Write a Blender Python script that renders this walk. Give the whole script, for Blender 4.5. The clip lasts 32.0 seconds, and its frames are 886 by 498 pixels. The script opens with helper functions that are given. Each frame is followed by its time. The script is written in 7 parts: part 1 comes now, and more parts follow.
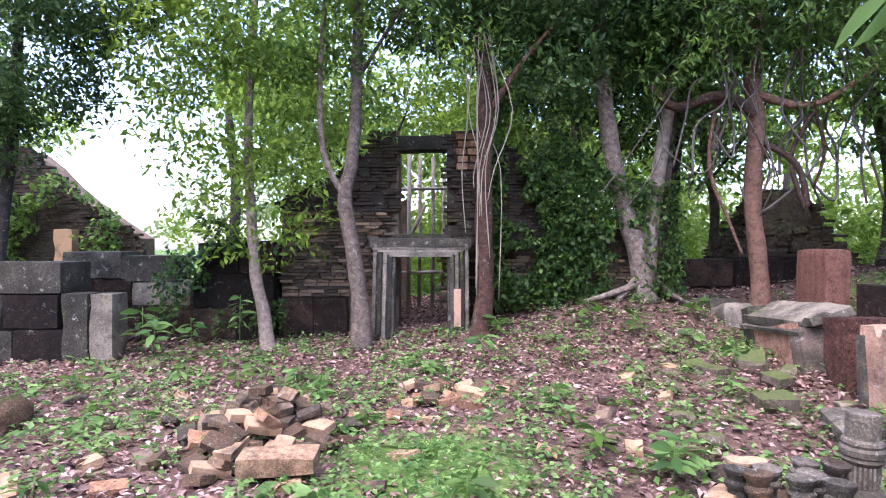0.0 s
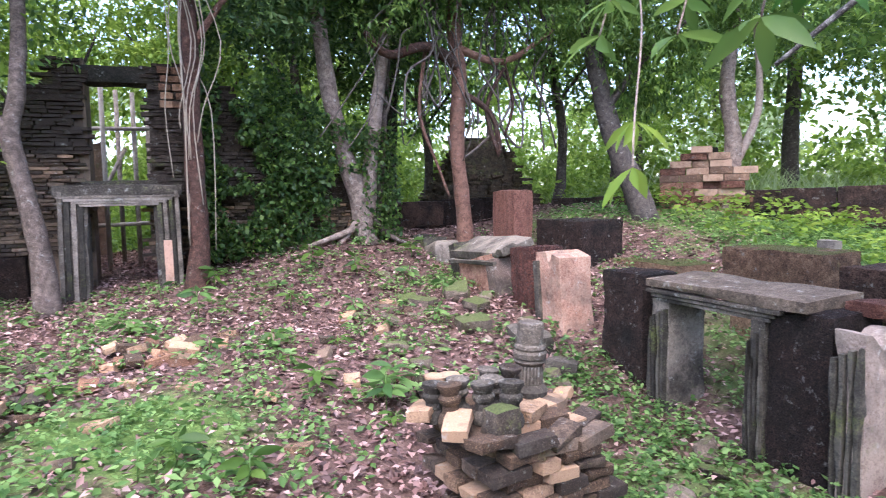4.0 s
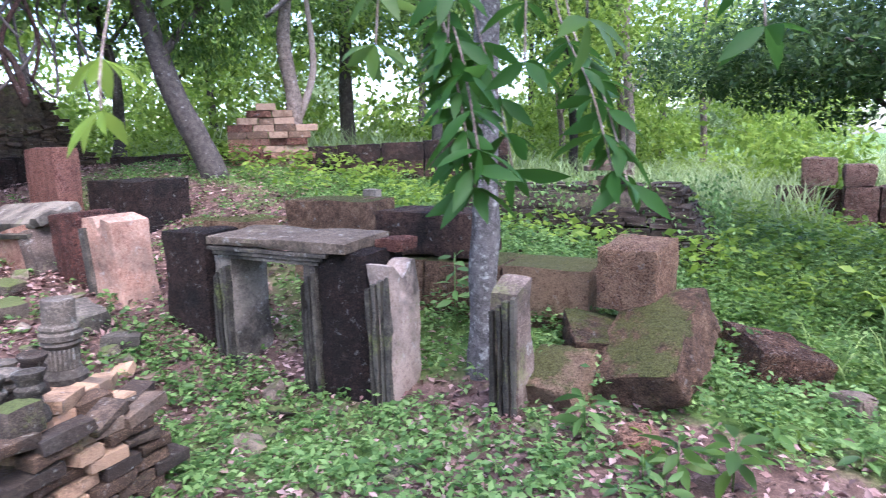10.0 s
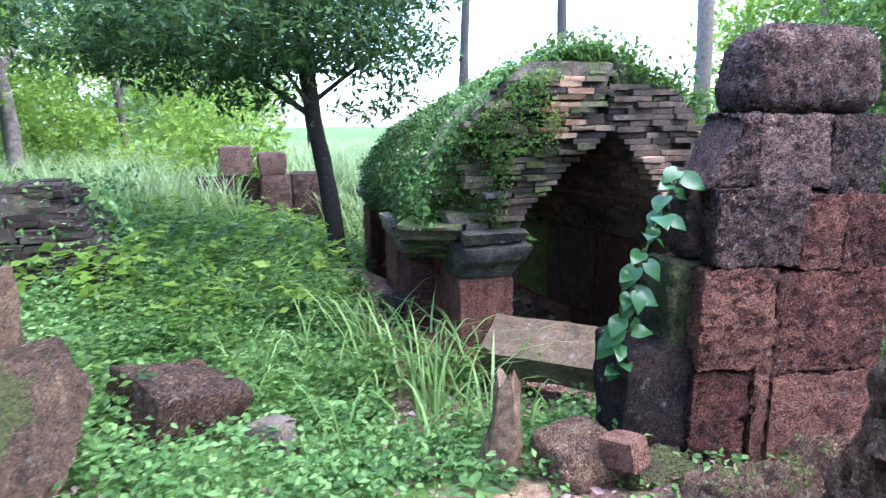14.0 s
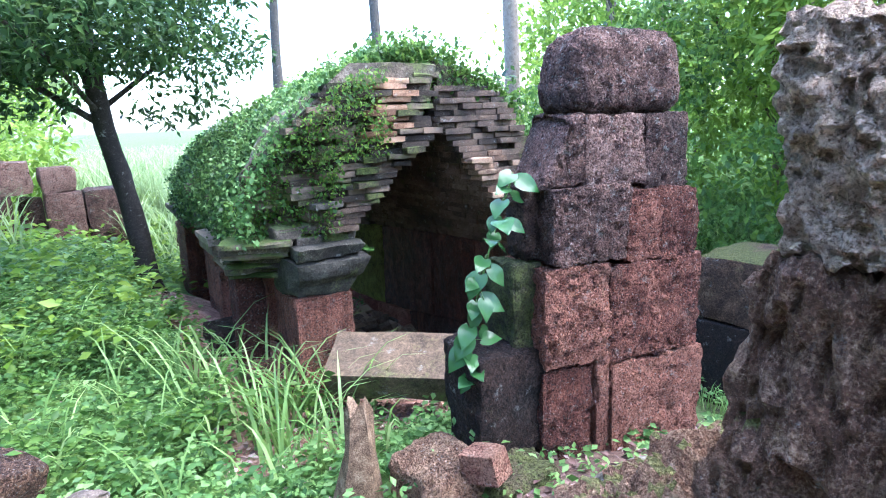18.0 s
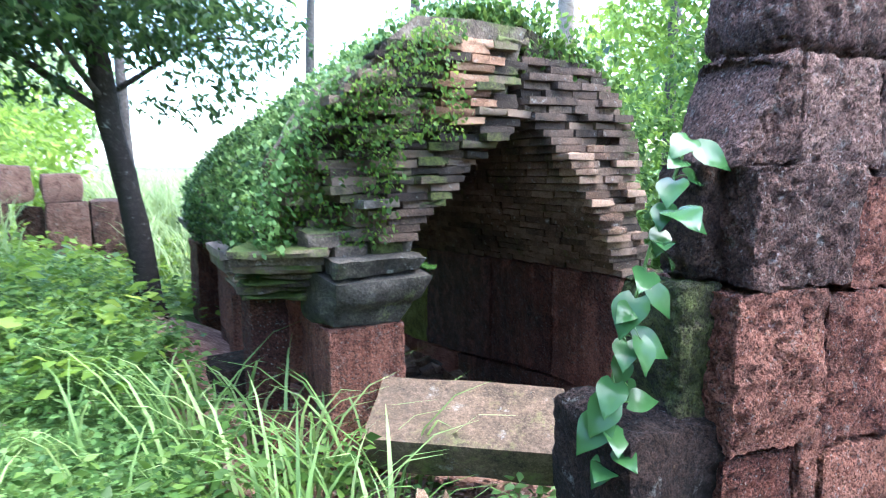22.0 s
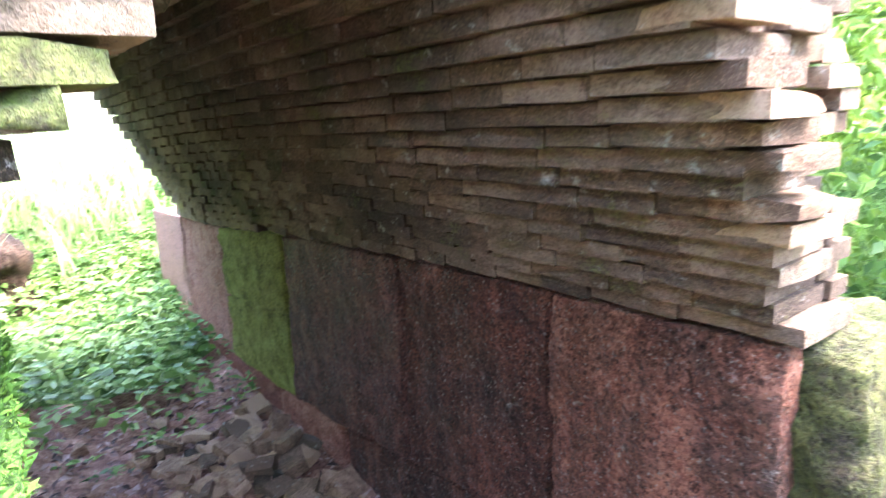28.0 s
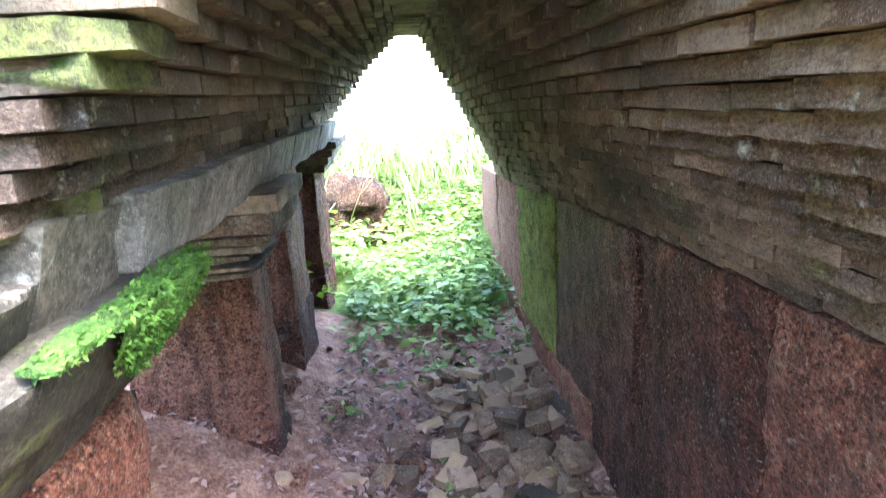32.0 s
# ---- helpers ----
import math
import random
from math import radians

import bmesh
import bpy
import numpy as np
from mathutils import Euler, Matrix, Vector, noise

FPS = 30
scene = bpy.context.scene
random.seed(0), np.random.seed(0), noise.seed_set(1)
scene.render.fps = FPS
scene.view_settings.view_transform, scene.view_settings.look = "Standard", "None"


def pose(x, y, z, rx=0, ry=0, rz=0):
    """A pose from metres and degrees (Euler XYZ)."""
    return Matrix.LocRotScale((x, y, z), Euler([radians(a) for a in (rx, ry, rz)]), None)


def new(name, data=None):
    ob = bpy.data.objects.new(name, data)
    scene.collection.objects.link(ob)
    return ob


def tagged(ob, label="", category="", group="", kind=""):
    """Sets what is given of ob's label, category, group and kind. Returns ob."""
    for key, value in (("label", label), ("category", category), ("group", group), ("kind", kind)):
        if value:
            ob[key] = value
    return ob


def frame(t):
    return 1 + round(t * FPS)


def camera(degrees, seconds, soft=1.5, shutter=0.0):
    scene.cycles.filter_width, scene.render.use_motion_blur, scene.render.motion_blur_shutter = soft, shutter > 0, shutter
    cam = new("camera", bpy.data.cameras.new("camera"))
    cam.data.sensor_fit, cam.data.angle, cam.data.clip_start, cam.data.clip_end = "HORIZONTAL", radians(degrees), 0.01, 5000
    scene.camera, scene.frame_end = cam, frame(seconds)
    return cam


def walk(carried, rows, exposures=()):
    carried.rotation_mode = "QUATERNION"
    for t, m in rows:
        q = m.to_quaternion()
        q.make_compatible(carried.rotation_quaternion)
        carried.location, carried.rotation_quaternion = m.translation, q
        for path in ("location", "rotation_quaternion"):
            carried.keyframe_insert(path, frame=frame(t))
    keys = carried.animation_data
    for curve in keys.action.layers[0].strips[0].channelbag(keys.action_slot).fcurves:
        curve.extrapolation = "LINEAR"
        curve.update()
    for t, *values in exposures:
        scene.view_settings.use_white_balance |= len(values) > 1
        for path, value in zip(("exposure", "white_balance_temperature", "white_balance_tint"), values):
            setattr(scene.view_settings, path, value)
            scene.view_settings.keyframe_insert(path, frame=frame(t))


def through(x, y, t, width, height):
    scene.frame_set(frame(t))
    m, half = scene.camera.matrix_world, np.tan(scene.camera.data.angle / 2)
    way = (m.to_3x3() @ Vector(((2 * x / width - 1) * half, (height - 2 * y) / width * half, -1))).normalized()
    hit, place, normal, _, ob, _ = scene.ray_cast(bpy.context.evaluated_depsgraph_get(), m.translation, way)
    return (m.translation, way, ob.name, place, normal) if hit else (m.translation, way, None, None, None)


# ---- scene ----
cam = camera(72.0, 32.0, soft=1.0, shutter=0.4)
METRES, EYE, TILT, LEAN, TURN = 7.2, 1.55, 0.0, 0.0, 0.0
ROWS = [
    (0.0, 0.0, 0.0, 0.0, 0.0, 0.0, -0.0),
    (0.5, 0.0001, 0.0003, -0.0006, -1.67, -0.55, 0.01),
    (1.0, 0.0006, -0.0008, -0.0019, -4.15, -1.57, 0.31),
    (1.5, 0.0014, -0.0002, -0.0034, -8.48, -2.09, -0.5),
    (2.0, 0.0025, 0.001, -0.0046, -12.63, -2.82, -0.07),
    (2.5, 0.0057, 0.0022, -0.0064, -15.55, -3.85, -0.27),
    (3.0, 0.0104, 0.0033, -0.0076, -19.35, -4.59, -0.38),
    (3.5, 0.0148, 0.0036, -0.008, -22.03, -4.77, 0.59),
    (5.5, 0.0404, -0.0061, -0.0094, -32.39, -6.7, 0.85),
    (6.0, 0.0403, -0.006, -0.0099, -34.74, -7.23, 1.24),
    (6.5, 0.039, -0.0048, -0.0098, -39.41, -7.72, 2.11),
    (7.0, 0.038, -0.0036, -0.0102, -41.94, -8.25, 2.96),
    (7.5, 0.038, -0.0041, -0.0105, -45.04, -8.37, 3.45),
    (8.0, 0.0383, -0.0047, -0.0116, -48.79, -8.81, 3.78),
    (8.5, 0.0368, -0.0052, -0.011, -50.56, -8.64, 4.77),
    (9.0, 0.0359, -0.0055, -0.0113, -53.74, -8.57, 2.96),
    (9.5, 0.0407, -0.0086, -0.0125, -56.08, -9.78, 2.84),
    (10.0, 0.0542, -0.0196, -0.0141, -61.85, -9.73, 1.59),
    (10.5, 0.0693, -0.0314, -0.0158, -64.71, -10.61, 2.56),
    (11.0, 0.0822, -0.0386, -0.0158, -72.73, -10.14, 1.66),
    (11.5, 0.1061, -0.0393, -0.0196, -87.18, -10.21, 2.58),
    (12.0, 0.1291, -0.046, -0.0233, -96.91, -11.58, 1.6),
    (12.5, 0.1596, -0.0619, -0.0248, -98.27, -11.07, -1.25),
    (13.0, 0.1831, -0.0652, -0.0276, -96.2, -12.03, 0.39),
    (13.5, 0.2182, -0.0688, -0.0277, -104.64, -12.68, 0.4),
    (14.0, 0.2458, -0.0789, -0.0279, -110.07, -11.53, 0.98),
    (14.5, 0.2642, -0.0889, -0.0257, -113.76, -10.46, -0.2),
    (15.0, 0.2699, -0.0907, -0.0244, -116.17, -10.69, -0.22),
    (15.5, 0.2768, -0.0886, -0.025, -120.43, -11.67, -0.23),
    (17.5, 0.2802, -0.0894, -0.0225, -126.4, -12.16, 2.24),
    (18.0, 0.2802, -0.0896, -0.0223, -126.59, -12.11, 2.47),
    (18.5, 0.2801, -0.0898, -0.0223, -127.14, -12.0, 2.24),
    (19.0, 0.2832, -0.0887, -0.0235, -127.23, -13.29, 1.77),
    (19.5, 0.296, -0.083, -0.0267, -132.43, -13.48, -0.53),
    (20.0, 0.3114, -0.0951, -0.0316, -127.98, -11.14, -1.83),
    (20.5, 0.3269, -0.1104, -0.0325, -120.12, -9.67, -0.62),
    (21.0, 0.3564, -0.1153, -0.0461, -120.6, -7.9, 0.17),
    (21.5, 0.3943, -0.1278, -0.0629, -122.53, -6.22, 1.2),
    (22.0, 0.4368, -0.1393, -0.0731, -124.37, -8.02, 0.69),
    (22.5, 0.4797, -0.1512, -0.0763, -132.14, -7.79, 0.68),
    (23.0, 0.5082, -0.176, -0.082, -131.25, -7.36, 0.87),
    (23.5, 0.537, -0.203, -0.0816, -129.19, -9.05, 0.28),
    (24.0, 0.5763, -0.2171, -0.0833, -129.66, -9.94, 1.26),
    (24.5, 0.6079, -0.2301, -0.0816, -132.93, -11.21, 0.22),
    (25.0, 0.6382, -0.2473, -0.0812, -133.48, -10.66, -0.27),
    (25.5, 0.6584, -0.2627, -0.0826, -135.24, -11.35, -0.01),
    (27.5, 0.7249, -0.3706, -0.1006, -137.49, -9.54, 1.88),
    (28.0, 0.7382, -0.3931, -0.106, -132.31, -12.99, 2.44),
    (28.5, 0.742, -0.4101, -0.1135, -120.2, -15.08, 3.35),
    (29.0, 0.7338, -0.4277, -0.1163, -106.72, -18.15, 2.35),
    (29.5, 0.7303, -0.4337, -0.1164, -104.97, -18.64, 3.25),
    (30.0, 0.7291, -0.4322, -0.1188, -104.98, -21.03, 3.19),
    (30.5, 0.7244, -0.4388, -0.1237, -98.53, -23.05, 2.02),
    (31.0, 0.7202, -0.446, -0.1216, -98.53, -22.26, 2.92),
    (31.5, 0.7195, -0.4489, -0.1166, -99.34, -18.87, 2.76),
    (32.0, 0.7201, -0.4513, -0.1103, -99.31, -14.64, 3.44),
]
walk(cam, [(t, pose(0, 0, EYE, TILT, LEAN, TURN) @ pose(METRES * x, METRES * y, METRES * z, 90 + pitch, roll, yaw)) for t, x, y, z, yaw, pitch, roll in ROWS],
     exposures=[(0.0, 2.75, 5950, 27), (6.0, 2.82, 5800, 24), (9.5, 2.86, 5650, 27), (11.5, 2.95, 5400, 24), (14.0, 3.22, 5250, 16), (17.5, 3.62, 5250, 14), (22.0, 3.8, 5450, 13), (24.5, 4.75, 5700, 42), (28.0, 5.98, 6250, 18), (29.0, 6.15, 6300, 20), (30.0, 6.05, 6200, 14), (32.0, 6.1, 6100, 14)])

# ---- daylight: bright overcast sky and a wide soft sun ----
SUN_EL, SUN_AZ = 64.0, 212.0
world = bpy.data.worlds.new("overcast_sky")
scene.world = world
world.use_nodes = True
wn = world.node_tree.nodes
sky = wn.new("ShaderNodeTexSky")
sky.sky_type = "NISHITA"
sky.sun_disc = False
sky.sun_elevation = radians(SUN_EL)
sky.sun_rotation = radians(SUN_AZ)
sky.air_density, sky.dust_density, sky.ozone_density = 1.0, 2.5, 1.0
wn["Background"].inputs["Strength"].default_value = 0.15
world.node_tree.links.new(sky.outputs["Color"], wn["Background"].inputs["Color"])
sun = new("sun", bpy.data.lights.new("sun", "SUN"))
sun.data.energy, sun.data.angle, sun.data.color = 0.6, radians(60), (1.0, 0.96, 0.88)
sun.matrix_world = pose(0, 0, 20, 90 - SUN_EL, 0, 180 - SUN_AZ)


# ---- materials ----
def shader(name):
    m = bpy.data.materials.new(name)
    m.use_nodes = True
    nt = m.node_tree
    return m, nt, nt.nodes["Principled BSDF"]


def node(nt, kind, **values):
    n = nt.nodes.new(kind)
    for k, v in values.items():
        n.inputs[k.replace("_", " ")].default_value = v
    return n


def ramp(nt, fac, stops):
    n = nt.nodes.new("ShaderNodeValToRGB")
    els = n.color_ramp.elements
    while len(els) < len(stops):
        els.new(0.5)
    for e, (p, c) in zip(els, stops):
        e.position = p
        e.color = (*c, 1) if len(c) == 3 else c
    nt.links.new(fac, n.inputs["Fac"])
    return n.outputs["Color"]


def mix(nt, fac, a, b):
    n = nt.nodes.new("ShaderNodeMix")
    n.data_type = "RGBA"
    for s, v in ((0, fac), (6, a), (7, b)):
        if isinstance(v, (tuple, float, int)):
            n.inputs[s].default_value = (*v, 1) if isinstance(v, tuple) else v
        else:
            nt.links.new(v, n.inputs[s])
    return n.outputs[2]


def noise_tex(nt, vec, scale, detail=5.0, rough=0.6, w=None):
    n = nt.nodes.new("ShaderNodeTexNoise")
    n.inputs["Scale"].default_value = scale
    n.inputs["Detail"].default_value = detail
    n.inputs["Roughness"].default_value = rough
    if w is not None:
        n.noise_dimensions = "4D"
        nt.links.new(w, n.inputs["W"])
    nt.links.new(vec, n.inputs["Vector"])
    return n.outputs["Fac"]


def math_node(nt, op, a, b):
    n = nt.nodes.new("ShaderNodeMath")
    n.operation = op
    for s, v in ((0, a), (1, b)):
        if isinstance(v, (float, int)):
            n.inputs[s].default_value = v
        else:
            nt.links.new(v, n.inputs[s])
    return n.outputs[0]


def seed_of(nt):
    info = nt.nodes.new("ShaderNodeObjectInfo")
    return math_node(nt, "MULTIPLY", info.outputs["Random"], 40.0), info.outputs["Random"]


def stone(name, tones, scale=4.0, pores=0.0, crust=0.3, crust_col=(0.046, 0.039, 0.030), lichen=0.0, moss=0.0, algae=0.0,
          moss_col=(0.10, 0.15, 0.03), bump=0.5, rough=0.9, vary=0.25, islands=False, streak=0.0, grit=0.5, patch=0.5, speck=0.0):
    """Weathered stone or brick: body tones, black crust, pale lichen, moss on top faces, open pores with painted shade.
    """
    m, nt, bs = shader(name)
    L = nt.links
    vec = nt.nodes.new("ShaderNodeTexCoord").outputs["Object"]
    w, rnd = seed_of(nt)
    if islands:
        rnd = nt.nodes.new("ShaderNodeNewGeometry").outputs["Random Per Island"]
    place = nt.nodes.new("ShaderNodeNewGeometry").outputs["Position"]
    big = noise_tex(nt, place, scale * patch, 5, 0.62)
    mid = noise_tex(nt, vec, scale * 2.2, 6, 0.65, w)
    fine = noise_tex(nt, vec, scale * 14, 4, 0.7, w)
    t = math_node(nt, "ADD", math_node(nt, "MULTIPLY", mid, 0.55), math_node(nt, "MULTIPLY", fine, 0.45))
    t = math_node(nt, "ADD", t, math_node(nt, "MULTIPLY", math_node(nt, "SUBTRACT", rnd, 0.5), vary))
    col = ramp(nt, t, [(0.39, tones[0]), (0.5, tones[1]), (0.61, tones[2])])
    if pores > 0:
        grit = grit * 0.35
    if grit > 0:
        gn = noise_tex(nt, vec, scale * 34, 3, 0.75, w)
        col = mix(nt, ramp(nt, gn, [(0.55, (0, 0, 0)), (0.66, (grit, grit, grit))]), col, tuple(min(0.8, k * 1.5) for k in tones[2]))
        col = mix(nt, ramp(nt, gn, [(0.34, (grit, grit, grit)), (0.45, (0, 0, 0))]), col, tuple(k * 0.4 for k in tones[0]))
    if streak > 0:
        sm = nt.nodes.new("ShaderNodeMapping")
        sm.inputs["Scale"].default_value = (9, 9, 1.1)
        L.new(place, sm.inputs["Vector"])
        sn = noise_tex(nt, sm.outputs[0], 1.6, 5, 0.65)
        col = mix(nt, ramp(nt, sn, [(0.46, (0, 0, 0)), (0.64, (streak, streak, streak))]), col, tuple(k * 0.45 for k in tones[0]))
        col = mix(nt, ramp(nt, sn, [(0.30, (streak * 0.8,) * 3), (0.44, (0, 0, 0))]), col, tuple(min(0.7, k * 1.3) for k in tones[2]))
    height = math_node(nt, "ADD", math_node(nt, "MULTIPLY", mid, 0.6), math_node(nt, "MULTIPLY", fine, 0.4))
    if crust > 0:
        f = ramp(nt, math_node(nt, "ADD", math_node(nt, "MULTIPLY", big, 0.7), math_node(nt, "MULTIPLY", mid, 0.3)),
                 [(0.74 - crust * 0.42, (0, 0, 0)), (0.90 - crust * 0.42, (0.9, 0.9, 0.9))])
        cc = ramp(nt, math_node(nt, "ADD", math_node(nt, "MULTIPLY", fine, 0.6), math_node(nt, "MULTIPLY", mid, 0.4)), [(0.40, tuple(k * 0.35 for k in crust_col)), (0.52, crust_col), (0.64, tuple(k * 2.0 for k in crust_col))])
        col = mix(nt, f, col, cc)
    if lichen > 0:
        f = ramp(nt, noise_tex(nt, vec, scale * 2.6, 6, 0.72, w), [(0.60 - lichen * 0.14, (0, 0, 0)), (0.72 - lichen * 0.14, (0.7, 0.7, 0.7))])
        col = mix(nt, f, col, (0.42, 0.43, 0.38))
    if speck > 0:
        f = ramp(nt, noise_tex(nt, vec, scale * 15, 3, 0.6, w), [(0.60 - speck * 0.1, (0, 0, 0)), (0.70 - speck * 0.1, (0.75, 0.75, 0.75))])
        col = mix(nt, f, col, (0.40, 0.36, 0.31))
    if algae > 0:
        f = ramp(nt, math_node(nt, "ADD", math_node(nt, "MULTIPLY", noise_tex(nt, place, scale * 0.6, 6, 0.7), 0.7), math_node(nt, "MULTIPLY", fine, 0.3)), [(0.66 - algae * 0.3, (0, 0, 0)), (0.78 - algae * 0.3, (0.85, 0.85, 0.85))])
        col = mix(nt, f, col, ramp(nt, mid, [(0.35, (0.045, 0.06, 0.014)), (0.65, (0.17, 0.20, 0.05))]))
    if moss > 0:
        geo = nt.nodes.new("ShaderNodeNewGeometry")
        sep = nt.nodes.new("ShaderNodeSeparateXYZ")
        L.new(geo.outputs["Normal"], sep.inputs[0])
        up = math_node(nt, "MULTIPLY", math_node(nt, "ADD", sep.outputs["Z"], 0.25), 0.55)
        f = ramp(nt, math_node(nt, "ADD", up, math_node(nt, "MULTIPLY", big, 0.75)),
                 [(1.22 - moss * 0.55, (0, 0, 0)), (1.36 - moss * 0.55, (0.85, 0.85, 0.85))])
        mc = ramp(nt, fine, [(0.3, tuple(c * 0.45 for c in moss_col)), (0.7, tuple(c * 1.3 for c in moss_col))])
        col = mix(nt, f, col, mc)
    # Pores are bumped, and their shade is multiplied into the colour too.
    if pores > 0:
        hole = ramp(nt, noise_tex(nt, vec, scale * 17, 5, 0.66, w), [(0.36, (0, 0, 0)), (0.54, (1, 1, 1))])
        dark = nt.nodes.new("ShaderNodeMix")
        dark.data_type = "RGBA"
        dark.blend_type = "MULTIPLY"
        dark.inputs[0].default_value = pores * 0.62
        L.new(col, dark.inputs[6])
        L.new(hole, dark.inputs[7])
        col = dark.outputs[2]
        pit = ramp(nt, noise_tex(nt, vec, scale * 13, 5, 0.75, w), [(0.37, (0.16, 0.11, 0.09)), (0.47, (1, 1, 1))])
        deep = nt.nodes.new("ShaderNodeMix")
        deep.data_type = "RGBA"
        deep.blend_type = "MULTIPLY"
        deep.inputs[0].default_value = min(1.0, pores * 0.9)
        L.new(col, deep.inputs[6])
        L.new(pit, deep.inputs[7])
        col = deep.outputs[2]
        pv = nt.nodes.new("ShaderNodeRGBToBW")
        L.new(pit, pv.inputs[0])
        height = math_node(nt, "ADD", height, math_node(nt, "MULTIPLY", pv.outputs[0], pores * 1.2))
        hv = nt.nodes.new("ShaderNodeRGBToBW")
        L.new(hole, hv.inputs[0])
        height = math_node(nt, "ADD", height, math_node(nt, "MULTIPLY", hv.outputs[0], pores))
    L.new(col, bs.inputs["Base Color"])
    bs.inputs["Roughness"].default_value = rough
    bs.inputs["Specular IOR Level"].default_value = 0.25
    b = node(nt, "ShaderNodeBump", Strength=bump, Distance=0.08 if pores else 0.025)
    L.new(height, b.inputs["Height"])
    L.new(b.outputs["Normal"], bs.inputs["Normal"])
    return m


def foliage(name, cols, through=0.45, gloss=0.45, vein=False):
    """Thin leaves: tone by leaf, light passing through."""
    m, nt, bs = shader(name)
    L = nt.links
    rnd = nt.nodes.new("ShaderNodeNewGeometry").outputs["Random Per Island"]
    vec = nt.nodes.new("ShaderNodeTexCoord").outputs["Object"]
    big = noise_tex(nt, vec, 0.7, 2, 0.5)
    t = math_node(nt, "ADD", math_node(nt, "MULTIPLY", rnd, 0.6), math_node(nt, "MULTIPLY", big, 0.4))
    col = ramp(nt, t, [(0.15, cols[0]), (0.5, cols[1]), (0.85, cols[2])])
    L.new(col, bs.inputs["Base Color"])
    bs.inputs["Roughness"].default_value = gloss
    bs.inputs["Specular IOR Level"].default_value = 0.25
    tr = nt.nodes.new("ShaderNodeBsdfTranslucent")
    bright = nt.nodes.new("ShaderNodeHueSaturation")
    bright.inputs["Value"].default_value = 1.6
    bright.inputs["Saturation"].default_value = 0.95
    bright.inputs["Hue"].default_value = 0.485
    L.new(col, bright.inputs["Color"])
    L.new(bright.outputs[0], tr.inputs["Color"])
    ms = nt.nodes.new("ShaderNodeMixShader")
    ms.inputs[0].default_value = through
    L.new(bs.outputs[0], ms.inputs[1])
    L.new(tr.outputs[0], ms.inputs[2])
    L.new(ms.outputs[0], nt.nodes["Material Output"].inputs["Surface"])
    return m


LATERITE = stone("laterite", ((0.080, 0.025, 0.017), (0.225, 0.080, 0.050), (0.40, 0.175, 0.112)), 5, pores=1.0, crust=0.46, lichen=0.02, moss=0.12, algae=0.10, bump=1.0, speck=0.04, patch=0.35)
# Lighter than LATERITE_GREY, to light the dim near pillar's shaft by colour.
LATERITE_ASH_LIT = stone("laterite_lichened_lit", ((0.16, 0.088, 0.055), (0.42, 0.26, 0.165), (0.60, 0.44, 0.31)), 5, pores=0.7, crust=0.12, crust_col=(0.07, 0.048, 0.032), lichen=0.1, moss=0.25, moss_col=(0.2, 0.2, 0.08), algae=0.08, bump=1.0)
LATERITE_SALMON = stone("laterite_salmon_pink", ((0.29, 0.100, 0.066), (0.50, 0.205, 0.140), (0.66, 0.35, 0.255)), 5, pores=0.8, crust=0.16, crust_col=(0.12, 0.06, 0.045), lichen=0.0, moss=0.04, algae=0.0, bump=0.9)
# LATERITE_BROWN brightened: light put into the colour of the pillar's base and foot.
LATERITE_CRUMB_LIT = stone("laterite_crumbled_lit", ((0.20, 0.105, 0.062), (0.45, 0.28, 0.17), (0.62, 0.45, 0.29)), 5, pores=0.6, crust=0.10, lichen=0.08, moss=0.46, moss_col=(0.24, 0.25, 0.07), algae=0.12, bump=1.0)
LATERITE_GREY = stone("laterite_grey_crusted", ((0.078, 0.042, 0.032), (0.20, 0.108, 0.080), (0.38, 0.235, 0.18)), 5, pores=1.0, crust=0.52, crust_col=(0.068, 0.056, 0.045), lichen=0.22, moss=0.15, algae=0.2, bump=1.0, speck=0.1)
LATERITE_BROWN = stone("laterite_crumbling_brown", ((0.10, 0.050, 0.030), (0.27, 0.150, 0.088), (0.47, 0.30, 0.18)), 5, pores=1.0, crust=0.38, lichen=0.08, moss=0.40, moss_col=(0.15, 0.17, 0.045), algae=0.26, bump=1.0, speck=0.1)
LATERITE_SOOT = stone("laterite_soot_streaked", ((0.095, 0.036, 0.027), (0.26, 0.100, 0.068), (0.47, 0.22, 0.155)), 5, pores=1.0, crust=0.44, crust_col=(0.040, 0.028, 0.025), bump=1.0, streak=0.3, grit=1.0, patch=0.4, speck=0.2, rough=0.62)
LATERITE_DARK = stone("laterite_black_crusted", ((0.024, 0.015, 0.011), (0.070, 0.040, 0.028), (0.165, 0.098, 0.066)), 5, pores=1.0, crust=0.66, crust_col=(0.020, 0.018, 0.014), lichen=0.10, moss=0.28, algae=0.2, bump=1.0)
LATERITE_MOSS = stone("laterite_mossy", ((0.073, 0.044, 0.027), (0.187, 0.112, 0.066), (0.333, 0.223, 0.133)), 5, pores=0.7, crust=0.42, lichen=0.05, moss=0.52, moss_col=(0.12, 0.14, 0.03), algae=0.3, bump=0.9)
LATERITE_ALGAE = stone("laterite_green_stained", ((0.05, 0.036, 0.026), (0.13, 0.085, 0.06), (0.25, 0.18, 0.12)), 5, pores=0.9, crust=0.5, moss=0.4, algae=0.85, bump=0.9)
LATERITE_GREEN = stone("laterite_green_algae", ((0.16, 0.165, 0.03), (0.37, 0.385, 0.075), (0.52, 0.54, 0.14)), 5, pores=0.6, crust=0.30, crust_col=(0.12, 0.10, 0.05), bump=1.0)
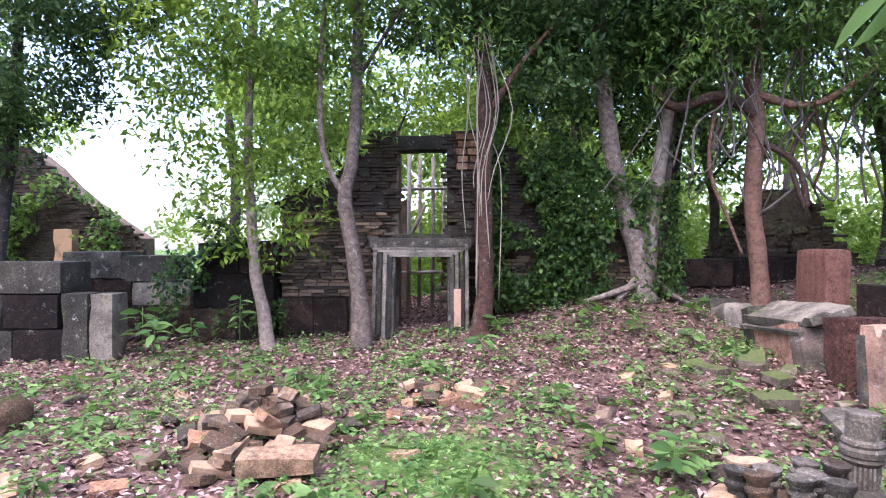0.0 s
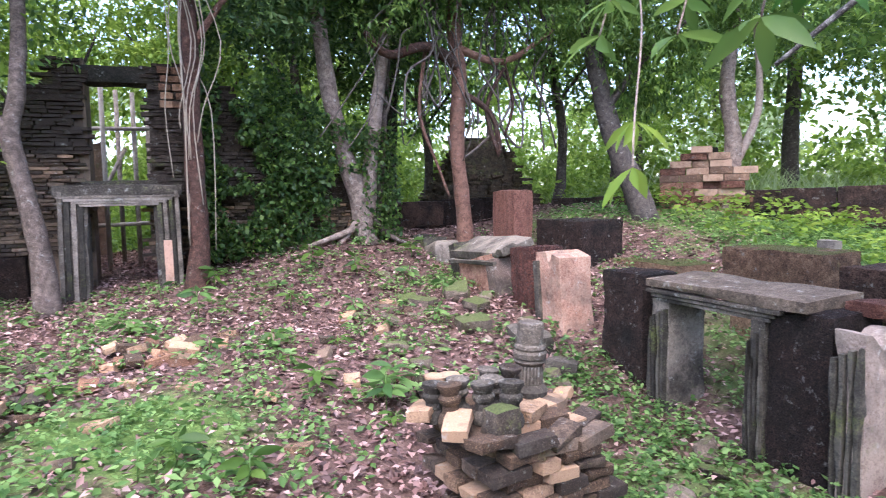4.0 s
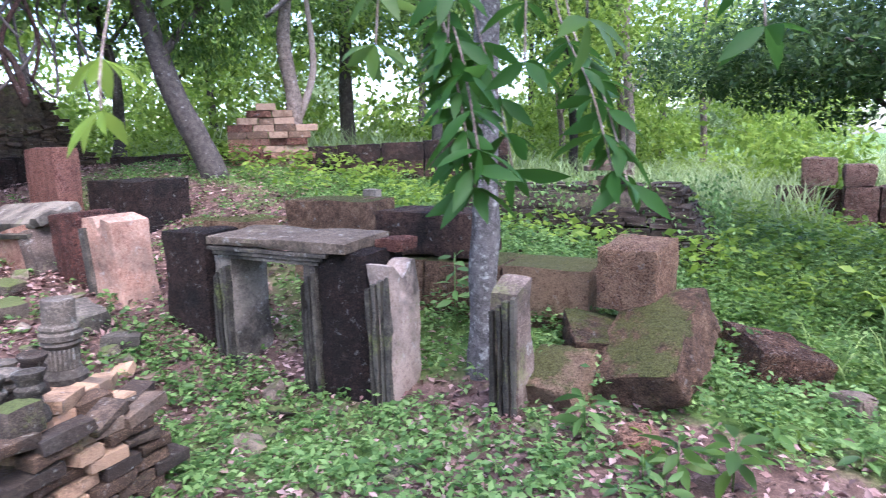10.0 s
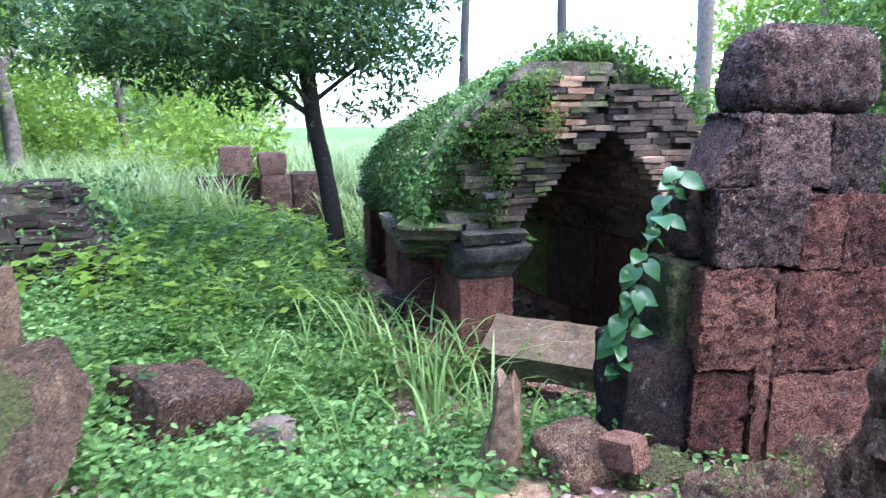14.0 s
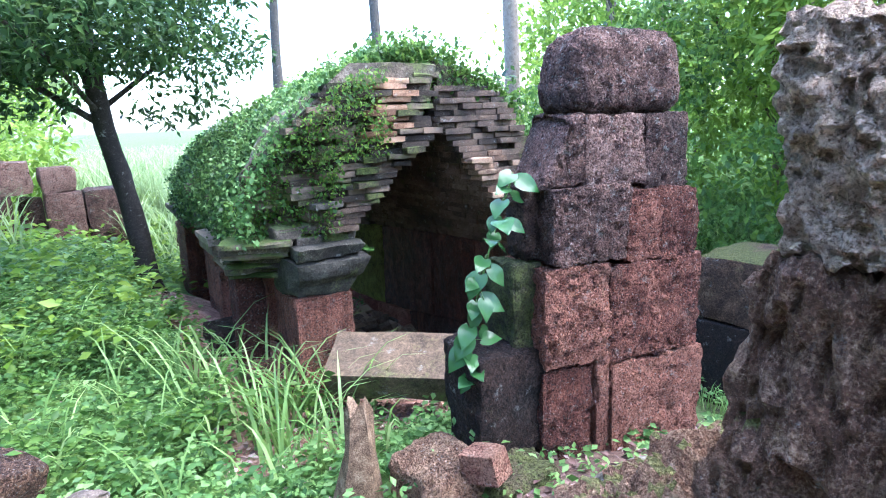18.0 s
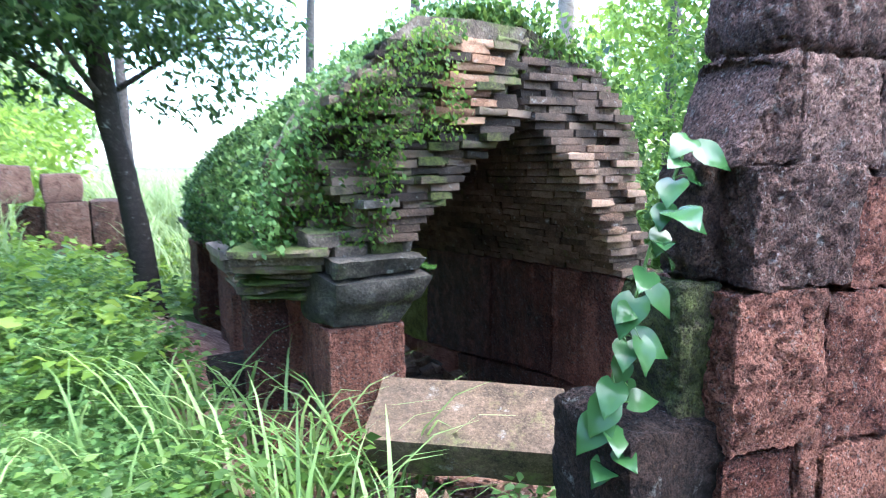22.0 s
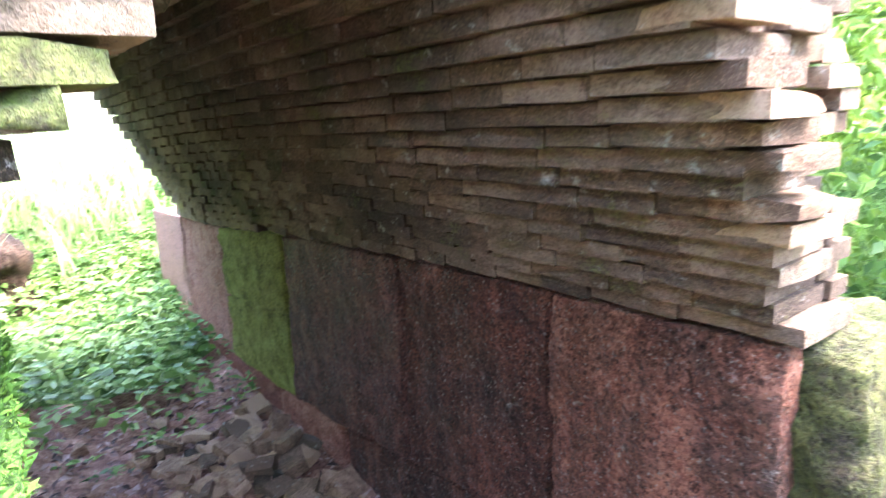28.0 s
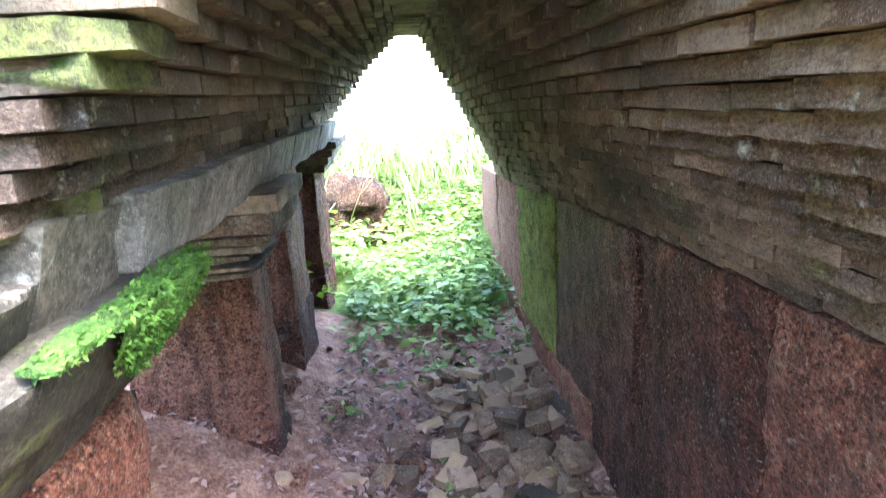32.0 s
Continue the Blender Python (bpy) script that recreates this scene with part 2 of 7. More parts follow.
LATERITE_PINK = stone("laterite_pale_pink", ((0.14, 0.056, 0.036), (0.31, 0.142, 0.092), (0.47, 0.265, 0.175)), 5, pores=0.9, crust=0.44, lichen=0.06, moss=0.15, algae=0.12, bump=0.9)
SANDSTONE = stone("sandstone_grey", ((0.085, 0.070, 0.052), (0.185, 0.157, 0.122), (0.33, 0.285, 0.225)), 3.4, crust=0.70, crust_col=(0.030, 0.028, 0.022), lichen=0.18, moss=0.35, moss_col=(0.12, 0.14, 0.05), algae=0.25, bump=0.6)
SANDSTONE_DARK = stone("sandstone_dark", ((0.036, 0.031, 0.023), (0.095, 0.082, 0.062), (0.21, 0.18, 0.14)), 3.4, crust=0.70, crust_col=(0.022, 0.021, 0.016), lichen=0.14, moss=0.40, moss_col=(0.10, 0.125, 0.03), algae=0.32, bump=0.6)
SANDSTONE_PINK = stone("sandstone_fresh_pink", ((0.17, 0.085, 0.055), (0.32, 0.178, 0.120), (0.45, 0.29, 0.205)), 2.8, crust=0.48, lichen=0.12, moss=0.12, algae=0.22, bump=0.5)
BRICK = stone("old_brick", ((0.060, 0.038, 0.023), (0.185, 0.115, 0.068), (0.36, 0.235, 0.14)), 6, crust=0.54, crust_col=(0.034, 0.029, 0.022), lichen=0.06, moss=0.36, algae=0.24, bump=0.9, vary=0.6)
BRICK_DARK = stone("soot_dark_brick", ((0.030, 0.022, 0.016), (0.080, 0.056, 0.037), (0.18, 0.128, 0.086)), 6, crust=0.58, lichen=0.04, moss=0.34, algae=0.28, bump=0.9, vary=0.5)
BRICK_GREY = stone("weathered_vault_brick", ((0.050, 0.033, 0.023), (0.125, 0.083, 0.056), (0.235, 0.165, 0.115)), 6, crust=0.66, crust_col=(0.015, 0.013, 0.011), lichen=0.06, moss=0.12, algae=0.30, bump=1.0, vary=0.14, patch=0.3)
BRICK_TAN = stone("broken_tan_brick", ((0.085, 0.050, 0.031), (0.20, 0.122, 0.076), (0.34, 0.228, 0.15)), 6, crust=0.46, lichen=0.05, moss=0.2, algae=0.2, bump=0.9, vary=0.4)
BRICK_MOSS = stone("mossy_vault_brick", ((0.026, 0.021, 0.015), (0.070, 0.052, 0.036), (0.17, 0.125, 0.085)), 6, crust=0.62, crust_col=(0.018, 0.016, 0.012), moss=0.74, algae=0.66, moss_col=(0.085, 0.12, 0.022), bump=1.0, vary=0.4)
SANDSTONE_TAN = stone("sandstone_tan", ((0.055, 0.042, 0.029), (0.125, 0.096, 0.067), (0.22, 0.172, 0.122)), 3.0, crust=0.52, lichen=0.08, moss=0.15, algae=0.34, bump=0.8)
SANDSTONE_OCHRE = stone("sandstone_ochre", ((0.042, 0.030, 0.019), (0.105, 0.073, 0.045), (0.19, 0.13, 0.083)), 3.0, crust=0.46, lichen=0.06, moss=0.28, algae=0.38, bump=0.8)
SANDSTONE_STREAK = stone("sandstone_streaked", ((0.12, 0.108, 0.092), (0.25, 0.23, 0.20), (0.40, 0.37, 0.33)), 4.5, crust=0.52, crust_col=(0.05, 0.046, 0.038), lichen=0.16, moss=0.25, algae=0.28, bump=0.9, streak=0.4)
SANDSTONE_DARK_GREEN = stone("sandstone_dark_green", ((0.020, 0.018, 0.014), (0.048, 0.044, 0.034), (0.105, 0.095, 0.073)), 4.5, crust=0.6, crust_col=(0.026, 0.024, 0.018), moss=0.22, algae=0.38, moss_col=(0.07, 0.09, 0.025), bump=0.9, grit=0.3)
# Passage copy of LATERITE, tones slightly raised to lighten the interior by colour.
LATERITE_ROSE = stone("laterite_rose_lifted", ((0.085, 0.027, 0.018), (0.235, 0.080, 0.048), (0.45, 0.19, 0.118)), 5, pores=1.0, crust=0.52, crust_col=(0.038, 0.026, 0.021), lichen=0.03, moss=0.1, algae=0.14, bump=1.0, streak=0.5, grit=1.0, patch=0.4, speck=0.2, rough=0.62)
SANDSTONE_STAIN = stone("sandstone_stained", ((0.10, 0.072, 0.054), (0.22, 0.165, 0.127), (0.37, 0.295, 0.235)), 3.0, crust=0.64, crust_col=(0.030, 0.027, 0.021), lichen=0.16, moss=0.28, algae=0.42, bump=0.6)
MOSS = stone("bright_moss", ((0.022, 0.055, 0.010), (0.06, 0.14, 0.020), (0.14, 0.26, 0.04)), 9, crust=0.1, bump=1.0)
BRICK_ORANGE = stone("fresh_broken_brick", ((0.13, 0.066, 0.038), (0.27, 0.145, 0.080), (0.40, 0.245, 0.145)), 6, crust=0.44, lichen=0.05, moss=0.15, bump=0.8, vary=0.4)
RUBBLE = stone("mossy_rubble", ((0.036, 0.029, 0.021), (0.095, 0.073, 0.052), (0.20, 0.16, 0.115)), 6, algae=0.46, crust=0.54, lichen=0.06, moss=0.55, moss_col=(0.08, 0.105, 0.028), bump=1.0)
BARK = stone("grey_brown_bark", ((0.06, 0.045, 0.036), (0.15, 0.115, 0.09), (0.28, 0.225, 0.18)), 7, crust=0.35, lichen=0.18, bump=0.8)
BARK_RED = stone("red_brown_bark", ((0.032, 0.018, 0.013), (0.085, 0.043, 0.030), (0.19, 0.105, 0.072)), 7, crust=0.5, lichen=0.03, bump=1.0)
BARK_SPOT = stone("dark_lichen_spotted_bark", ((0.03, 0.028, 0.026), (0.075, 0.07, 0.064), (0.15, 0.14, 0.128)), 7, crust=0.3, lichen=0.5, bump=0.9)
BARK_DARK = stone("dark_bark", ((0.022, 0.018, 0.015), (0.05, 0.042, 0.035), (0.10, 0.085, 0.07)), 7, crust=0.2, lichen=0.08, bump=0.8)
WOOD = stone("weathered_wood", ((0.06, 0.036, 0.02), (0.165, 0.105, 0.06), (0.30, 0.22, 0.14)), 8, crust=0.25, bump=0.9)
LEAF = foliage("leaf_green", ((0.028, 0.068, 0.014), (0.066, 0.135, 0.024), (0.13, 0.215, 0.04)), 0.5)
LEAF_DARK = foliage("leaf_dark_green", ((0.016, 0.042, 0.014), (0.036, 0.080, 0.022), (0.085, 0.145, 0.036)), 0.45)
LEAF_BROAD = foliage("broad_leaf_green", ((0.012, 0.045, 0.006), (0.024, 0.085, 0.010), (0.046, 0.13, 0.018)), 0.45, 0.55)
LEAF_BRIGHT = foliage("leaf_light_green", ((0.068, 0.13, 0.014), (0.13, 0.22, 0.024), (0.22, 0.32, 0.05)), 0.5)
HERB = foliage("herb_green", ((0.032, 0.082, 0.020), (0.095, 0.185, 0.046), (0.21, 0.33, 0.105)), 0.38, 0.5)
GRASS = foliage("grass_green", ((0.065, 0.125, 0.032), (0.15, 0.25, 0.065), (0.30, 0.40, 0.15)), 0.4, 0.5)
MEADOW = foliage("meadow_green", ((0.12, 0.17, 0.06), (0.20, 0.28, 0.11), (0.34, 0.42, 0.20)), 0.4, 0.5)
CLIMBER = foliage("silvery_climber_leaf", ((0.014, 0.05, 0.013), (0.03, 0.085, 0.022), (0.06, 0.135, 0.042)), 0.15, 0.22)
MOSS_TUFT = foliage("moss_tufts", ((0.02, 0.055, 0.008), (0.05, 0.13, 0.018), (0.12, 0.23, 0.036)), 0.2, 0.8)
LITTER = foliage("fallen_leaves", ((0.09, 0.046, 0.038), (0.25, 0.152, 0.127), (0.46, 0.33, 0.29)), 0.08, 0.55)
LITTER_DARK = foliage("fallen_leaves_dark", ((0.03, 0.018, 0.015), (0.085, 0.05, 0.042), (0.18, 0.12, 0.10)), 0.05, 0.6)
VINE = stone("dry_vine", ((0.10, 0.075, 0.05), (0.2, 0.16, 0.11), (0.32, 0.27, 0.2)), 9, crust=0.1, bump=0.3)
BAMBOO = stone("grey_scaffold_pole", ((0.12, 0.10, 0.08), (0.24, 0.21, 0.17), (0.36, 0.33, 0.28)), 9, crust=0.12, bump=0.2)


def soil_material():
    m, nt, bs = shader("forest_soil")
    L = nt.links
    vec = nt.nodes.new("ShaderNodeTexCoord").outputs["Object"]
    a = noise_tex(nt, vec, 1.1, 5, 0.6)
    b = noise_tex(nt, vec, 9, 6, 0.7)
    c = noise_tex(nt, vec, 60, 3, 0.7)
    t = math_node(nt, "ADD", math_node(nt, "MULTIPLY", b, 0.6), math_node(nt, "MULTIPLY", c, 0.4))
    brown = ramp(nt, t, [(0.32, (0.035, 0.022, 0.017)), (0.5, (0.10, 0.062, 0.048)), (0.66, (0.22, 0.15, 0.12))])
    green = ramp(nt, t, [(0.32, (0.03, 0.055, 0.014)), (0.5, (0.075, 0.13, 0.03)), (0.66, (0.16, 0.23, 0.06))])
    att = nt.nodes.new("ShaderNodeAttribute")
    att.attribute_name = "plant_cover"
    f = ramp(nt, math_node(nt, "ADD", att.outputs["Fac"], math_node(nt, "MULTIPLY", math_node(nt, "SUBTRACT", a, 0.5), 0.9)), [(0.42, (0, 0, 0)), (0.62, (1, 1, 1))])
    clay = ramp(nt, t, [(0.36, (0.075, 0.038, 0.027)), (0.5, (0.24, 0.13, 0.095)), (0.62, (0.42, 0.265, 0.20))])
    cla = nt.nodes.new("ShaderNodeAttribute")
    cla.attribute_name = "red_clay"
    cf = ramp(nt, math_node(nt, "ADD", cla.outputs["Fac"], math_node(nt, "MULTIPLY", math_node(nt, "SUBTRACT", a, 0.5), 0.8)), [(0.35, (0, 0, 0)), (0.6, (1, 1, 1))])
    L.new(mix(nt, f, mix(nt, cf, brown, clay), green), bs.inputs["Base Color"])
    bs.inputs["Roughness"].default_value = 0.95
    bs.inputs["Specular IOR Level"].default_value = 0.15
    bp = node(nt, "ShaderNodeBump", Strength=0.9, Distance=0.03)
    L.new(t, bp.inputs["Height"])
    L.new(bp.outputs["Normal"], bs.inputs["Normal"])
    return m


SOIL = soil_material()


# ---- builders ----
rng = np.random.default_rng(7)


def mesh_of(name, verts, faces, mat, smooth=False):
    me = bpy.data.meshes.new(name)
    me.from_pydata([tuple(v) for v in verts] if not isinstance(verts, np.ndarray) else verts.tolist(), [], faces if isinstance(faces, list) else faces.tolist())
    me.materials.append(mat)
    if smooth:
        me.shade_smooth()
    return me


def part(name, me, parent=None, label="", m=None, mat=None):
    ob = new(name, me)
    if mat is not None:
        me.materials.clear()
        me.materials.append(mat)
    if parent is not None:
        ob.parent = parent
    if m is not None:
        ob.matrix_basis = m
    if label:
        ob["label"] = label
    return ob


def thing(name, at, label, category, group="", kind="", me=None):
    ob = new(name, me)
    ob.matrix_basis = at if isinstance(at, Matrix) else pose(*at)
    return tagged(ob, label, category, group, kind)


def grid_box(w, d, h, cell, most=14):
    """Points and faces of a box cut into cells, welded at the edges."""
    n = [max(2, min(most, int(round(s / cell)))) for s in (w, d, h)]
    index, verts, faces = {}, [], []

    def vid(i, j, k):
        key = (i, j, k)
        if key not in index:
            index[key] = len(verts)
            verts.append(((i / n[0] - 0.5) * w, (j / n[1] - 0.5) * d, k / n[2] * h))
        return index[key]
    for ax in range(3):
        u, v = (ax + 1) % 3, (ax + 2) % 3
        for side in (0, n[ax]):
            for a in range(n[u]):
                for b in range(n[v]):
                    q = []
                    for da, db in ((0, 0), (1, 0), (1, 1), (0, 1)):
                        c = [0, 0, 0]
                        c[ax], c[u], c[v] = side, a + da, b + db
                        q.append(vid(*c))
                    faces.append(q if side else q[::-1])
    return np.array(verts), faces


def worn_block(name, w, d, h, mat, cell=0.07, r=0.03, rough=0.012, freq=4.0, chips=0.0, taper=0.0, lump=0.0, pits=0.0):
    """A weathered block standing on its base: rounded arrises, uneven faces, knocked corners."""
    V, F = grid_box(w, d, h, cell, 40 if pits else 14)
    half = np.array((w / 2, d / 2, h / 2))
    r = min(r if r > 0.1 else r * 0.55, 0.45 * min(w, d, h))
    c = V - (0, 0, h / 2)
    q = np.clip(c, -half + r, half - r)
    off = c - q
    ln = np.linalg.norm(off, axis=1, keepdims=True)
    nrm = off / np.maximum(ln, 1e-9)
    c = q + nrm * np.minimum(ln, r)
    s = rng.uniform(0, 90, 3)
    for i in range(len(c)):
        p = Vector(c[i] * freq + s)
        k = noise.noise(p) * rough + noise.noise(p * 3.1) * rough * 0.5
        if pits:
            k -= pits * max(0.0, 1 - noise.voronoi(Vector(c[i] * 30 + s) + Vector((0, 0, noise.noise(p * 4))))[0][0] * 2.0) - pits * 0.6 * noise.noise(p * 7)
        if lump:
            k += noise.noise(Vector(c[i] * 1.7 + s)) * lump
        if chips:
            corner = np.sort(np.abs(c[i]) / half)[1]
            k -= max(0.0, noise.noise(p * 0.6) + 0.05) * chips * max(0.0, corner - 0.55) * 2
        c[i] += nrm[i] * k if ln[i] > 1e-9 else 0
    if taper:
        f = 1 - taper * (c[:, 2:3] / h + 0.5)
        c[:, :2] *= f
    return sharp(mesh_of(name, c + (0, 0, h / 2), F, mat, smooth=True), 33)


def carve(me, shape):
    """Reshape a mesh's points: shape(x, y, z) gives the new place."""
    for v in me.vertices:
        v.co = shape(*v.co)
    return me


def rock(name, w, d, h, mat, n=16):
    """A broken angular stone."""
    bm = bmesh.new()
    for _ in range(n):
        v = Vector(rng.normal(0, 1, 3)).normalized()
        m = max(abs(v.x), abs(v.y), abs(v.z)) ** 0.6
        bm.verts.new((v.x / m * w / 2, v.y / m * d / 2, (v.z / m * 0.5 + 0.5) * h))
    bmesh.ops.convex_hull(bm, input=bm.verts)
    loose = [v for v in bm.verts if not v.link_faces]
    bmesh.ops.delete(bm, geom=loose, context="VERTS")
    bmesh.ops.bevel(bm, geom=bm.edges[:], offset=min(w, d, h) * 0.04, segments=1, affect="EDGES")
    me = bpy.data.meshes.new(name)
    bm.to_mesh(me)
    bm.free()
    me.materials.append(mat)
    return me


def sharp(me, angle=40):
    me.set_sharp_from_angle(angle=radians(angle))
    return me


def block(name, at, size, mat, label, category="stone block", group="", cell=0.07, r=0.03, rough=0.014, chips=0.05, lump=0.0, taper=0.0, pits=0.0):
    me = worn_block(name, *size, mat, cell, r, rough, chips=chips, lump=lump, taper=taper, pits=pits)
    return thing(name, at, label, category, group, me=me)


def tube(path, radii, sides=9, bumps=0.0, close=True):
    P = [Vector(p) for p in path]
    V, F = [], []
    ref = Vector((0.3, 1, 0.2)).normalized()
    for i, p in enumerate(P):
        t = (P[min(i + 1, len(P) - 1)] - P[max(i - 1, 0)]).normalized()
        a = t.cross(ref).normalized()
        b = t.cross(a)
        for k in range(sides):
            g = 2 * math.pi * k / sides
            d = a * math.cos(g) + b * math.sin(g)
            rr = radii[i] * (1 + (noise.noise(p * 2.5 + d * 1.3) * bumps if bumps else 0))
            V.append(tuple(p + d * rr))
        if i:
            for k in range(sides):
                k2 = (k + 1) % sides
                o = (i - 1) * sides
                F.append([o + k, o + k2, o + sides + k2, o + sides + k])
    if close:
        F.append(list(range(sides))[::-1])
        F.append([len(V) - sides + k for k in range(sides)])
    return V, F


def smooth_path(pts, n=6):
    """A soft curve through the points."""
    P = [Vector(p) for p in pts]
    out = []
    for i in range(len(P) - 1):
        a, b, c, d = P[max(i - 1, 0)], P[i], P[i + 1], P[min(i + 2, len(P) - 1)]
        for k in range(n):
            t = k / n
            out.append(0.5 * ((2 * b) + (c - a) * t + (2 * a - 5 * b + 4 * c - d) * t * t + (3 * b - a - 3 * c + d) * t ** 3))
    out.append(P[-1])
    return out


def limb_mesh(name, pts, r0, r1, mat, sides=9, bumps=0.25, n=5, flare=0.0):
    path = smooth_path(pts, n)
    k = len(path) - 1
    radii = [r0 + (r1 - r0) * i / k + flare * max(0, 1 - i / (k * 0.18)) ** 2 for i in range(k + 1)]
    V, F = tube(path, radii, sides, bumps)
    return mesh_of(name, V, F, mat, smooth=True)


def join_meshes(name, meshes, mat):
    V, F, o = [], [], 0
    for vv, ff in meshes:
        V.extend([tuple(v) for v in vv])
        F.extend([[i + o for i in f] for f in ff])
        o += len(vv)
    return mesh_of(name, V, F, mat, smooth=True)


def leaves(name, base, along, size, mat, width=0.42, fold=0.25, fine=False, bend=0.0, upv=None):
    """Many leaves in one mesh. base, along: arrays (n, 3); size: array n. Each leaf is a folded blade."""
    base, along, size = np.asarray(base, float), np.asarray(along, float), np.asarray(size, float)
    n = len(base)
    along = along / np.maximum(np.linalg.norm(along, axis=1, keepdims=True), 1e-9)
    if upv is None:
        upv = rng.normal(0, 0.55, (n, 3)) + (0, 0, 1.0)
    side = np.cross(along, upv)
    side /= np.maximum(np.linalg.norm(side, axis=1, keepdims=True), 1e-9)
    nrm = np.cross(side, along)
    S = size[:, None]
    if fine:
        st = ((0, 0, 0), (0.22, 0.30, 0.10), (0.5, 0.5, 0.0), (0.78, 0.32, 0.10), (1.0, 0.0, 0.25))
        rows = []
        for t, wd, dr in st:
            mid = base + along * S * t - nrm * S * bend * t * t
            rows.append((mid, mid + side * S * wd * width * 2 * 0.5 + nrm * S * fold * wd * width, mid - side * S * wd * width * 2 * 0.5 + nrm * S * fold * wd * width))
        V = np.stack([rows[0][0], rows[1][0], rows[1][1], rows[1][2], rows[2][0], rows[2][1], rows[2][2], rows[3][0], rows[3][1], rows[3][2], rows[4][0]], axis=1).reshape(-1, 3)
        q = [[0, 2, 1, 1], [0, 1, 3, 3]]
        pat = [[0, 2, 1], [0, 1, 3], [1, 2, 5], [1, 5, 4], [1, 4, 6], [1, 6, 3], [4, 5, 8], [4, 8, 7], [4, 7, 9], [4, 9, 6], [7, 8, 10], [7, 10, 9]]
        k = 11
    else:
        mid = base + along * S * 0.45
        tip = base + along * S - nrm * S * bend
        V = np.stack([base, mid + side * S * width * 0.5 + nrm * S * fold * 0.3, tip, mid - side * S * width * 0.5 + nrm * S * fold * 0.3], axis=1).reshape(-1, 3)
        pat = [[0, 1, 2], [0, 2, 3]]
        k = 4
    F = (np.arange(n)[:, None, None] * k + np.array(pat)[None]).reshape(-1, 3)
    me = bpy.data.meshes.new(name)
    me.vertices.add(len(V))
    me.vertices.foreach_set("co", V.astype(np.float32).ravel())
    me.loops.add(F.size)
    me.loops.foreach_set("vertex_index", F.astype(np.int32).ravel())
    me.polygons.add(len(F))
    me.polygons.foreach_set("loop_start", (np.arange(len(F)) * 3).astype(np.int32))
    me.update(calc_edges=True)
    me.materials.append(mat)
    return me


def blades(name, base, lean, length, width, mat, droop=0.6, segs=4):
    """Arching grass blades in one mesh."""
    base, lean = np.asarray(base, float), np.asarray(lean, float)
    n = len(base)
    L, W = np.asarray(length, float)[:, None], np.asarray(width, float)[:, None]
    d = lean.copy()
    d[:, 2] = 0
    d /= np.maximum(np.linalg.norm(d, axis=1, keepdims=True), 1e-9)
    side = np.stack([-d[:, 1], d[:, 0], np.zeros(n)], axis=1)
    V = []
    for s in range(segs + 1):
        t = s / segs
        c = base + d * L * (0.15 * t + droop * 0.75 * t * t) + np.array((0, 0, 1.0)) * L * (t - droop * 0.62 * t * t * t)
        w = W * (1 - t) ** 0.6 * 0.5 if s < segs else W * 0.02
        V += [c + side * w, c - side * w]
    V = np.stack(V, axis=1).reshape(-1, 3)
    k = 2 * (segs + 1)
    pat = np.array([[2 * s, 2 * s + 1, 2 * s + 3, 2 * s + 2] for s in range(segs)])
    F = (np.arange(n)[:, None, None] * k + pat[None]).reshape(-1, 4)
    me = bpy.data.meshes.new(name)
    me.vertices.add(len(V))
    me.vertices.foreach_set("co", V.astype(np.float32).ravel())
    me.loops.add(F.size)
    me.loops.foreach_set("vertex_index", F.astype(np.int32).ravel())
    me.polygons.add(len(F))
    me.polygons.foreach_set("loop_start", (np.arange(len(F)) * 4).astype(np.int32))
    me.update(calc_edges=True)
    me.materials.append(mat)
    return me


def clump3(P):
    return np.array([noise.noise(Vector(q)) for q in P])


# ---- ground ----
MOUNDS = (
    (-0.5, 9, 1.8, 0.02),
    (2.4, 9.2, 1, 0.40),
    (2.4, 2.6, 1.3, -0.26),
    (4, 3.2, 1.2, -0.45),
    (4.1, 0.6, 1.2, -0.19),
    (5.2, -1.8, 1.3, -0.49),
    (5.2, -3.2, 1, -0.06),
    (7, -3.6, 1, -0.77),
    (8.8, -3.6, 1, -0.55),
    (11, -3.8, 1.5, -1.02),
    (6.4, 3.2, 1.2, 0.24),
    (7.2, 7.4, 2, 0.34),
    (9, 3, 2, -0.11),
    (4.6, 7.6, 1, -0.31),
    (4.2, -5.2, 1.4, -0.90),
    (3.2, -1.2, 1, -0.29),
    (6.6, -0.4, 1, -0.33),
    (11, 7, 3, 0.67),
    (8, -5.8, 1.6, -0.42),
    (13, -2, 2.5, -0.07),
    (1, 12, 3, 0.51),
    (7, 11, 3, 0.86),
)


def g(x, y):
    """Height of the ground: a gentle base with mounds and hollows."""
    z = 0.05 + 0.0 * x
    for cx, cy, r, h in MOUNDS:
        z = z + h * np.exp(-((x - cx) ** 2 + (y - cy) ** 2) / (2 * r * r))
    return z


def gz(x, y):
    return float(g(np.float64(x), np.float64(y)))


